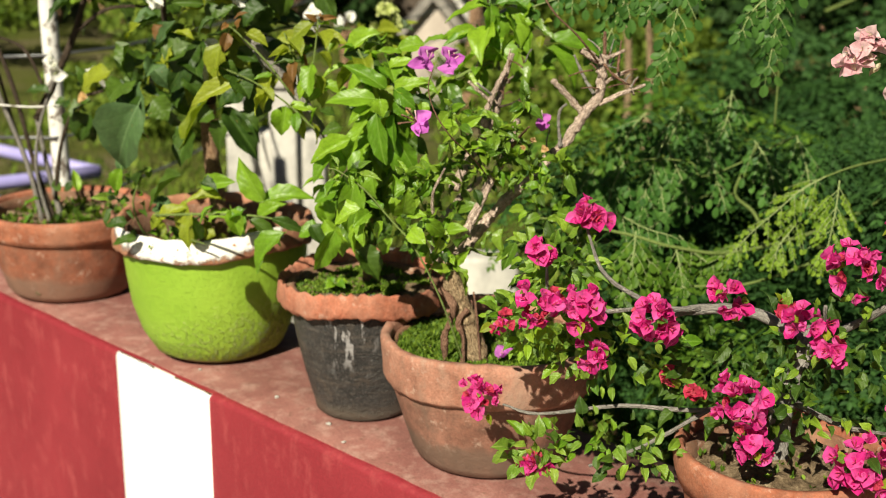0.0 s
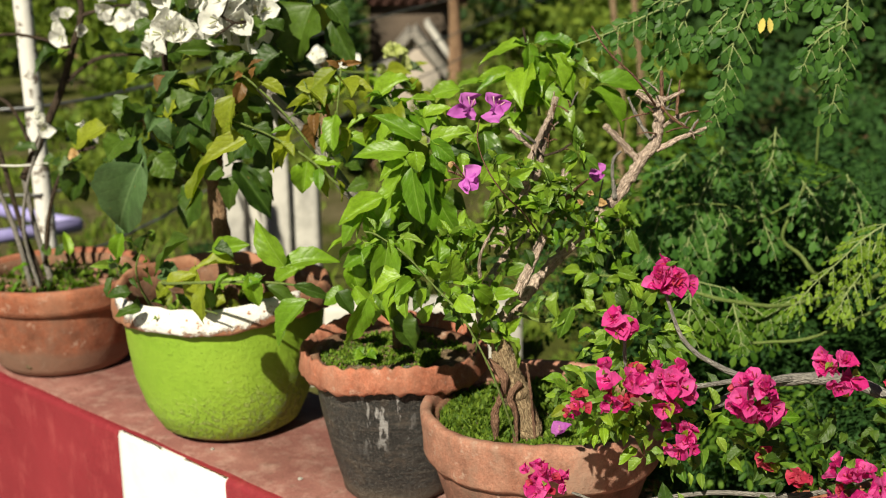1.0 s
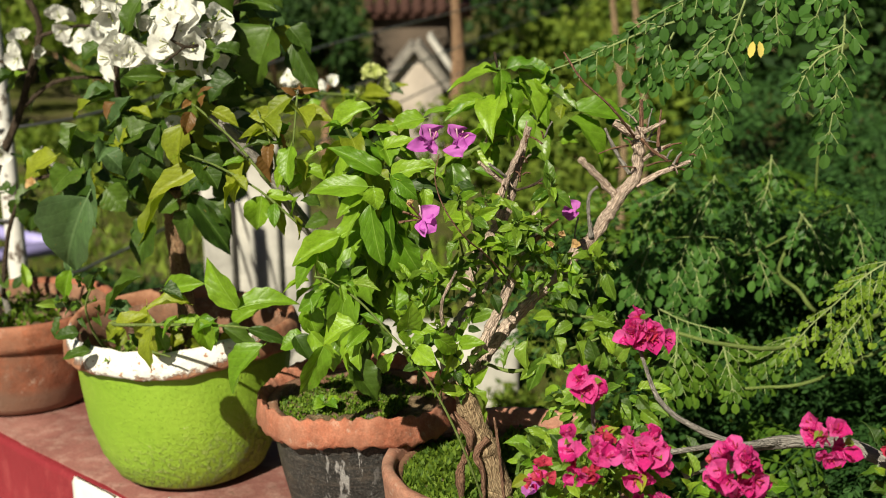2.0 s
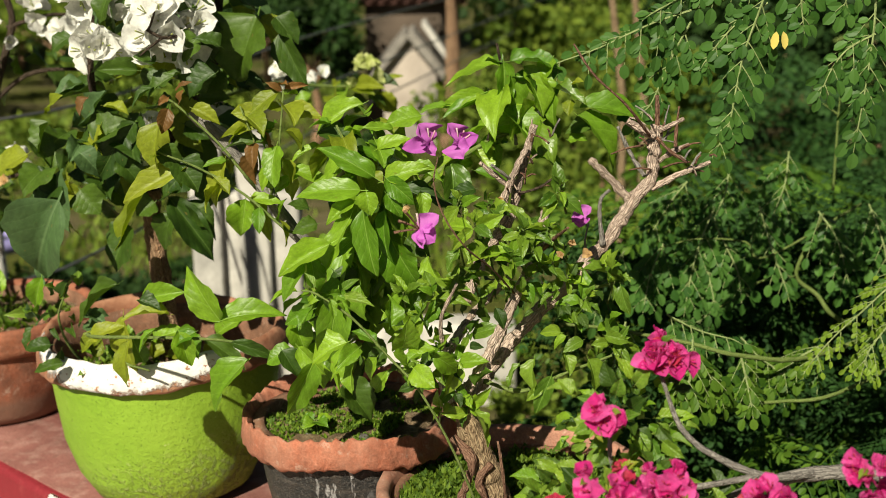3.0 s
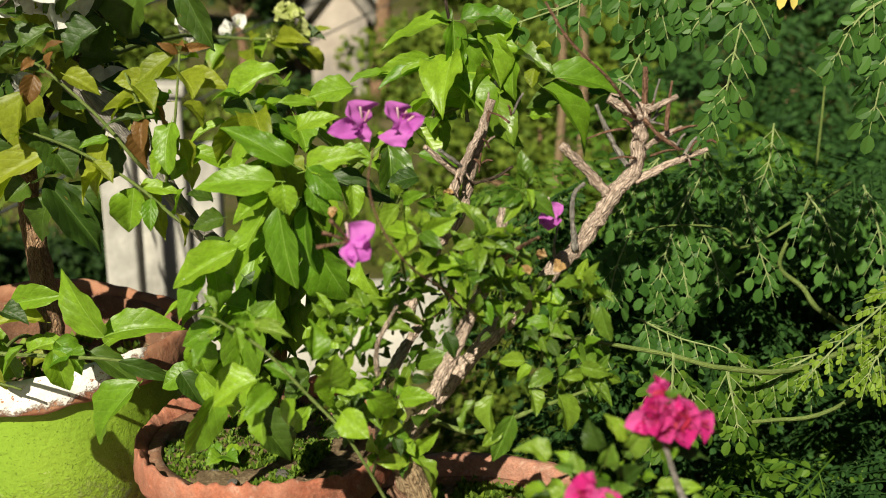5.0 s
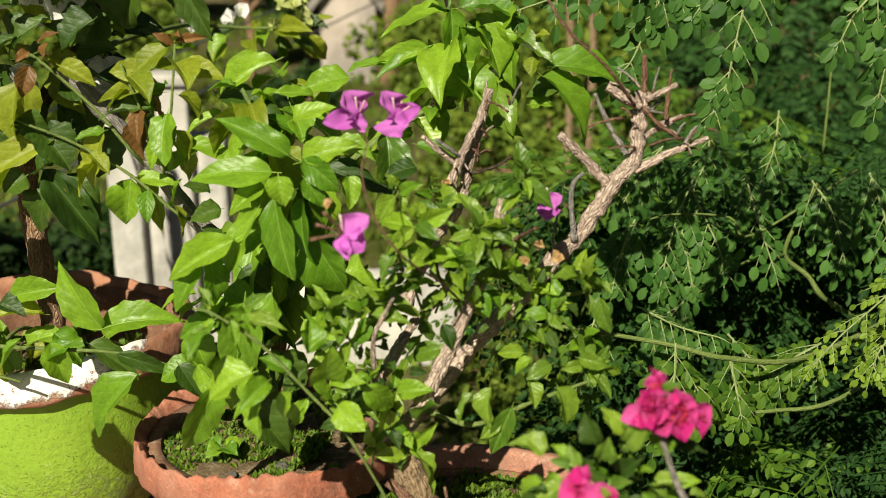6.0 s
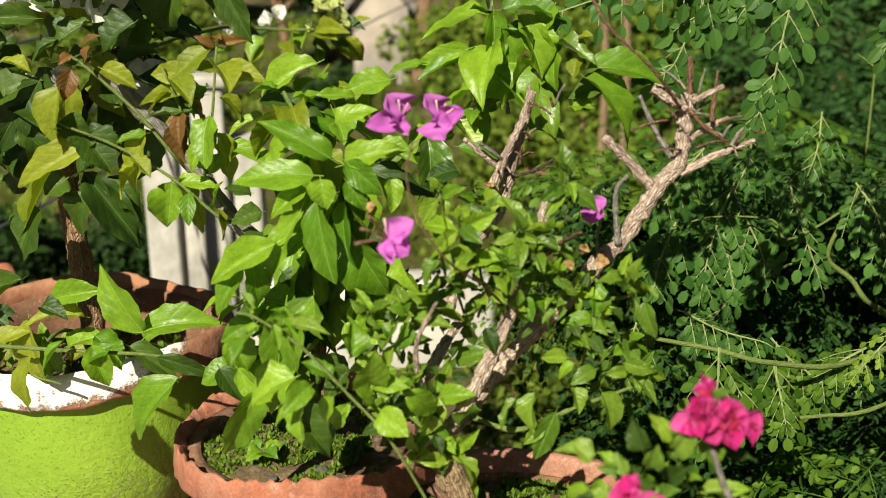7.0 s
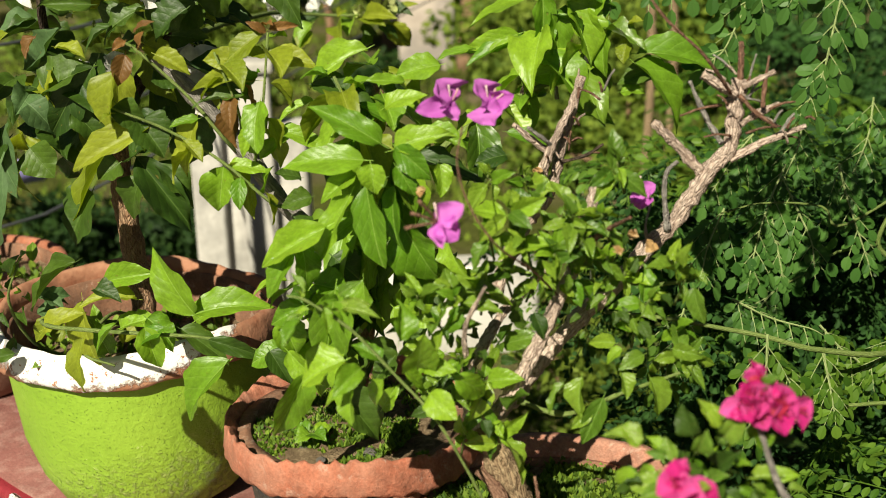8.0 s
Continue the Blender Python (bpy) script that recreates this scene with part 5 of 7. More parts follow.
green_shoot([(-0.098, 1.930, 1.335), (-0.108, 1.920, 1.387), (-0.127, 1.930, 1.428)], 12, 0.055, ("a", "a", "y"), 0.45, 1.9)

# ---- plant in the tan pot: old pruned trunk, small glossy leaves, violet flowers ----
PLANT = thing("bougainvillea", (0.085, 1.80, POTS["tan"]), "old pruned violet bougainvillea with thick bare branches", "plant", "potted bougainvilleas")
limb("trunk", [(0.062, 1.760, POTS["tan"] - 0.012), (0.058, 1.755, 0.995), (0.046, 1.755, 1.043), (0.030, 1.757, 1.088), (0.018, 1.76, 1.122), (0.004, 1.765, 1.140)], 0.0175, 0.0125, "bark_tan", PLANT, "gnarled tan trunk", 30, 0.16, 16, 0.15, 0.08)
for pts, r in (([(0.003, 1.755, 1.100), (0.022, 1.735, 1.082), (0.018, 1.735, 1.056), (0.010, 1.735, 1.032), (0.013, 1.737, 0.985)], 0.0050), ([(0.044, 1.738, 1.075), (0.030, 1.735, 1.056), (0.038, 1.733, 1.030), (0.036, 1.735, 0.985)], 0.0036),
               ([(0.052, 1.742, 1.10), (0.058, 1.738, 1.055), (0.064, 1.738, 0.985)], 0.0016)):
    limb("root", pts, r, r * 0.75, "twig_red", PLANT, "twisted exposed root", 12, 0.25, 8, 0.4, 0.10)
limb("branch", [(-0.001, 1.765, 1.127), (0.013, 1.760, 1.152), (0.027, 1.760, 1.166), (0.049, 1.760, 1.206), (0.073, 1.765, 1.259), (0.098, 1.800, 1.296), (0.115, 1.860, 1.332)], 0.0070, 0.0054, "bark_grey", PLANT, "pale cracked bark", 26, 0.24, 16, 0.2, 0.16)
limb("branch", [(0.004, 1.770, 1.134), (0.036, 1.820, 1.140), (0.069, 1.830, 1.181), (0.105, 1.830, 1.222), (0.137, 1.835, 1.250), (0.163, 1.845, 1.279), (0.186, 1.850, 1.300), (0.216, 1.850, 1.348), (0.236, 1.850, 1.374), (0.238, 1.850, 1.411), (0.241, 1.850, 1.434)], 0.0080, 0.0070, "bark_grey", PLANT, "pale cracked bark", 26, 0.24, 14, 0.2, 0.16)


def old_twig(pts, r0, r1, mat):
    limb("twig" if r0 < 0.005 else "branch", pts, r0 * 0.9, r1 * 0.9, mat, PLANT, "", 16, 0.24, 12, 0.25, 0.16)


old_twig([(0.216, 1.850, 1.343), (0.194, 1.850, 1.367), (0.165, 1.850, 1.396)], 0.0059, 0.0045, "bark_grey")
old_twig([(0.228, 1.850, 1.375), (0.211, 1.850, 1.402), (0.196, 1.850, 1.433)], 0.0030, 0.0019, "bark_ash")
old_twig([(0.236, 1.845, 1.422), (0.220, 1.840, 1.431), (0.205, 1.840, 1.440)], 0.0051, 0.0043, "bark_grey")
old_twig([(0.236, 1.850, 1.360), (0.269, 1.850, 1.377), (0.303, 1.850, 1.390)], 0.0043, 0.0026, "bark_grey")
old_twig([(0.280, 1.850, 1.382), (0.286, 1.850, 1.394), (0.292, 1.850, 1.402)], 0.0020, 0.0014, "bark_ash")
old_twig([(0.241, 1.850, 1.391), (0.260, 1.850, 1.403), (0.278, 1.850, 1.411)], 0.0037, 0.0024, "bark_grey")
old_twig([(0.239, 1.840, 1.421), (0.255, 1.840, 1.405), (0.274, 1.840, 1.392)], 0.0022, 0.0019, "twig_red")
old_twig([(0.241, 1.840, 1.429), (0.256, 1.840, 1.436), (0.269, 1.840, 1.442)], 0.0033, 0.0024, "bark_grey")
old_twig([(0.260, 1.840, 1.410), (0.261, 1.840, 1.434), (0.263, 1.840, 1.456)], 0.0020, 0.0013, "twig_red")
old_twig([(0.241, 1.848, 1.427), (0.240, 1.846, 1.447), (0.239, 1.845, 1.468)], 0.0034, 0.0026, "twig_red")
old_twig([(0.248, 1.845, 1.434), (0.250, 1.845, 1.446), (0.253, 1.845, 1.457)], 0.0014, 0.0009, "bark_ash")
old_twig([(0.230, 1.835, 1.424), (0.197, 1.800, 1.464), (0.161, 1.800, 1.498), (0.139, 1.800, 1.531)], 0.0017, 0.0012, "twig_red")
old_twig([(0.180, 1.840, 1.297), (0.176, 1.840, 1.330), (0.177, 1.840, 1.352), (0.187, 1.840, 1.362)], 0.0031, 0.0020, "bark_ash")
old_twig([(0.163, 1.845, 1.284), (0.158, 1.830, 1.305), (0.162, 1.830, 1.326)], 0.0016, 0.0010, "bark_ash")
old_twig([(0.021, 1.880, 1.221), (0.053, 1.920, 1.275), (0.079, 1.920, 1.313), (0.092, 1.920, 1.367), (0.108, 1.920, 1.426)], 0.0082, 0.0048, "bark_grey")
old_twig([(0.064, 1.915, 1.302), (0.073, 1.905, 1.344), (0.086, 1.905, 1.377), (0.099, 1.910, 1.401)], 0.0059, 0.0036, "bark_grey")
old_twig([(0.078, 1.910, 1.353), (0.062, 1.905, 1.367), (0.042, 1.900, 1.385)], 0.0039, 0.0027, "bark_grey")
old_twig([(0.081, 1.905, 1.361), (0.070, 1.895, 1.372), (0.055, 1.890, 1.384)], 0.0027, 0.0020, "bark_ash")
old_twig([(0.090, 1.915, 1.344), (0.111, 1.910, 1.351), (0.129, 1.910, 1.362)], 0.0022, 0.0014, "bark_dark")
old_twig([(0.072, 1.900, 1.337), (0.059, 1.890, 1.331), (0.049, 1.890, 1.338)], 0.0023, 0.0016, "bark_dark")
old_twig([(0.000, 1.775, 1.127), (-0.007, 1.800, 1.168), (0.009, 1.820, 1.192), (0.031, 1.860, 1.212), (0.057, 1.870, 1.235), (0.075, 1.880, 1.250)], 0.0062, 0.0042, "bark_grey")
old_twig([(0.014, 1.800, 1.159), (-0.004, 1.750, 1.201), (-0.009, 1.730, 1.247), (0.008, 1.720, 1.290)], 0.0035, 0.0016, "bark_grey")
old_twig([(0.073, 1.765, 1.263), (0.045, 1.700, 1.310), (0.015, 1.645, 1.349), (-0.006, 1.635, 1.383), (-0.015, 1.650, 1.412), (-0.010, 1.700, 1.429)], 0.0011, 0.0007, "twig_red")
old_twig([(0.098, 1.800, 1.296), (0.113, 1.740, 1.332), (0.123, 1.700, 1.353)], 0.0027, 0.0012, "twig_red")
old_twig([(0.137, 1.835, 1.250), (0.164, 1.800, 1.259), (0.190, 1.770, 1.274)], 0.0030, 0.0014, "stem_green")
old_twig([(0.039, 1.775, 1.159), (0.080, 1.760, 1.152), (0.131, 1.750, 1.177), (0.178, 1.745, 1.197)], 0.0028, 0.0014, "stem_green")
old_twig([(0.039, 1.735, 0.993), (0.006, 1.700, 1.097), (-0.032, 1.690, 1.179), (-0.068, 1.700, 1.220), (-0.103, 1.700, 1.261), (-0.138, 1.700, 1.287), (-0.154, 1.700, 1.292)], 0.0016, 0.0011, "stem_green")
leaf((0.185, 1.740, 1.278), (0.189, 1.728, 1.248), 0.016, "t")
leaf((0.168, 1.740, 1.293), (0.144, 1.728, 1.305), 0.014, "t")
leaf((0.175, 1.740, 1.296), (0.173, 1.728, 1.319), 0.011, "t")
leaf((0.111, 1.740, 1.177), (0.092, 1.728, 1.137), 0.019, "t")
leaf((0.151, 1.740, 1.195), (0.167, 1.728, 1.165), 0.021, "t")
leaf((0.126, 1.740, 1.203), (0.132, 1.728, 1.181), 0.014, "t")
leaf((0.092, 1.740, 1.197), (0.082, 1.728, 1.165), 0.019, "t")
leaf((0.010, 1.740, 1.195), (-0.004, 1.728, 1.157), 0.018, "t")
leaf((0.024, 1.740, 1.140), (0.047, 1.728, 1.103), 0.016, "t")
leaf((0.018, 1.740, 1.134), (-0.009, 1.728, 1.142), 0.014, "t")
leaf((0.076, 1.740, 1.192), (0.058, 1.728, 1.172), 0.012, "t")
leaf((0.027, 1.740, 1.167), (0.041, 1.728, 1.194), 0.014, "t")
leaf((-0.002, 1.740, 1.190), (-0.017, 1.728, 1.201), 0.014, "t")
leaf((0.184, 1.740, 1.289), (0.194, 1.728, 1.288), 0.009, "t")
leaf((0.099, 1.740, 1.165), (0.085, 1.728, 1.155), 0.012, "t")
leaf((-0.025, 1.740, 1.264), (-0.044, 1.728, 1.248), 0.016, "t")
leaf((-0.006, 1.740, 1.263), (-0.025, 1.728, 1.253), 0.016, "t")
leaf((-0.020, 1.740, 1.284), (-0.039, 1.728, 1.284), 0.013, "t")
leaf((-0.001, 1.740, 1.278), (0.018, 1.728, 1.287), 0.016, "t")
leaf((-0.032, 1.740, 1.196), (-0.051, 1.728, 1.186), 0.016, "t")
leaf((0.145, 1.740, 1.217), (0.124, 1.728, 1.212), 0.014, "t")
leaf((0.169, 1.740, 1.222), (0.192, 1.728, 1.221), 0.014, "t")
# short spurs and thorns on the pruned top
for base, d, n in (((0.232, 1.85, 1.430), 0.035, 7), ((0.234, 1.845, 1.40), 0.03, 5), ((0.29, 1.85, 1.385), 0.022, 5), ((0.262, 1.85, 1.41), 0.022, 4), ((0.115, 1.915, 1.40), 0.022, 6), ((0.09, 1.91, 1.35), 0.022, 5), ((0.10, 1.915, 1.37), 0.02, 4)):
    for k in range(n):
        p = Vector(base) + Vector((rng.uniform(-.014, .014), rng.uniform(-.008, .004), rng.uniform(-.02, .02)))
        e = Vector((rng.uniform(-1, 1), rng.uniform(-0.6, 0.2), rng.uniform(-0.1, 1.0))).normalized() * d * rng.uniform(0.4, 1.1)
        limb("spur", [p, p + e * 0.5 + Vector((0, 0, 0.002)), p + e], 0.0014, 0.0009, rng.choice(("bark_ash", "bark_grey", "twig_red")), PLANT, "", 5, 0.1, 3)


# leafy tips of the old branches


def leafy_tip(at, up, n, size):
    """A thin green twig that ends in a star of glossy leaves."""
    rosette(at, up, n + 1, size, "t")
    root = Vector(at) + Vector((rng.uniform(-.012, .012), 0.03, -0.035))
    limb("twig", [root, Vector(at).lerp(root, 0.4), at], 0.0014, 0.0009, "stem_green", PLANT, "", 5, 0.1, 3)


leafy_tip((-0.049, 1.730, 1.279), (-0.39, -0.50, 0.56), 6, 0.030)
leafy_tip((-0.032, 1.735, 1.252), (-0.32, -0.50, 0.51), 6, 0.030)
leafy_tip((-0.017, 1.730, 1.276), (-0.27, -0.50, 0.55), 6, 0.036)
leafy_tip((0.006, 1.750, 1.276), (-0.19, -0.50, 0.57), 6, 0.035)
leafy_tip((-0.015, 1.750, 1.215), (-0.26, -0.50, 0.45), 5, 0.030)
leafy_tip((0.005, 1.750, 1.192), (-0.19, -0.50, 0.41), 5, 0.035)
leafy_tip((0.022, 1.770, 1.219), (-0.13, -0.50, 0.47), 5, 0.037)
leafy_tip((0.028, 1.740, 1.351), (-0.11, -0.50, 0.71), 6, 0.037)
leafy_tip((0.055, 1.760, 1.348), (-0.02, -0.50, 0.72), 6, 0.035)
leafy_tip((0.083, 1.750, 1.340), (0.09, -0.50, 0.70), 7, 0.035)
leafy_tip((0.107, 1.750, 1.341), (0.17, -0.50, 0.70), 5, 0.033)
leafy_tip((0.040, 1.750, 1.317), (-0.07, -0.50, 0.65), 6, 0.030)
leafy_tip((0.068, 1.745, 1.309), (0.03, -0.50, 0.63), 7, 0.033)
leafy_tip((0.092, 1.745, 1.322), (0.12, -0.50, 0.66), 6, 0.030)
leafy_tip((0.112, 1.750, 1.304), (0.19, -0.50, 0.63), 6, 0.032)
leafy_tip((0.012, 1.750, 1.327), (-0.17, -0.50, 0.67), 5, 0.035)
leafy_tip((0.026, 1.770, 1.285), (-0.12, -0.50, 0.60), 5, 0.030)
leafy_tip((0.056, 1.780, 1.276), (-0.02, -0.50, 0.59), 5, 0.033)
leafy_tip((0.086, 1.770, 1.281), (0.09, -0.50, 0.59), 5, 0.037)
leafy_tip((0.131, 1.770, 1.282), (0.24, -0.50, 0.60), 5, 0.033)
leafy_tip((0.151, 1.755, 1.262), (0.32, -0.50, 0.55), 6, 0.037)
leafy_tip((0.172, 1.755, 1.296), (0.39, -0.50, 0.62), 6, 0.035)
leafy_tip((0.182, 1.760, 1.278), (0.43, -0.50, 0.59), 4, 0.032)
leafy_tip((0.142, 1.770, 1.233), (0.28, -0.50, 0.51), 4, 0.030)
leafy_tip((-0.010, 1.745, 1.140), (-0.24, -0.50, 0.31), 5, 0.030)
leafy_tip((0.019, 1.745, 1.145), (-0.14, -0.50, 0.32), 5, 0.035)
leafy_tip((0.004, 1.745, 1.171), (-0.19, -0.50, 0.36), 4, 0.034)
leafy_tip((0.120, 1.760, 1.383), (0.21, -0.50, 0.79), 7, 0.037)
leafy_tip((0.014, 1.800, 1.363), (-0.17, -0.50, 0.77), 5, 0.035)
leafy_tip((0.047, 1.820, 1.357), (-0.06, -0.50, 0.77), 5, 0.031)
leafy_tip((0.185, 1.745, 1.216), (0.44, -0.50, 0.46), 6, 0.034)
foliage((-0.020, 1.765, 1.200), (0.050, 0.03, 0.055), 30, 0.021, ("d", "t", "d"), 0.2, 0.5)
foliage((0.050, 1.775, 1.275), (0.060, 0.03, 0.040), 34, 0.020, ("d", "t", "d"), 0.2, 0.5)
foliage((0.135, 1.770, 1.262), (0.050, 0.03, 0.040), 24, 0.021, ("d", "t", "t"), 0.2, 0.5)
foliage((-0.010, 1.750, 1.180), (0.035, 0.03, 0.045), 8, 0.022, ("t", "d", "a"), 0.3, 0.5)
foliage((0.160, 1.760, 1.215), (0.040, 0.03, 0.040), 10, 0.024, ("t", "t", "a"), 0.3, 0.5)
foliage((0.060, 1.765, 1.315), (0.070, 0.03, 0.035), 12, 0.020, ("t", "d", "a"), 0.2, 0.5)
foliage((-0.130, 1.695, 1.286), (0.03, 0.015, 0.015), 14, 0.026, ("p", "a"), 0.0, 0.4)
foliage((-0.064, 1.700, 1.223), (0.05, 0.02, 0.03), 12, 0.040, ("a", "a"), 0.3, 0.6)
bract_flower((-0.017, 1.790, 1.429), [(-0.029, 1.782, 1.455), (-0.053, 1.780, 1.424), (-0.012, 1.778, 1.414)], (0.031, 0.019, 0.015), "purple")
bract_flower((0.014, 1.780, 1.430), [(0.003, 1.768, 1.457), (0.037, 1.765, 1.441), (0.017, 1.764, 1.412)], (0.024, 0.018, 0.031), "purple", 3)
bract_flower((-0.030, 1.655, 1.366), [(-0.008, 1.650, 1.384), (-0.012, 1.646, 1.352), (-0.028, 1.640, 1.346)], (0.020, 0.022, 0.014), "purple", 1)
bract_flower((0.150, 1.812, 1.341), [(0.163, 1.806, 1.352), (0.148, 1.803, 1.325), (0.138, 1.800, 1.334)], (0.016, 0.018, 0.012), "purple", 1)
for e in ((-0.050, 1.640, 1.378), (-0.055, 1.642, 1.366), (-0.044, 1.638, 1.388)):
    limb("flower_tube", [(-0.030, 1.655, 1.366), ((-0.030 + e[0]) / 2, 1.646, (1.368 + e[2]) / 2), e], 0.0008, 0.0016, "twig_red", PLANT, "faded pinkish flower tube", 6, 0.0, 3)
flower((0.098, 1.735, POTS["tan"] + 0.022), 0.034, "purple", name="fallen_flower")
for p in ((-0.041, 1.740, 1.366), (0.117, 1.720, 1.317), (0.149, 1.750, 1.311), (0.133, 1.740, 1.326), (0.064, 1.890, 1.338)):
    flower(p, 0.014, "dry")

# ---- pink bougainvillea in the end pot ----
PLANT = thing("bougainvillea", (0.43, 1.47, POTS["end"]), "bright pink bougainvillea spreading over the wall's end", "plant", "potted bougainvilleas")
limb("trunk", [(0.44, 1.48, POTS["end"] - 0.01), (0.444, 1.490, 1.036), (0.464, 1.500, 1.096), (0.484, 1.520, 1.126)], 0.016, 0.011, "bark_ash", PLANT, "grey woody trunk", 11, 0.2)


def pink_branch(pts, r0, r1):
    limb("branch", pts, r0, r1, "bark_ash", PLANT, "", 8, 0.2, 5, 0.25)


pink_branch([(0.474, 1.510, 1.111), (0.418, 1.550, 1.137), (0.347, 1.550, 1.143), (0.290, 1.550, 1.130), (0.241, 1.550, 1.107)], 0.0085, 0.0050)
pink_branch([(0.484, 1.520, 1.116), (0.515, 1.480, 1.146), (0.554, 1.420, 1.206), (0.584, 1.400, 1.276)], 0.0060, 0.0030)
pink_branch([(0.347, 1.550, 1.143), (0.284, 1.520, 1.156), (0.214, 1.520, 1.196), (0.187, 1.528, 1.258)], 0.0040, 0.0020)
pink_branch([(0.284, 1.520, 1.156), (0.204, 1.500, 1.156), (0.144, 1.490, 1.176), (0.134, 1.480, 1.226)], 0.0034, 0.0016)
pink_branch([(0.444, 1.490, 1.056), (0.344, 1.470, 1.036), (0.234, 1.480, 1.036), (0.134, 1.520, 1.006), (0.089, 1.550, 1.006)], 0.0036, 0.0016)
pink_branch([(0.344, 1.470, 1.036), (0.264, 1.450, 0.996), (0.194, 1.450, 0.966)], 0.0034, 0.0016)
pink_branch([(0.444, 1.480, 1.046), (0.414, 1.420, 1.056), (0.389, 1.370, 1.086)], 0.0040, 0.0020)
pink_branch([(0.454, 1.470, 1.046), (0.484, 1.380, 1.056), (0.524, 1.310, 1.076)], 0.0040, 0.0020)
pink_branch([(0.464, 1.500, 1.096), (0.474, 1.460, 1.146), (0.469, 1.440, 1.186)], 0.0040, 0.0020)
for c, r, n in (((0.158, 1.545, 1.205), (0.06, 0.04, 0.05), 64), ((0.140, 1.510, 1.140), (0.08, 0.045, 0.045), 84), ((0.225, 1.490, 1.106), (0.09, 0.05, 0.05), 60), ((0.130, 1.470, 0.985), (0.05, 0.04, 0.035), 30), ((0.215, 1.470, 1.000), (0.07, 0.04, 0.03), 26),
                ((0.344, 1.470, 1.096), (0.09, 0.06, 0.05), 50), ((0.444, 1.470, 1.136), (0.09, 0.07, 0.06), 56), ((0.534, 1.420, 1.156), (0.08, 0.08, 0.08), 56), ((0.394, 1.380, 1.056), (0.07, 0.04, 0.03), 22), ((0.254, 1.440, 0.981), (0.07, 0.03, 0.02), 20),
                ((0.514, 1.350, 1.056), (0.07, 0.06, 0.04), 26), ((0.44, 1.43, 1.065), (0.10, 0.08, 0.04), 110), ((0.50, 1.44, 1.12), (0.10, 0.07, 0.05), 70), ((0.36, 1.46, 1.05), (0.08, 0.06, 0.04), 60)):
    # Towards the wall's end more deep green, for dark leaves and their shade.
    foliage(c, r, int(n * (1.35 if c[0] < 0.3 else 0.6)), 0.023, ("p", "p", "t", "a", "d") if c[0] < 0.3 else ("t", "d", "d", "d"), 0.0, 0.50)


def pink_cluster(p, s, n, key, o):
    cluster(p, s * 0.95, int(n * 2.5), 0.027, key, "red" if key == "pink" else "pink", o + 0.06)
    foliage(p, (s, s * 0.7, s), 4, 0.016, ("y", "p"), 0.0, 0.55)


pink_cluster((0.188, 1.528, 1.275), 0.014, 6, "pink", 0.05)
pink_cluster((0.127, 1.463, 1.240), 0.012, 4, "pink", 0.00)
pink_cluster((0.173, 1.436, 1.186), 0.028, 10, "pink", 0.00)
pink_cluster((0.117, 1.400, 1.196), 0.026, 8, "pink", 0.25)
pink_cluster((0.082, 1.457, 1.153), 0.018, 5, "red", 0.30)
pink_cluster((0.257, 1.400, 1.179), 0.034, 11, "pink", 0.06)
pink_cluster((0.342, 1.400, 1.206), 0.020, 6, "pink", 0.06)
pink_cluster((0.190, 1.439, 1.118), 0.018, 5, "pink", 0.05)
pink_cluster((0.061, 1.570, 1.009), 0.028, 9, "pink", 0.00)
pink_cluster((0.132, 1.450, 0.973), 0.016, 5, "pink", 0.30)
pink_cluster((0.355, 1.360, 1.092), 0.032, 11, "pink", 0.05)
pink_cluster((0.379, 1.360, 1.035), 0.018, 5, "pink", 0.00)
pink_cluster((0.490, 1.420, 1.240), 0.034, 10, "pink", 0.05)
pink_cluster((0.444, 1.420, 1.169), 0.026, 7, "pink", 0.10)
pink_cluster((0.487, 1.320, 1.030), 0.034, 11, "pink", 0.05)
pink_cluster((0.470, 1.400, 1.145), 0.018, 5, "pink", 0.10)
pink_cluster((0.422, 1.450, 1.180), 0.010, 3, "red", 0.00)
pink_cluster((0.111, 1.450, 0.965), 0.006, 2, "red", 0.00)
pink_cluster((0.289, 1.450, 1.090), 0.006, 2, "red", 0.00)
pink_cluster((0.315, 1.420, 1.080), 0.006, 2, "red", 0.00)
pink_cluster((0.148, 1.480, 1.177), 0.008, 2, "red", 0.00)
pink_cluster((0.542, 1.400, 1.297), 0.030, 9, "pink", 0.10)
pink_cluster((0.534, 1.290, 1.094), 0.034, 11, "pink", 0.10)

for dx, dz, tw in ((-0.012, 0.0, (-0.5, -1.0, 0.5)), (0.012, 0.004, (0.4, -1.0, 0.5)), (0.0, -0.012, (0.0, -1.0, 0.1)), (0.024, -0.006, (0.7, -0.8, 0.2))):
    flower((0.187 + dx, 1.525, 1.272 + dz * 0.6), 0.028, "pink", Vector(tw))
# pale faded flowers on a long shoot
limb("branch", [(0.584, 1.40, 1.276), (0.57, 1.44, 1.36), (0.535, 1.48, 1.44)], 0.0026, 0.0014, "stem_green", PLANT, "long green shoot", 6)
for p, n in (((0.504, 1.50, 1.485), 6), ((0.524, 1.50, 1.505), 6), ((0.500, 1.50, 1.458), 6), ((0.533, 1.50, 1.452), 5)):
    cluster(p, 0.018, n, 0.030, "palepink", "cream", 0.25)

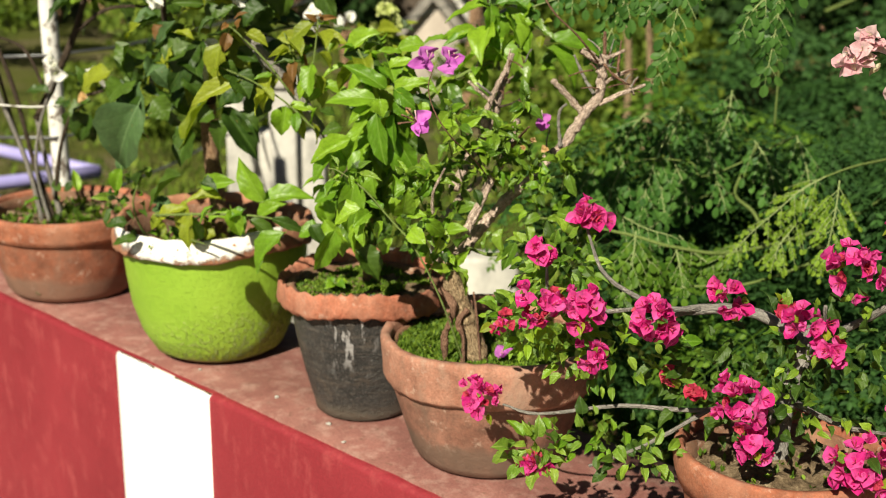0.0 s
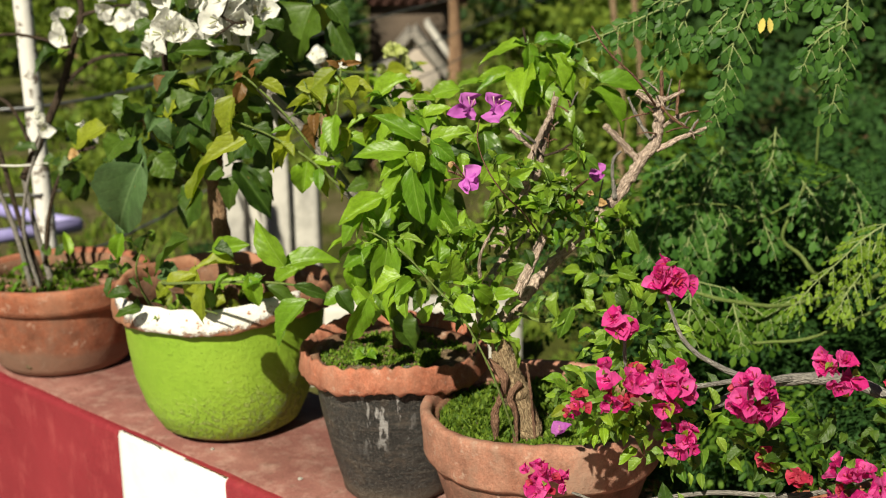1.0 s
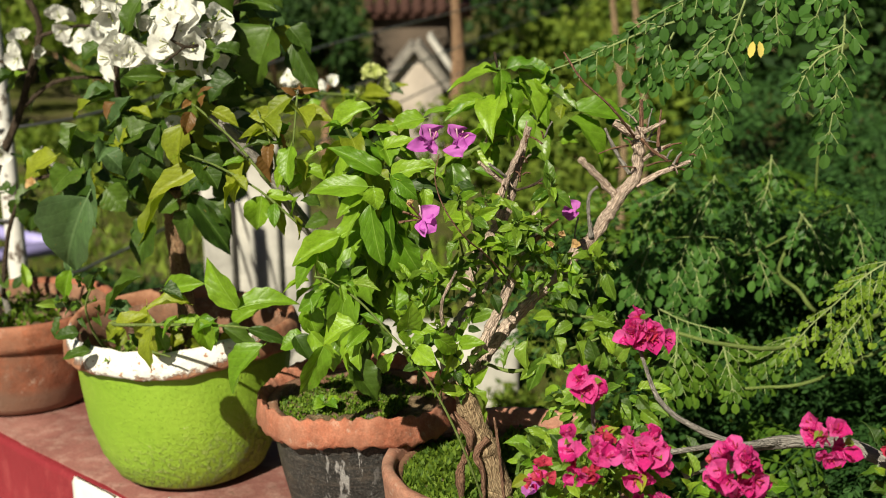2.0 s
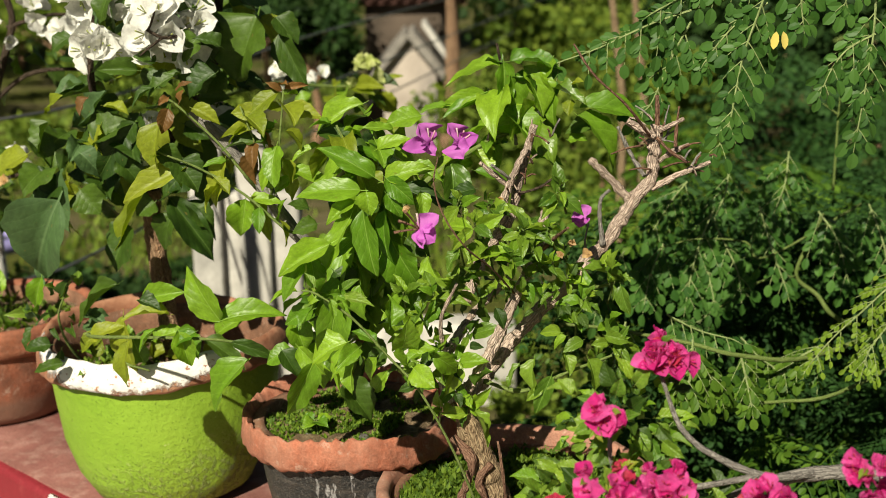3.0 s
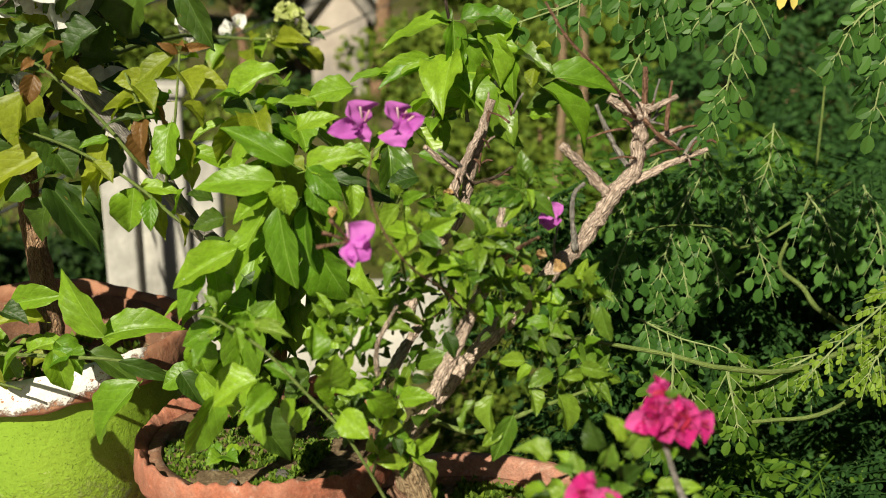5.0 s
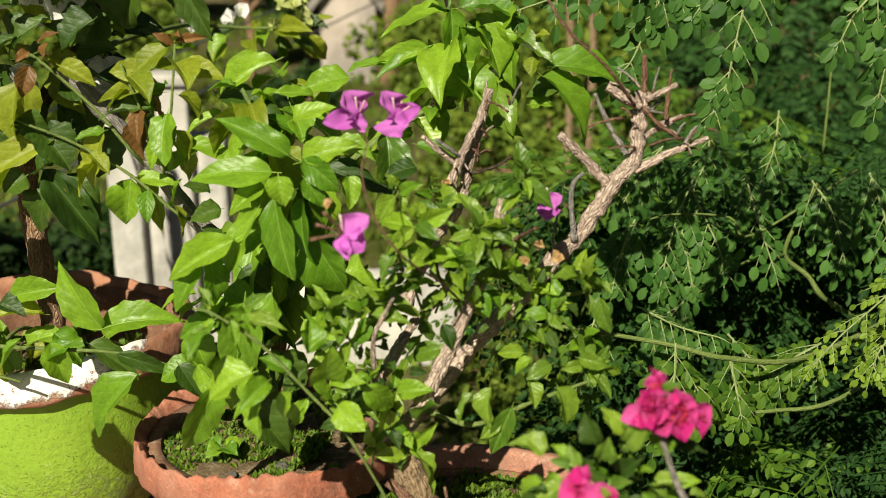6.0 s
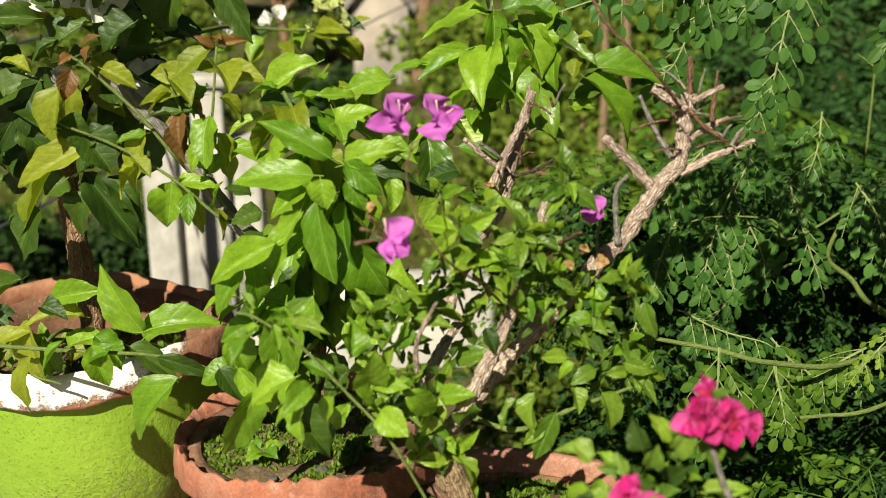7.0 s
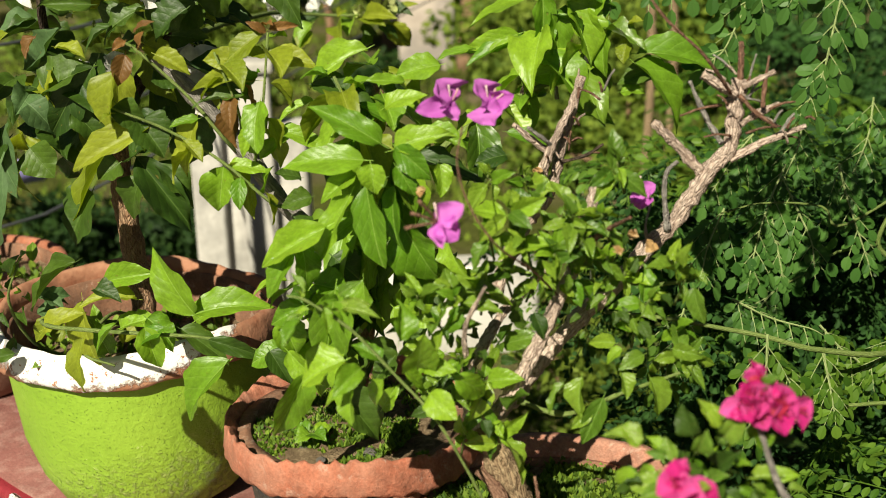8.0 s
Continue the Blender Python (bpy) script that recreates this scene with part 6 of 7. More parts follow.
# ---- clover in the black pot ----
PLANT = thing("clover", (-0.165, 1.935, POTS["black"]), "small round-leaved clover on the pot's earth", "plant")
for i in range(5):
    a = i * 1.256 + 0.3
    q0 = Vector((-0.168, 1.942, POTS["black"] + 0.026))
    limb("stalk", [(-0.165, 1.935, POTS["black"]), q0, q0 + Vector((math.cos(a), math.sin(a), 0.1)) * 0.004], 0.0009, 0.0007, "stem_green", PLANT, "", 5)
    leaf(q0 + Vector((math.cos(a), math.sin(a), 0.1)) * 0.003, q0 + Vector((math.cos(a), math.sin(a), 0.25)) * 0.021, 0.018, "a", Vector((0, -0.5, 1)))

# ---- plant in the left pot: thin bare stems ----
PLANT = thing("bougainvillea", (-0.85, 2.62, POTS["left"]), "thin sparse bougainvillea with bare stems and white flowers", "plant", "potted bougainvilleas")


def bare_stem(pts, r0, r1, mat):
    limb("stem", pts, r0, r1, mat, PLANT, "", 7, 0.14, 5, 0.2)


bare_stem([(-0.86, 2.60, 0.96), (-0.885, 2.60, 1.10), (-0.94, 2.60, 1.28), (-0.97, 2.60, 1.48), (-0.98, 2.6, 1.62)], 0.0055, 0.0040, "bark_ash")
bare_stem([(-0.83, 2.60, 0.96), (-0.87, 2.60, 1.10), (-0.90, 2.60, 1.26), (-0.95, 2.60, 1.42), (-0.99, 2.6, 1.56)], 0.0055, 0.0036, "bark_dark")
bare_stem([(-0.85, 2.62, 0.96), (-0.90, 2.62, 1.12), (-0.93, 2.62, 1.26), (-0.95, 2.62, 1.36)], 0.0045, 0.003, "bark_dark")
bare_stem([(-0.84, 2.59, 0.96), (-0.86, 2.585, 1.08), (-0.845, 2.58, 1.18), (-0.80, 2.58, 1.30)], 0.0040, 0.0026, "bark_ash")
bare_stem([(-0.82, 2.61, 0.96), (-0.845, 2.61, 1.09), (-0.86, 2.61, 1.2)], 0.0060, 0.0045, "bark_ash")
bare_stem([(-0.83, 2.60, 1.02), (-0.80, 2.58, 1.15), (-0.75, 2.56, 1.24), (-0.70, 2.56, 1.26)], 0.0045, 0.0030, "bark_dark")
bare_stem([(-0.86, 2.61, 1.19), (-0.82, 2.62, 1.27), (-0.77, 2.62, 1.37), (-0.745, 2.62, 1.44), (-0.72, 2.62, 1.52), (-0.75, 2.62, 1.60)], 0.0085, 0.005, "bark_dark")
bare_stem([(-0.77, 2.62, 1.37), (-0.70, 2.60, 1.42), (-0.63, 2.60, 1.43), (-0.56, 2.6, 1.42)], 0.0045, 0.0025, "bark_dark")
bare_stem([(-0.745, 2.62, 1.44), (-0.80, 2.62, 1.46), (-0.87, 2.62, 1.47), (-0.94, 2.62, 1.45)], 0.004, 0.0022, "bark_dark")
bare_stem([(-0.84, 2.61, 1.26), (-0.88, 2.62, 1.34), (-0.96, 2.62, 1.37)], 0.004, 0.0022, "bark_dark")
bare_stem([(-0.73, 2.62, 1.50), (-0.66, 2.61, 1.52), (-0.60, 2.61, 1.52)], 0.004, 0.0022, "bark_dark")
foliage((-0.70, 2.57, 1.24), (0.13, 0.05, 0.06), 24, 0.052, ("d", "d", "d", "y"), 0.3, 0.62)
foliage((-0.70, 2.60, 1.45), (0.2, 0.06, 0.12), 11, 0.05, ("d", "d", "t"), 0.2, 0.6)
foliage((-0.80, 2.55, 1.02), (0.10, 0.04, 0.04), 10, 0.04, ("d", "a"), 0.4, 0.4)
for p, s, n in (((-0.67, 2.58, 1.53), 0.03, 5), ((-0.62, 2.58, 1.50), 0.025, 5), ((-0.74, 2.58, 1.49), 0.03, 4), ((-0.79, 2.58, 1.31), 0.02, 3), ((-0.72, 2.57, 1.28), 0.012, 2), ((-0.58, 2.58, 1.56), 0.03, 5), ((-0.55, 2.5, 1.47), 0.03, 4)):
    cluster(p, s, int(n * 1.5), 0.040, "white")
flower((-0.735, 2.55, 1.245), 0.03, "dry")
bm = tube(bmesh.new(), [(-0.93, 2.585, 1.225), (-0.86, 2.58, 1.222), (-0.80, 2.585, 1.225)], 0.002, 0.002, 5, 0.05, 3)
part("tie_string", bm, M["post"], PLANT, "pale string tying the stems")

# ---- moringa trees behind the wall ----
def leaflet(bm, base, d, nrm, length, width):
    x = d.cross(nrm)
    if x.length < 0.05:
        x = d.cross(Vector((0.3, 0.5, 0.8)))
    x.normalize()
    n = x.cross(d)
    pts = []
    for t, w in ((0.0, 0.0), (0.2, 0.36), (0.5, 0.5), (0.8, 0.38), (1.0, 0.0)):
        pts.append((base + d * (t * length) - n * (0.12 * t * t * length), w * width))
    mids = [bm.verts.new(p) for p, w in pts]
    for s in (-1, 1):
        edge = [bm.verts.new(p + x * (s * w) + n * (0.25 * w)) for p, w in pts[1:-1]]
        ring = [mids[0]] + edge + [mids[-1]] + mids[-2:0:-1]
        bm.faces.new(ring if s > 0 else list(reversed(ring)))


def frond_mesh(name, mat, seed, length, pairs, lf, wide=0.42):
    """A moringa leaf: an arching stalk along y with pairs of side stalks, each with paired round leaflets."""
    r = random.Random(seed)
    bm = bmesh.new()
    spine = [Vector((0.03 * math.sin(3 * t + seed), t * length, -0.32 * t * t * length)) for t in (0, 0.2, 0.4, 0.6, 0.8, 1.0)]
    tube(bm, spine, 0.0055, 0.003, 5, 0.0, 2)
    path = smooth_path(spine, 6)

    def pinna(base, d, ln):
        e = base + d * ln + Vector((0, 0, -0.30 * ln * r.uniform(0.4, 1.4)))
        tube(bm, [base, base.lerp(e, 0.5) + Vector((0, 0, 0.04 * ln)), e], 0.004, 0.002, 4, 0.0, 2)
        k = max(3, int(ln / (lf * 0.52)))
        for i in range(1, k + 1):
            p = base.lerp(e, i / k)
            ax = (e - base).normalized()
            side = ax.cross(Vector((0, 0, 1)))
            side = side.normalized() if side.length > 0.1 else Vector((1, 0, 0))
            for s in (-1, 1):
                if r.random() < 0.08:
                    continue
                dd = (side * s * r.uniform(0.7, 1.1) + ax * r.uniform(0.25, 0.8) + Vector((0, 0, r.uniform(-0.5, 0.05)))).normalized()
                leaflet(bm, p + dd * 0.008, dd, Vector((r.uniform(-.8, .8), r.uniform(-.8, .8), 1)).normalized(), lf * r.uniform(0.75, 1.2), lf * r.uniform(0.48, 0.60))
        leaflet(bm, e, (e - base).normalized(), Vector((0, 0, 1)), lf * 1.1, lf * 0.65)

    for i in range(pairs):
        t = 0.22 + 0.72 * i / (pairs - 1)
        base = path[min(len(path) - 1, int(t * (len(path) - 1)))]
        ln = length * wide * (1.0 - 0.66 * i / pairs) * r.uniform(0.85, 1.15)
        for s in (-1, 1):
            pinna(base, Vector((s, r.uniform(0.35, 0.75), r.uniform(-0.25, 0.1))).normalized(), ln)
    pinna(path[-1], Vector((0, 1, -0.5)).normalized(), length * 0.2)
    return mesh_of(name, bm, mat, False)


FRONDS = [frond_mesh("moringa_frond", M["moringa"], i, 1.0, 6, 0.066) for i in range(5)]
FRONDS_LIGHT = [frond_mesh("moringa_lit_frond", M["moringa_light"], 20 + i, 1.0, 6, 0.082) for i in range(3)]


def spray(pts, pairs, reach, size, mat, parent, hang=0.5, seed=0, face=(0.0, -0.8, 0.6), label=""):
    """A hanging moringa leaf along the points: pairs of side stalks, each with paired round leaflets and one at its end."""
    r = random.Random(seed)
    bm = bmesh.new()
    stems = []
    path = smooth_path(pts, 8)
    turn = Vector(face).normalized()

    def stalk(line, r0, r1, n):
        first = len(bm.faces)
        tube(bm, line, r0, r1, 5, 0.0, n)
        stems.append((first, len(bm.faces)))

    def blade(p, d, ln):
        n = (turn + Vector((r.uniform(-.7, .7), r.uniform(-.5, .5), r.uniform(-.5, .5)))).normalized()
        leaflet(bm, p, d.normalized(), n, ln, ln * r.uniform(0.58, 0.72))

    def pinna(base, d, ln):
        e = base + d * ln + Vector((0, 0, -0.25 * ln))
        mid = base.lerp(e, 0.5) + Vector((0, 0, 0.05 * ln))
        stalk([base, mid, e], 0.0008, 0.0005, 3)
        ax = (e - base).normalized()
        out = ax.cross(turn)
        out = out.normalized() if out.length > 0.1 else Vector((1, 0, 0))
        n = max(1, round(ln / (size * 0.66)))
        line = smooth_path([base, mid, e], 6)
        for i in range(n):
            p = line[min(len(line) - 1, int((0.30 + 0.62 * i / n) * (len(line) - 1)))]
            for s in (-1, 1):
                if r.random() > 0.05:
                    blade(p, out * s * r.uniform(0.7, 1.1) + ax * r.uniform(0.4, 0.9) + Vector((0, 0, -0.35)), size * r.uniform(0.72, 1.05))
        blade(e, ax + Vector((0, 0, -0.2)), size * r.uniform(1.0, 1.25))

    stalk(pts, 0.0016, 0.0009, 8)
    for i in range(pairs):
        t = 0.10 + 0.84 * i / max(1, pairs - 1)
        j = max(1, min(len(path) - 2, int(t * (len(path) - 1))))
        along = (path[j + 1] - path[j - 1]).normalized()
        out = along.cross(turn).normalized()
        for s in (-1, 1):
            d = out * s * r.uniform(0.7, 1.1) + along * r.uniform(0.4, 0.8) + Vector((0, r.uniform(-.35, .35), -hang))
            pinna(path[j] + Vector((0, 0, r.uniform(-.003, .003))), d.normalized(), reach * (1.0 - 0.62 * t) * r.uniform(0.8, 1.2))
    pinna(path[-1], (path[-1] - path[-3]).normalized(), reach * 0.35)
    bm.faces.ensure_lookup_table()
    for a, b in stems:
        for f in bm.faces[a:b]:
            f.material_index = 1
    return part("frond", bm, [M[mat], M["stem_pale"]], parent, label, None, False)


def frond(at, d, size, meshes, parent, roll=0.0, facing=None):
    """A frond from its foot along d; its upper side turns to the light."""
    y = Vector(d).normalized()
    z = facing or Vector((rng.uniform(-0.6, 0.5), rng.uniform(-1.0, 0.1), rng.uniform(0.2, 1.0))).normalized()
    z = z - y * y.dot(z)
    z = z.normalized() if z.length > 0.15 else Vector((0.3, 0, 1))
    x = y.cross(z).normalized()
    z = x.cross(y)
    m = Matrix((x, y, z)).transposed().to_4x4() @ Matrix.Rotation(roll, 4, 'Y') @ Matrix.Scale(size, 4)
    m.translation = Vector(at)
    return piece("frond", rng.choice(meshes), m, parent)


def moringa(at, trunk, limbs, fronds, label):
    """trunk and limbs: point lists; fronds: boxes (centre, half sizes, count, size, share in the sunlit tone)."""
    ob = thing("moringa_tree", at, label, "tree", "moringa trees")
    limb("trunk", trunk, 0.035, 0.018, "bark_ash", ob, "smooth grey trunk", 10, 0.06)
    for pts, r in limbs:
        limb("limb", pts, r, r * 0.45, "stem_green", ob, "thin green limb", 7, 0.08)
    for c, h, n, size, lit_share in fronds:
        for _ in range(n):
            p = Vector((c[0] + rng.uniform(-1, 1) * h[0], c[1] + rng.uniform(-1, 1) * h[1], c[2] + rng.uniform(-1, 1) * h[2]))
            d = Vector((rng.uniform(-1, 0.6), rng.uniform(-1.0, 0.35), rng.uniform(-0.40, 0.25)))
            frond(p, d, size * rng.uniform(0.8, 1.2), FRONDS_LIGHT if rng.random() < lit_share else FRONDS, ob, rng.uniform(-0.4, 0.4), Vector((rng.uniform(-0.5, 0.5), rng.uniform(-0.6, 0.3), 1.0)))
    return ob


tree = moringa((1.35, 3.0, 0.0), [(1.35, 3.0, 0.0), (1.33, 2.98, 0.6), (1.25, 2.9, 1.2), (1.2, 2.85, 1.9), (1.2, 2.8, 2.4)],
               [([(1.25, 2.9, 1.05), (1.0, 2.6, 1.07), (0.75, 2.3, 1.06), (0.52, 2.10, 1.062), (0.403, 2.05, 1.083), (0.337, 2.05, 1.101), (0.274, 2.05, 1.115), (0.216, 2.05, 1.127), (0.155, 2.05, 1.134)], 0.0046),
                ([(1.2, 2.85, 1.75), (0.98, 2.6, 1.76), (0.72, 2.28, 1.72), (0.52, 2.05, 1.63), (0.454, 2.020, 1.600), (0.392, 2.020, 1.584), (0.347, 2.020, 1.560), (0.312, 2.020, 1.551)], 0.0052),
                ([(1.3, 2.95, 0.8), (1.0, 2.7, 0.93), (0.75, 2.45, 0.97), (0.638, 2.36, 1.034), (0.607, 2.36, 1.071), (0.571, 2.36, 1.104), (0.585, 2.36, 1.152), (0.609, 2.36, 1.206)], 0.0055),
                ([(0.571, 2.36, 1.104), (0.501, 2.32, 1.107), (0.455, 2.30, 1.086), (0.417, 2.30, 1.064)], 0.0024),
                ([(0.70, 2.45, 1.20), (0.504, 2.30, 1.153), (0.470, 2.30, 1.178), (0.394, 2.30, 1.184), (0.338, 2.30, 1.171)], 0.0022),
                ([(0.75, 2.25, 1.02), (0.55, 2.08, 1.013), (0.462, 2.05, 1.015), (0.429, 2.05, 1.014), (0.392, 2.05, 1.012)], 0.0034),
                ([(0.90, 2.30, 1.20), (0.72, 2.10, 1.22), (0.639, 2.03, 1.214)], 0.0034),
                ([(0.690, 2.56, 1.20), (0.687, 2.55, 1.275), (0.687, 2.55, 1.323), (0.688, 2.55, 1.364)], 0.0026),
                ([(0.688, 2.55, 1.333), (0.672, 2.55, 1.345), (0.659, 2.55, 1.354)], 0.0018)],
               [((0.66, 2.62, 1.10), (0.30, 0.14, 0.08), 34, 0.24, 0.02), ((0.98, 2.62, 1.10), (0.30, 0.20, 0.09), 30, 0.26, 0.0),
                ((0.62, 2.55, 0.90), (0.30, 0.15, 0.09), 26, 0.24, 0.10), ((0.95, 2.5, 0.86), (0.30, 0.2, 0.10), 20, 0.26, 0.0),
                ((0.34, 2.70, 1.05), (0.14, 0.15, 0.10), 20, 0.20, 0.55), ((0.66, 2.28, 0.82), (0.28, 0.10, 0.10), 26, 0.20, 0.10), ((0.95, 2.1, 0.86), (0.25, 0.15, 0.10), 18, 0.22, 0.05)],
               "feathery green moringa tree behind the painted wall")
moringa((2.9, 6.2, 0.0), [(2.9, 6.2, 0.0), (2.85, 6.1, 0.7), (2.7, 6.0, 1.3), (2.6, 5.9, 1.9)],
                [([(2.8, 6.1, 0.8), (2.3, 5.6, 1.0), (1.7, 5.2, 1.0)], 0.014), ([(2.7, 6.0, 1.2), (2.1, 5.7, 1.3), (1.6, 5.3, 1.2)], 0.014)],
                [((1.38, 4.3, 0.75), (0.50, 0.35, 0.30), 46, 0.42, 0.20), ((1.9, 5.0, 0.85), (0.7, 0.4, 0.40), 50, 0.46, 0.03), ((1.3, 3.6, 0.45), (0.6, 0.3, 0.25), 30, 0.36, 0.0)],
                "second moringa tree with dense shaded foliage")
# leaves that hang from the upper limb
def hanging(pts, pairs, reach, size, hang, seed):
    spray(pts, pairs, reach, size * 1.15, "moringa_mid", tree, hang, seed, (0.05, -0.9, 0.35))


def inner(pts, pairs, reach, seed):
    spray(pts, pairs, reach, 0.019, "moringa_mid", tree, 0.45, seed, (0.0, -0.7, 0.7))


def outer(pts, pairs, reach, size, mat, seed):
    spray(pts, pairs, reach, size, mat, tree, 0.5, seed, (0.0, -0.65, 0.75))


hanging([(0.308, 2.000, 1.551), (0.266, 2.000, 1.538), (0.228, 2.000, 1.522), (0.190, 2.000, 1.505), (0.132, 2.000, 1.486)], 7, 0.04, 0.0145, 0.6, 200)
hanging([(0.394, 2.000, 1.602), (0.349, 2.000, 1.591), (0.307, 2.000, 1.573), (0.258, 2.000, 1.547)], 6, 0.034, 0.0155, 0.9, 201)
hanging([(0.308, 2.000, 1.537), (0.290, 2.000, 1.503), (0.275, 2.000, 1.468), (0.261, 2.000, 1.436), (0.249, 2.000, 1.425)], 6, 0.034, 0.0175, 0.35, 202)
hanging([(0.397, 1.980, 1.582), (0.382, 1.980, 1.537), (0.370, 1.980, 1.499), (0.362, 1.980, 1.454), (0.355, 1.980, 1.411), (0.338, 1.980, 1.375)], 8, 0.04, 0.0165, 0.35, 203)
hanging([(0.399, 1.990, 1.559), (0.363, 1.990, 1.535), (0.340, 1.990, 1.510), (0.323, 1.990, 1.486)], 5, 0.022, 0.0155, 0.5, 204)
hanging([(0.434, 1.990, 1.597), (0.439, 1.990, 1.573), (0.441, 1.990, 1.551), (0.444, 1.990, 1.534)], 3, 0.03, 0.0155, 0.3, 205)
hanging([(0.526, 1.980, 1.609), (0.528, 1.980, 1.535), (0.525, 1.980, 1.482), (0.521, 1.980, 1.440), (0.515, 1.980, 1.391)], 7, 0.04, 0.0165, 0.35, 206)
hanging([(0.530, 1.980, 1.520), (0.500, 1.980, 1.504), (0.482, 1.980, 1.483), (0.469, 1.980, 1.454)], 5, 0.026, 0.015, 0.5, 207)
hanging([(0.517, 1.980, 1.617), (0.500, 1.980, 1.584), (0.490, 1.980, 1.556)], 3, 0.03, 0.0155, 0.4, 208)
# leaves in the middle of the crown
inner([(0.430, 2.340, 1.225), (0.405, 2.320, 1.175), (0.391, 2.310, 1.128), (0.382, 2.300, 1.087)], 6, 0.062, 240)
inner([(0.410, 2.330, 1.177), (0.418, 2.315, 1.126), (0.426, 2.300, 1.081)], 5, 0.044, 241)
inner([(0.431, 2.330, 1.196), (0.449, 2.320, 1.159), (0.463, 2.310, 1.127), (0.466, 2.300, 1.100)], 5, 0.048, 242)
inner([(0.500, 2.340, 1.225), (0.512, 2.320, 1.175), (0.536, 2.300, 1.104)], 6, 0.056, 243)
inner([(0.390, 2.360, 1.262), (0.365, 2.350, 1.235), (0.335, 2.340, 1.190)], 5, 0.055, 244)
inner([(0.345, 2.310, 1.175), (0.325, 2.300, 1.130), (0.315, 2.290, 1.090)], 5, 0.05, 245)
inner([(0.600, 2.360, 1.210), (0.625, 2.340, 1.170), (0.640, 2.320, 1.110)], 5, 0.06, 246)
inner([(0.460, 2.380, 1.270), (0.450, 2.360, 1.240), (0.430, 2.350, 1.200)], 4, 0.05, 247)
inner([(0.560, 2.400, 1.300), (0.550, 2.380, 1.250), (0.530, 2.370, 1.200)], 5, 0.06, 248)
inner([(0.680, 2.360, 1.220), (0.700, 2.340, 1.160), (0.710, 2.330, 1.100)], 5, 0.06, 249)
inner([(0.417, 2.300, 1.064), (0.395, 2.280, 1.050), (0.370, 2.260, 1.020)], 4, 0.045, 250)
inner([(0.300, 2.400, 1.140), (0.270, 2.380, 1.100), (0.250, 2.360, 1.050)], 5, 0.05, 251)
# young leaves, nearest to the wall
outer([(0.639, 2.030, 1.214), (0.600, 2.030, 1.190), (0.561, 2.030, 1.152), (0.522, 2.030, 1.114), (0.495, 2.030, 1.080)], 8, 0.050, 0.0095, "moringa_young", 280)
outer([(0.629, 2.040, 1.200), (0.603, 2.040, 1.135), (0.576, 2.040, 1.092), (0.569, 2.040, 1.066)], 9, 0.055, 0.0095, "moringa_young", 281)
outer([(0.660, 2.020, 1.210), (0.655, 2.010, 1.160), (0.645, 2.000, 1.100), (0.640, 2.000, 1.070)], 9, 0.055, 0.0095, "moringa_young", 282)
outer([(0.421, 2.120, 1.085), (0.448, 2.120, 1.055), (0.471, 2.115, 1.037), (0.481, 2.110, 1.004)], 5, 0.05, 0.018, "moringa_light", 283)
outer([(0.530, 2.100, 1.078), (0.495, 2.100, 1.057), (0.478, 2.100, 1.034)], 5, 0.052, 0.015, "moringa_light", 284)
outer([(0.325, 2.000, 1.125), (0.320, 1.980, 1.091), (0.313, 1.980, 1.057), (0.303, 1.975, 1.019)], 5, 0.046, 0.018, "moringa_light", 285)
outer([(0.327, 2.010, 1.100), (0.351, 2.000, 1.071), (0.364, 2.000, 1.045)], 5, 0.046, 0.016, "moringa_light", 286)
outer([(0.310, 2.100, 1.128), (0.355, 2.100, 1.104), (0.400, 2.095, 1.092)], 6, 0.05, 0.015, "moringa_mid", 287)
outer([(0.250, 2.080, 1.125), (0.235, 2.060, 1.090), (0.225, 2.050, 1.050)], 5, 0.045, 0.016, "moringa_light", 288)
outer([(0.403, 2.050, 1.083), (0.410, 2.040, 1.050), (0.415, 2.030, 1.020)], 4, 0.045, 0.016, "moringa_light", 289)
bm = bmesh.new()
for s in (-1, 1):
    leaflet(bm, Vector((0.004 * s, 0, 0)), Vector((0.18 * s, -0.1, -1)).normalized(), Vector((0.3 * s, -1, 0)).normalized(), 0.022, 0.010)
part("yellow_leaflet", bm, M["yellowleaf"], tree, "withered yellow leaflet", Matrix.Translation((0.410, 1.970, 1.526)))

# ---- the garden beyond ----
fence = thing("wire_fence", (-1.04, 3.3, 0.0), "wire fence on white painted posts", "fence")
FD = Vector((0.245, 0.97, 0.0))
p = Vector((-1.04, 3.3, 0.0))
part("post", tube(bmesh.new(), [p, p + Vector((0.004, 0, 0.9)), p + Vector((-0.004, 0, 1.75))], 0.024, 0.022, 12, 0.04, 8), M["post"], fence, "white post with peeling paint")
p = Vector((-1.04, 3.3, 0.0)) - WALL_U * 2.6 + Vector((0.0, 0.3, 0.0))
part("post", tube(bmesh.new(), [p, p + Vector((0.004, 0, 0.9)), p + Vector((-0.004, 0, 1.75))], 0.024, 0.022, 12, 0.04, 8), M["post"], fence, "white post with peeling paint")
for z in (1.24, 1.02, 0.85):
    a = Vector((-1.04, 3.27, z))
    part("wire", tube(bmesh.new(), [Vector((p.x, p.y - 0.02, z - 0.1)), a - WALL_U * 1.3 + Vector((0, 0.15, -0.1)), a, a + FD * 1.3 - Vector((0, 0, 0.02)), a + FD * 2.6, a + FD * 5.2, a + FD * 10.4], 0.0045, 0.0045, 6, 0.0, 4), M["wire"], fence)

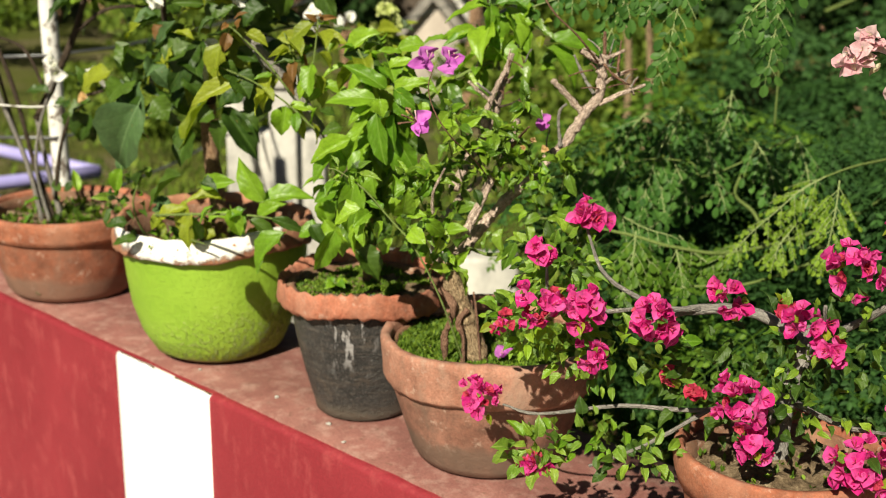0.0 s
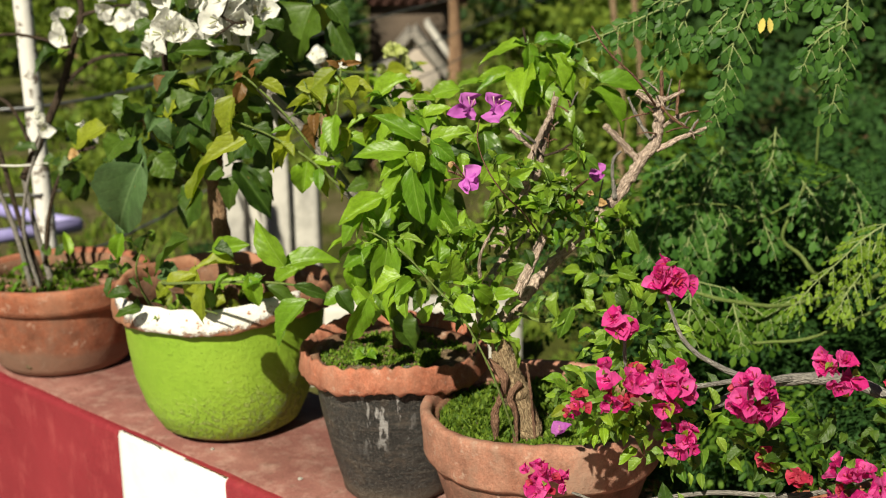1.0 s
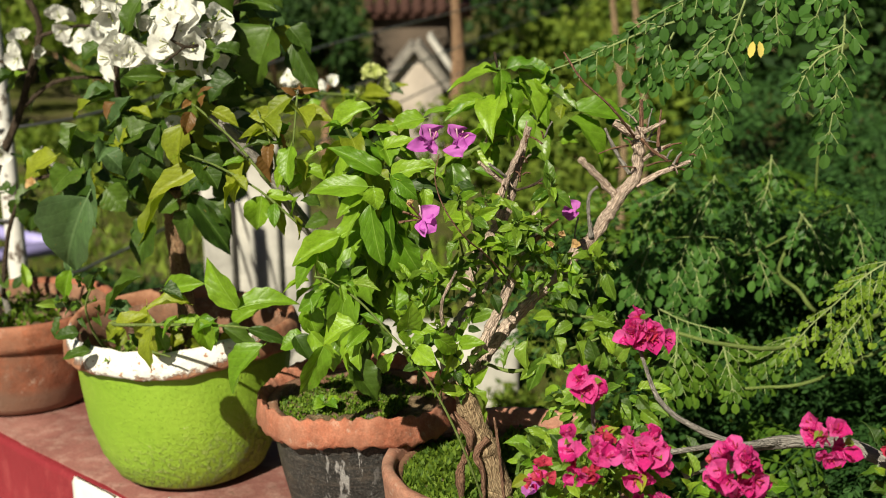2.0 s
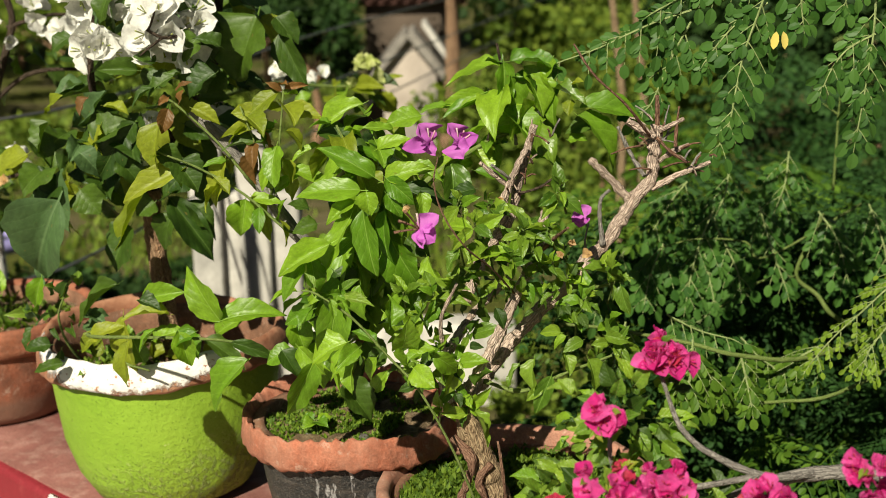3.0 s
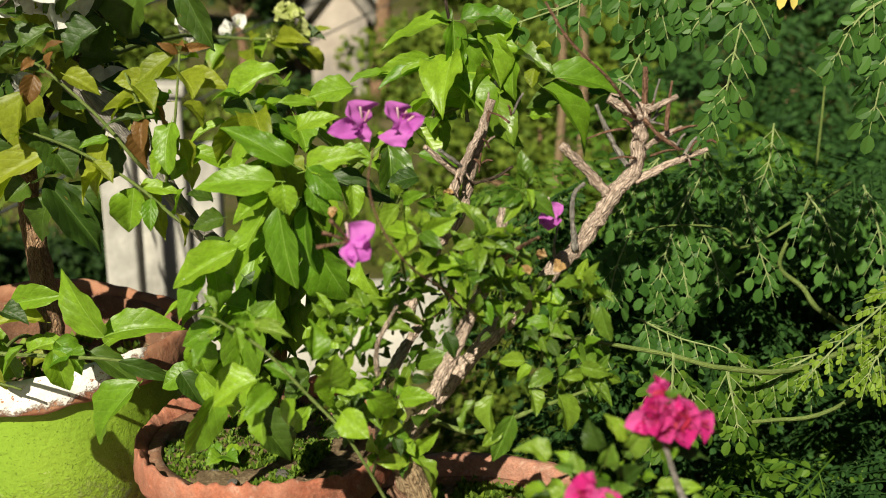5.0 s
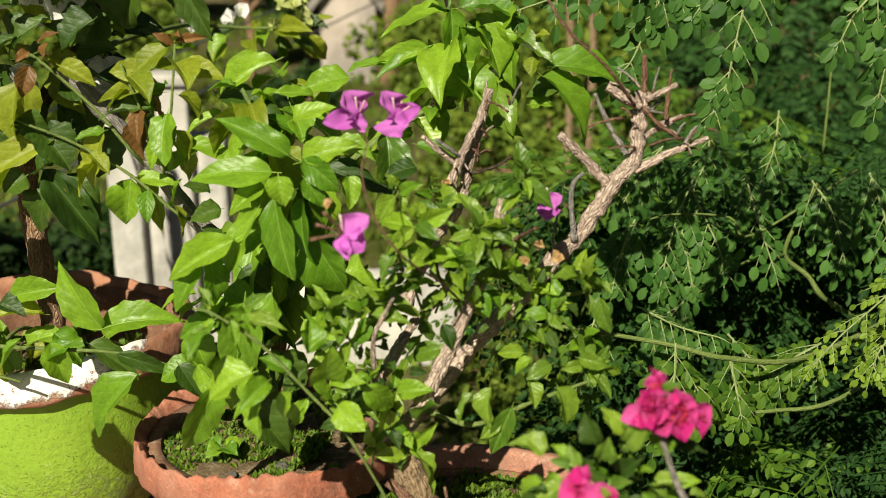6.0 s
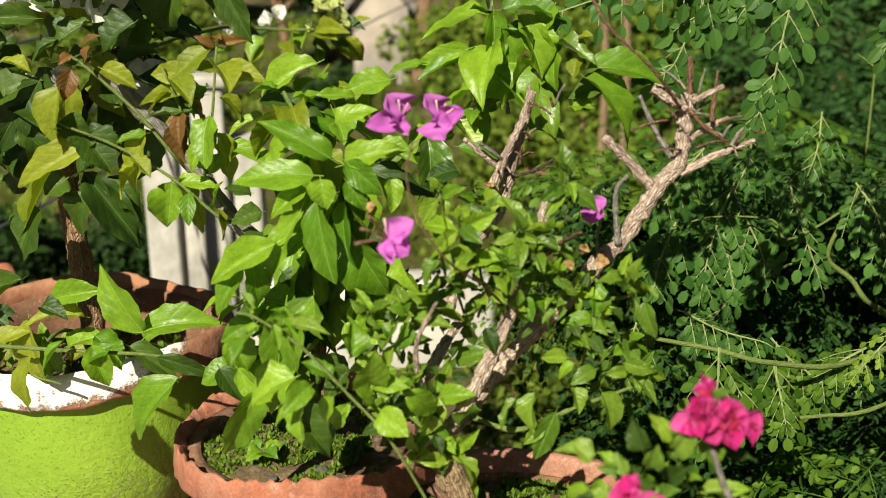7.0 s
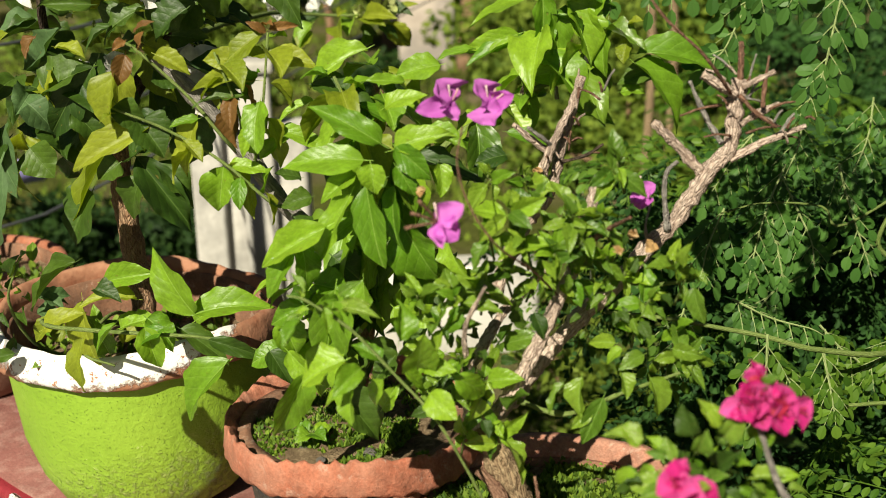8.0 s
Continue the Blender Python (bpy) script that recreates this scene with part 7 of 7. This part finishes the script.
cot = thing("bed_frame", (-1.43, 4.9, 0.0), "lavender painted metal cot frame standing in the garden", "bed")
C0 = Vector((-1.42, 4.95, 0.55))
for name, a, b in (("rail", C0, C0 + Vector((-1.1, -0.75, 0))), ("rail", C0, C0 + Vector((-1.25, 0.95, 0))), ("rail", C0 + Vector((-1.1, -0.75, 0)), C0 + Vector((-2.35, 0.2, 0))), ("rail", C0 + Vector((-1.25, 0.95, 0)), C0 + Vector((-2.35, 0.2, 0)))):
    part(name, tube(bmesh.new(), [a, a.lerp(b, 0.5), b], 0.028, 0.028, 10, 0.0, 2), M["lavender"], cot)
for q in (C0 + Vector((-0.6, -0.3, 0)), C0 + Vector((-1.1, -0.70, 0)), C0 + Vector((-1.25, 0.90, 0)), C0 + Vector((-2.25, 0.2, 0))):
    part("leg", tube(bmesh.new(), [Vector((q.x, q.y, 0.0)), Vector((q.x, q.y, 0.3)), Vector((q.x, q.y, 0.56))], 0.034, 0.036, 10, 0.0, 2), M["lavender"], cot)

# whitewashed low wall with pillars
ww = thing("garden_wall", (-0.2, 4.5, 0.0), "low whitewashed garden wall with dappled shade in its colour", "wall")
part("wall_panel", box(bmesh.new(), (-0.44, 4.50, 0.0), (0.29, 4.64, 0.33), 0.02), M["whitewash"], ww)
part("tall_panel", box(bmesh.new(), (-0.80, 4.52, 0.0), (-0.442, 4.66, 0.80), 0.02), M["whitewash"], ww)
for x, h in ((-0.75, 0.93), (-0.59, 0.97)):
    pillar = part("pillar", box(bmesh.new(), (x - 0.05, 4.475, 0.0), (x + 0.05, 4.517, h), 0.012), M["whitewash"], ww)
    part("pillar_cap", box(bmesh.new(), (x - 0.065, 4.46, h + 0.002), (x + 0.065, 4.57, h + 0.04), 0.010), M["whitewash"], pillar)

hut = thing("house", (-0.07, 10.6, 0.0), "small pale plastered outhouse with a gabled front and brown tiled roof", "house")
part("wall", box(bmesh.new(), (-0.46, 10.60, 0.0), (0.30, 12.2, 1.06), 0.01), M["plaster_shaded"], hut, "bare brown plaster in the shade")
# Gable outline and cream tone stand for a sunlit patch on the wall.
gable = bmesh.new()
ends = [[gable.verts.new((x, y, z)) for x, z in ((-0.30, 0.0), (0.10, 0.0), (0.10, 0.60), (-0.10, 0.85), (-0.30, 0.62))] for y in (9.78, 10.598)]
gable.faces.new(ends[0])
gable.faces.new(ends[1][::-1])
for i in range(5):
    gable.faces.new((ends[0][i], ends[1][i], ends[1][(i + 1) % 5], ends[0][(i + 1) % 5]))
bmesh.ops.recalc_face_normals(gable, faces=gable.faces)
part("gable", gable, M["plaster"], hut, "cream plaster shaped after a sunlit patch", smooth=False)


def sloped(name, a, b, thick, y0, y1, mat, label):
    """A plank or roof sheet laid along a slope of the gable."""
    d = (Vector((b[0], 0, b[1])) - Vector((a[0], 0, a[1])))
    m = Matrix.Translation((a[0], 0, a[1])) @ Matrix.Rotation(-math.atan2(d.z, d.x), 4, 'Y')
    part(name, box(bmesh.new(), (0, y0, 0), (d.length, y1, thick), 0.006), M[mat], hut, label, m)


sloped("roof_sheet", (-0.112, 0.870), (0.165, 0.520), 0.060, 9.70, 10.59, "stone", "grey roof sheet")
sloped("roof_sheet", (-0.375, 0.535), (-0.100, 0.868), 0.045, 9.70, 10.59, "stone", "grey roof sheet")
sloped("plank", (-0.005, 0.930), (0.190, 0.640), 0.045, 10.00, 10.50, "whitewash", "white painted plank")
roof = part("roof", box(bmesh.new(), (-0.52, 10.50, 1.062), (0.36, 12.3, 1.10), 0.01), M["tile"], hut, "old brown clay roof")
tile_me = mesh_of("roof_tile", tube(bmesh.new(), [(0, 0, 0), (0, 0.12, 0.035), (0, 0.24, 0.07)], 0.045, 0.038, 8, 0.05, 2), M["tile"])
for i in range(9):
    for j in range(4):
        piece("roof_tile", tile_me, Matrix.Translation((-0.48 + i * 0.10, 10.48 + j * 0.2, 1.115 + j * 0.055)), roof)


def bush(name, at, radii, count, size, mat, label, category, trunk=0.0, clumps=9, seed=1):
    """A shrub or tree crown: clumps of many small leaves with gaps, on a trunk with limbs."""
    r = random.Random(seed)
    ob = thing(name, at, label, category, "garden trees and shrubs")
    base = Vector(at)
    top = base + Vector((0, 0, trunk))
    centers = []
    for _ in range(clumps):
        d = Vector((r.gauss(0, 1), r.gauss(0, 1), r.gauss(0, 1))).normalized() * r.random() ** 0.5
        centers.append((top + Vector((d.x * radii[0], d.y * radii[1], radii[2] * (0.8 + d.z))), r.uniform(0.3, 0.55)))
    limb("trunk", [base, base.lerp(top, 0.5) + Vector((0.04, 0, 0)), top + Vector((0, 0, 0.2 * radii[2]))], 0.03 + 0.03 * trunk, 0.02, "bark_brown", ob, "", 8)
    for c, f in centers[:7]:
        limb("limb", [top, top.lerp(c, 0.5) + Vector((0, 0, 0.05)), c], 0.018, 0.006, "bark_brown", ob, "", 6, n=3)
    verts, faces = [], []
    for c, f in centers:
        for _ in range(count // clumps):
            d = Vector((r.gauss(0, 1), r.gauss(0, 1), r.gauss(0, 1))).normalized() * r.random() ** 0.4
            p = c + Vector((d.x * radii[0], d.y * radii[1], d.z * radii[2])) * f
            y = Vector((r.gauss(0, 1), r.gauss(0, 1), r.gauss(-0.4, 0.8))).normalized()
            x = y.cross(Vector((r.gauss(0, 1), r.gauss(0, 1), r.gauss(0, 1)))).normalized()
            s = size * r.uniform(0.6, 1.3)
            n = len(verts)
            verts += [p, p + y * s * 0.5 + x * s * 0.28, p + y * s, p + y * s * 0.5 - x * s * 0.28]
            faces.append((n, n + 1, n + 2, n + 3))
    me = bpy.data.meshes.new("crown")
    me.from_pydata([tuple(v) for v in verts], [], faces)
    me.materials.append(M[mat])
    crown = adopt(new("crown", me), ob)
    tagged(crown, kind="stuff")
    return ob


bush("shrub", (-3.4, 13.5, 0), (1.2, 0.8, 0.5), 6000, 0.09, "far", "olive green shrub in the sunny garden", "shrub", 0.2, 11, 40)
bush("shrub", (-5.2, 12.0, 0), (1.2, 0.8, 0.6), 6000, 0.09, "far", "olive green shrub in the sunny garden", "shrub", 0.2, 11, 41)
bush("shrub", (-4.6, 18.5, 0), (2.4, 1.0, 0.8), 6000, 0.12, "farshade", "dark shaded shrub in the garden", "shrub", 0.3, 11, 42)
bush("tree", (-1.6, 13.0, 0), (1.2, 1.0, 0.9), 7000, 0.09, "farshade", "dark leafy tree before the house", "tree", 0.5, 11, 43)
bush("tree", (-0.85, 9.98, 0), (0.36, 0.4, 0.45), 3500, 0.08, "farshade", "dark leafy tree before the house", "tree", 0.5, 11, 44)
bush("shrub", (0.95, 8.2, 0), (0.9, 0.7, 0.45), 5000, 0.08, "far", "sunlit yellow green shrub", "shrub", 0.15, 11, 45)
bush("shrub", (0.85, 6.4, 0), (0.55, 0.4, 0.3), 3200, 0.06, "far", "low green shrub beside the white wall", "shrub", 0.1, 11, 46)
bush("tree", (1.6, 10.5, 0), (1.2, 0.9, 0.7), 7000, 0.09, "far", "broad green garden tree", "tree", 0.5, 11, 47)
bush("tree", (3.0, 9.0, 0), (1.3, 1.0, 1.0), 7000, 0.1, "farshade", "dark leafy tree deep in the garden", "tree", 0.6, 11, 48)
bush("shrub", (2.3, 6.0, 0), (1.1, 0.8, 0.8), 7000, 0.07, "farshade", "dense green shrub in a shaded tone", "shrub", 0.3, 11, 49)
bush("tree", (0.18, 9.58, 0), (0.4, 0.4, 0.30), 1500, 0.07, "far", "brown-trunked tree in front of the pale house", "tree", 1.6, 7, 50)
bush("shrub", (1.1, 2.35, 0), (0.5, 0.4, 0.18), 4000, 0.05, "farshade", "low dark weeds at the foot of the wall", "shrub", 0.05, 11, 51)
bush("shrub", (0.62, 2.45, 0), (0.4, 0.3, 0.24), 4000, 0.05, "far", "low green weeds at the foot of the wall", "shrub", 0.05, 11, 52)
bush("shrub", (0.62, 3.5, 0), (0.42, 0.3, 0.26), 4600, 0.035, "far", "low weeds in the earth behind the wall", "shrub", 0.02, 11, 53)
bush("shrub", (0.95, 5.0, 0), (0.5, 0.5, 0.26), 4200, 0.05, "far", "low green weeds beside the garden wall", "shrub", 0.02, 11, 54)
bush("shrub", (-1.30, 5.6, 0), (0.5, 0.35, 0.16), 3600, 0.05, "farshade", "low dark weeds before the white wall", "shrub", 0.02, 11, 55)
bush("tree", (0.2, 17.0, 0), (3.5, 1.5, 1.4), 9000, 0.16, "farshade", "dark row of trees beyond the house", "tree", 0.6, 11, 56)
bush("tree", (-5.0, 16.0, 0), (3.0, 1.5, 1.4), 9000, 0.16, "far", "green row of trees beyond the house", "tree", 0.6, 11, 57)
bush("tree", (5.0, 15.0, 0), (3.0, 1.5, 1.6), 9000, 0.16, "farshade", "dark row of trees beyond the house", "tree", 0.6, 11, 58)

bush("shrub", (0.30, 4.30, 0), (0.16, 0.10, 0.10), 900, 0.030, "far", "low weeds before the whitewashed wall", "shrub", 0.02, 7, 63)
bush("shrub", (-1.55, 8.6, 0), (0.75, 0.6, 0.24), 4200, 0.06, "far", "low sunlit olive shrub on the lawn", "shrub", 0.05, 13, 59)
bush("shrub", (-2.30, 10.2, 0), (0.9, 0.6, 0.36), 5200, 0.07, "far", "low sunlit olive shrub on the lawn", "shrub", 0.08, 13, 60)
bush("shrub", (-0.42, 8.7, 0), (0.22, 0.3, 0.16), 1600, 0.05, "farshade", "small dark shrub before the pale house", "shrub", 0.04, 7, 61)
bush("shrub", (0.42, 9.0, 0), (0.30, 0.3, 0.30), 2200, 0.05, "far", "leggy green shrub beside the pale house", "shrub", 0.15, 9, 62)

# tufts of grass and weeds on the lawn
grass_r = random.Random(77)
verts, faces = [], []
for _ in range(5200):
    gx, gy = grass_r.uniform(-3.4, 2.4), 3.6 + 10.5 * grass_r.random() ** 1.3
    if (Vector((gx, gy, 0.0)) - WALL_0).dot(WALL_V) < 0.6 or noise.noise(Vector((gx * 0.9, gy * 0.9, 3.0))) < grass_r.uniform(-0.5, 0.25):
        continue
    for _ in range(4):
        a = grass_r.random() * 6.28
        x, y = gx + grass_r.uniform(-.05, .05), gy + grass_r.uniform(-.05, .05)
        h, w = grass_r.uniform(0.03, 0.11), grass_r.uniform(0.006, 0.018)
        lean = Vector((grass_r.uniform(-.6, .6) * h, grass_r.uniform(-.6, .6) * h, h))
        foot = Vector((x, y, 0.02 + 0.12 * min(1.0, max(0.0, (y - 3.2) / 2)) * noise.noise(Vector((x, y, 0.0)) * 0.6) - 0.02))
        side = Vector((math.cos(a) * w, math.sin(a) * w, 0))
        n = len(verts)
        verts += [foot - side, foot + side, foot + lean * 0.6 + side * 0.8, foot + lean, foot + lean * 0.6 - side * 0.8]
        faces.append((n, n + 1, n + 2, n + 3, n + 4))
me = bpy.data.meshes.new("grass")
me.from_pydata([tuple(v) for v in verts], [], faces)
me.materials.append(M["far"])
tagged(new("grass", me), "patchy yellow green grass on the garden earth", "grass", kind="stuff")

# bare saplings among the shrubs
for i, (x, y) in enumerate(((0.87, 6.0), (1.02, 6.3))):
    sap = thing("sapling", (x, y, 0.0), "thin bare brown sapling stem", "tree", "saplings")
    limb("stem", [(x, y, 0.0), (x + 0.02, y, 0.8), (x - 0.05, y, 1.5), (x - 0.02, y, 2.1)], 0.020, 0.012, "bark_tan", sap, "", 8)

# grey rocks on the ground behind the wall
for x, y, s in ((0.95, 3.9, 0.13), (1.15, 4.05, 0.10), (0.80, 3.75, 0.08), (1.35, 3.8, 0.12)):
    stone((x, y, 0.05), s, "stone", "rough grey rock on the earth")
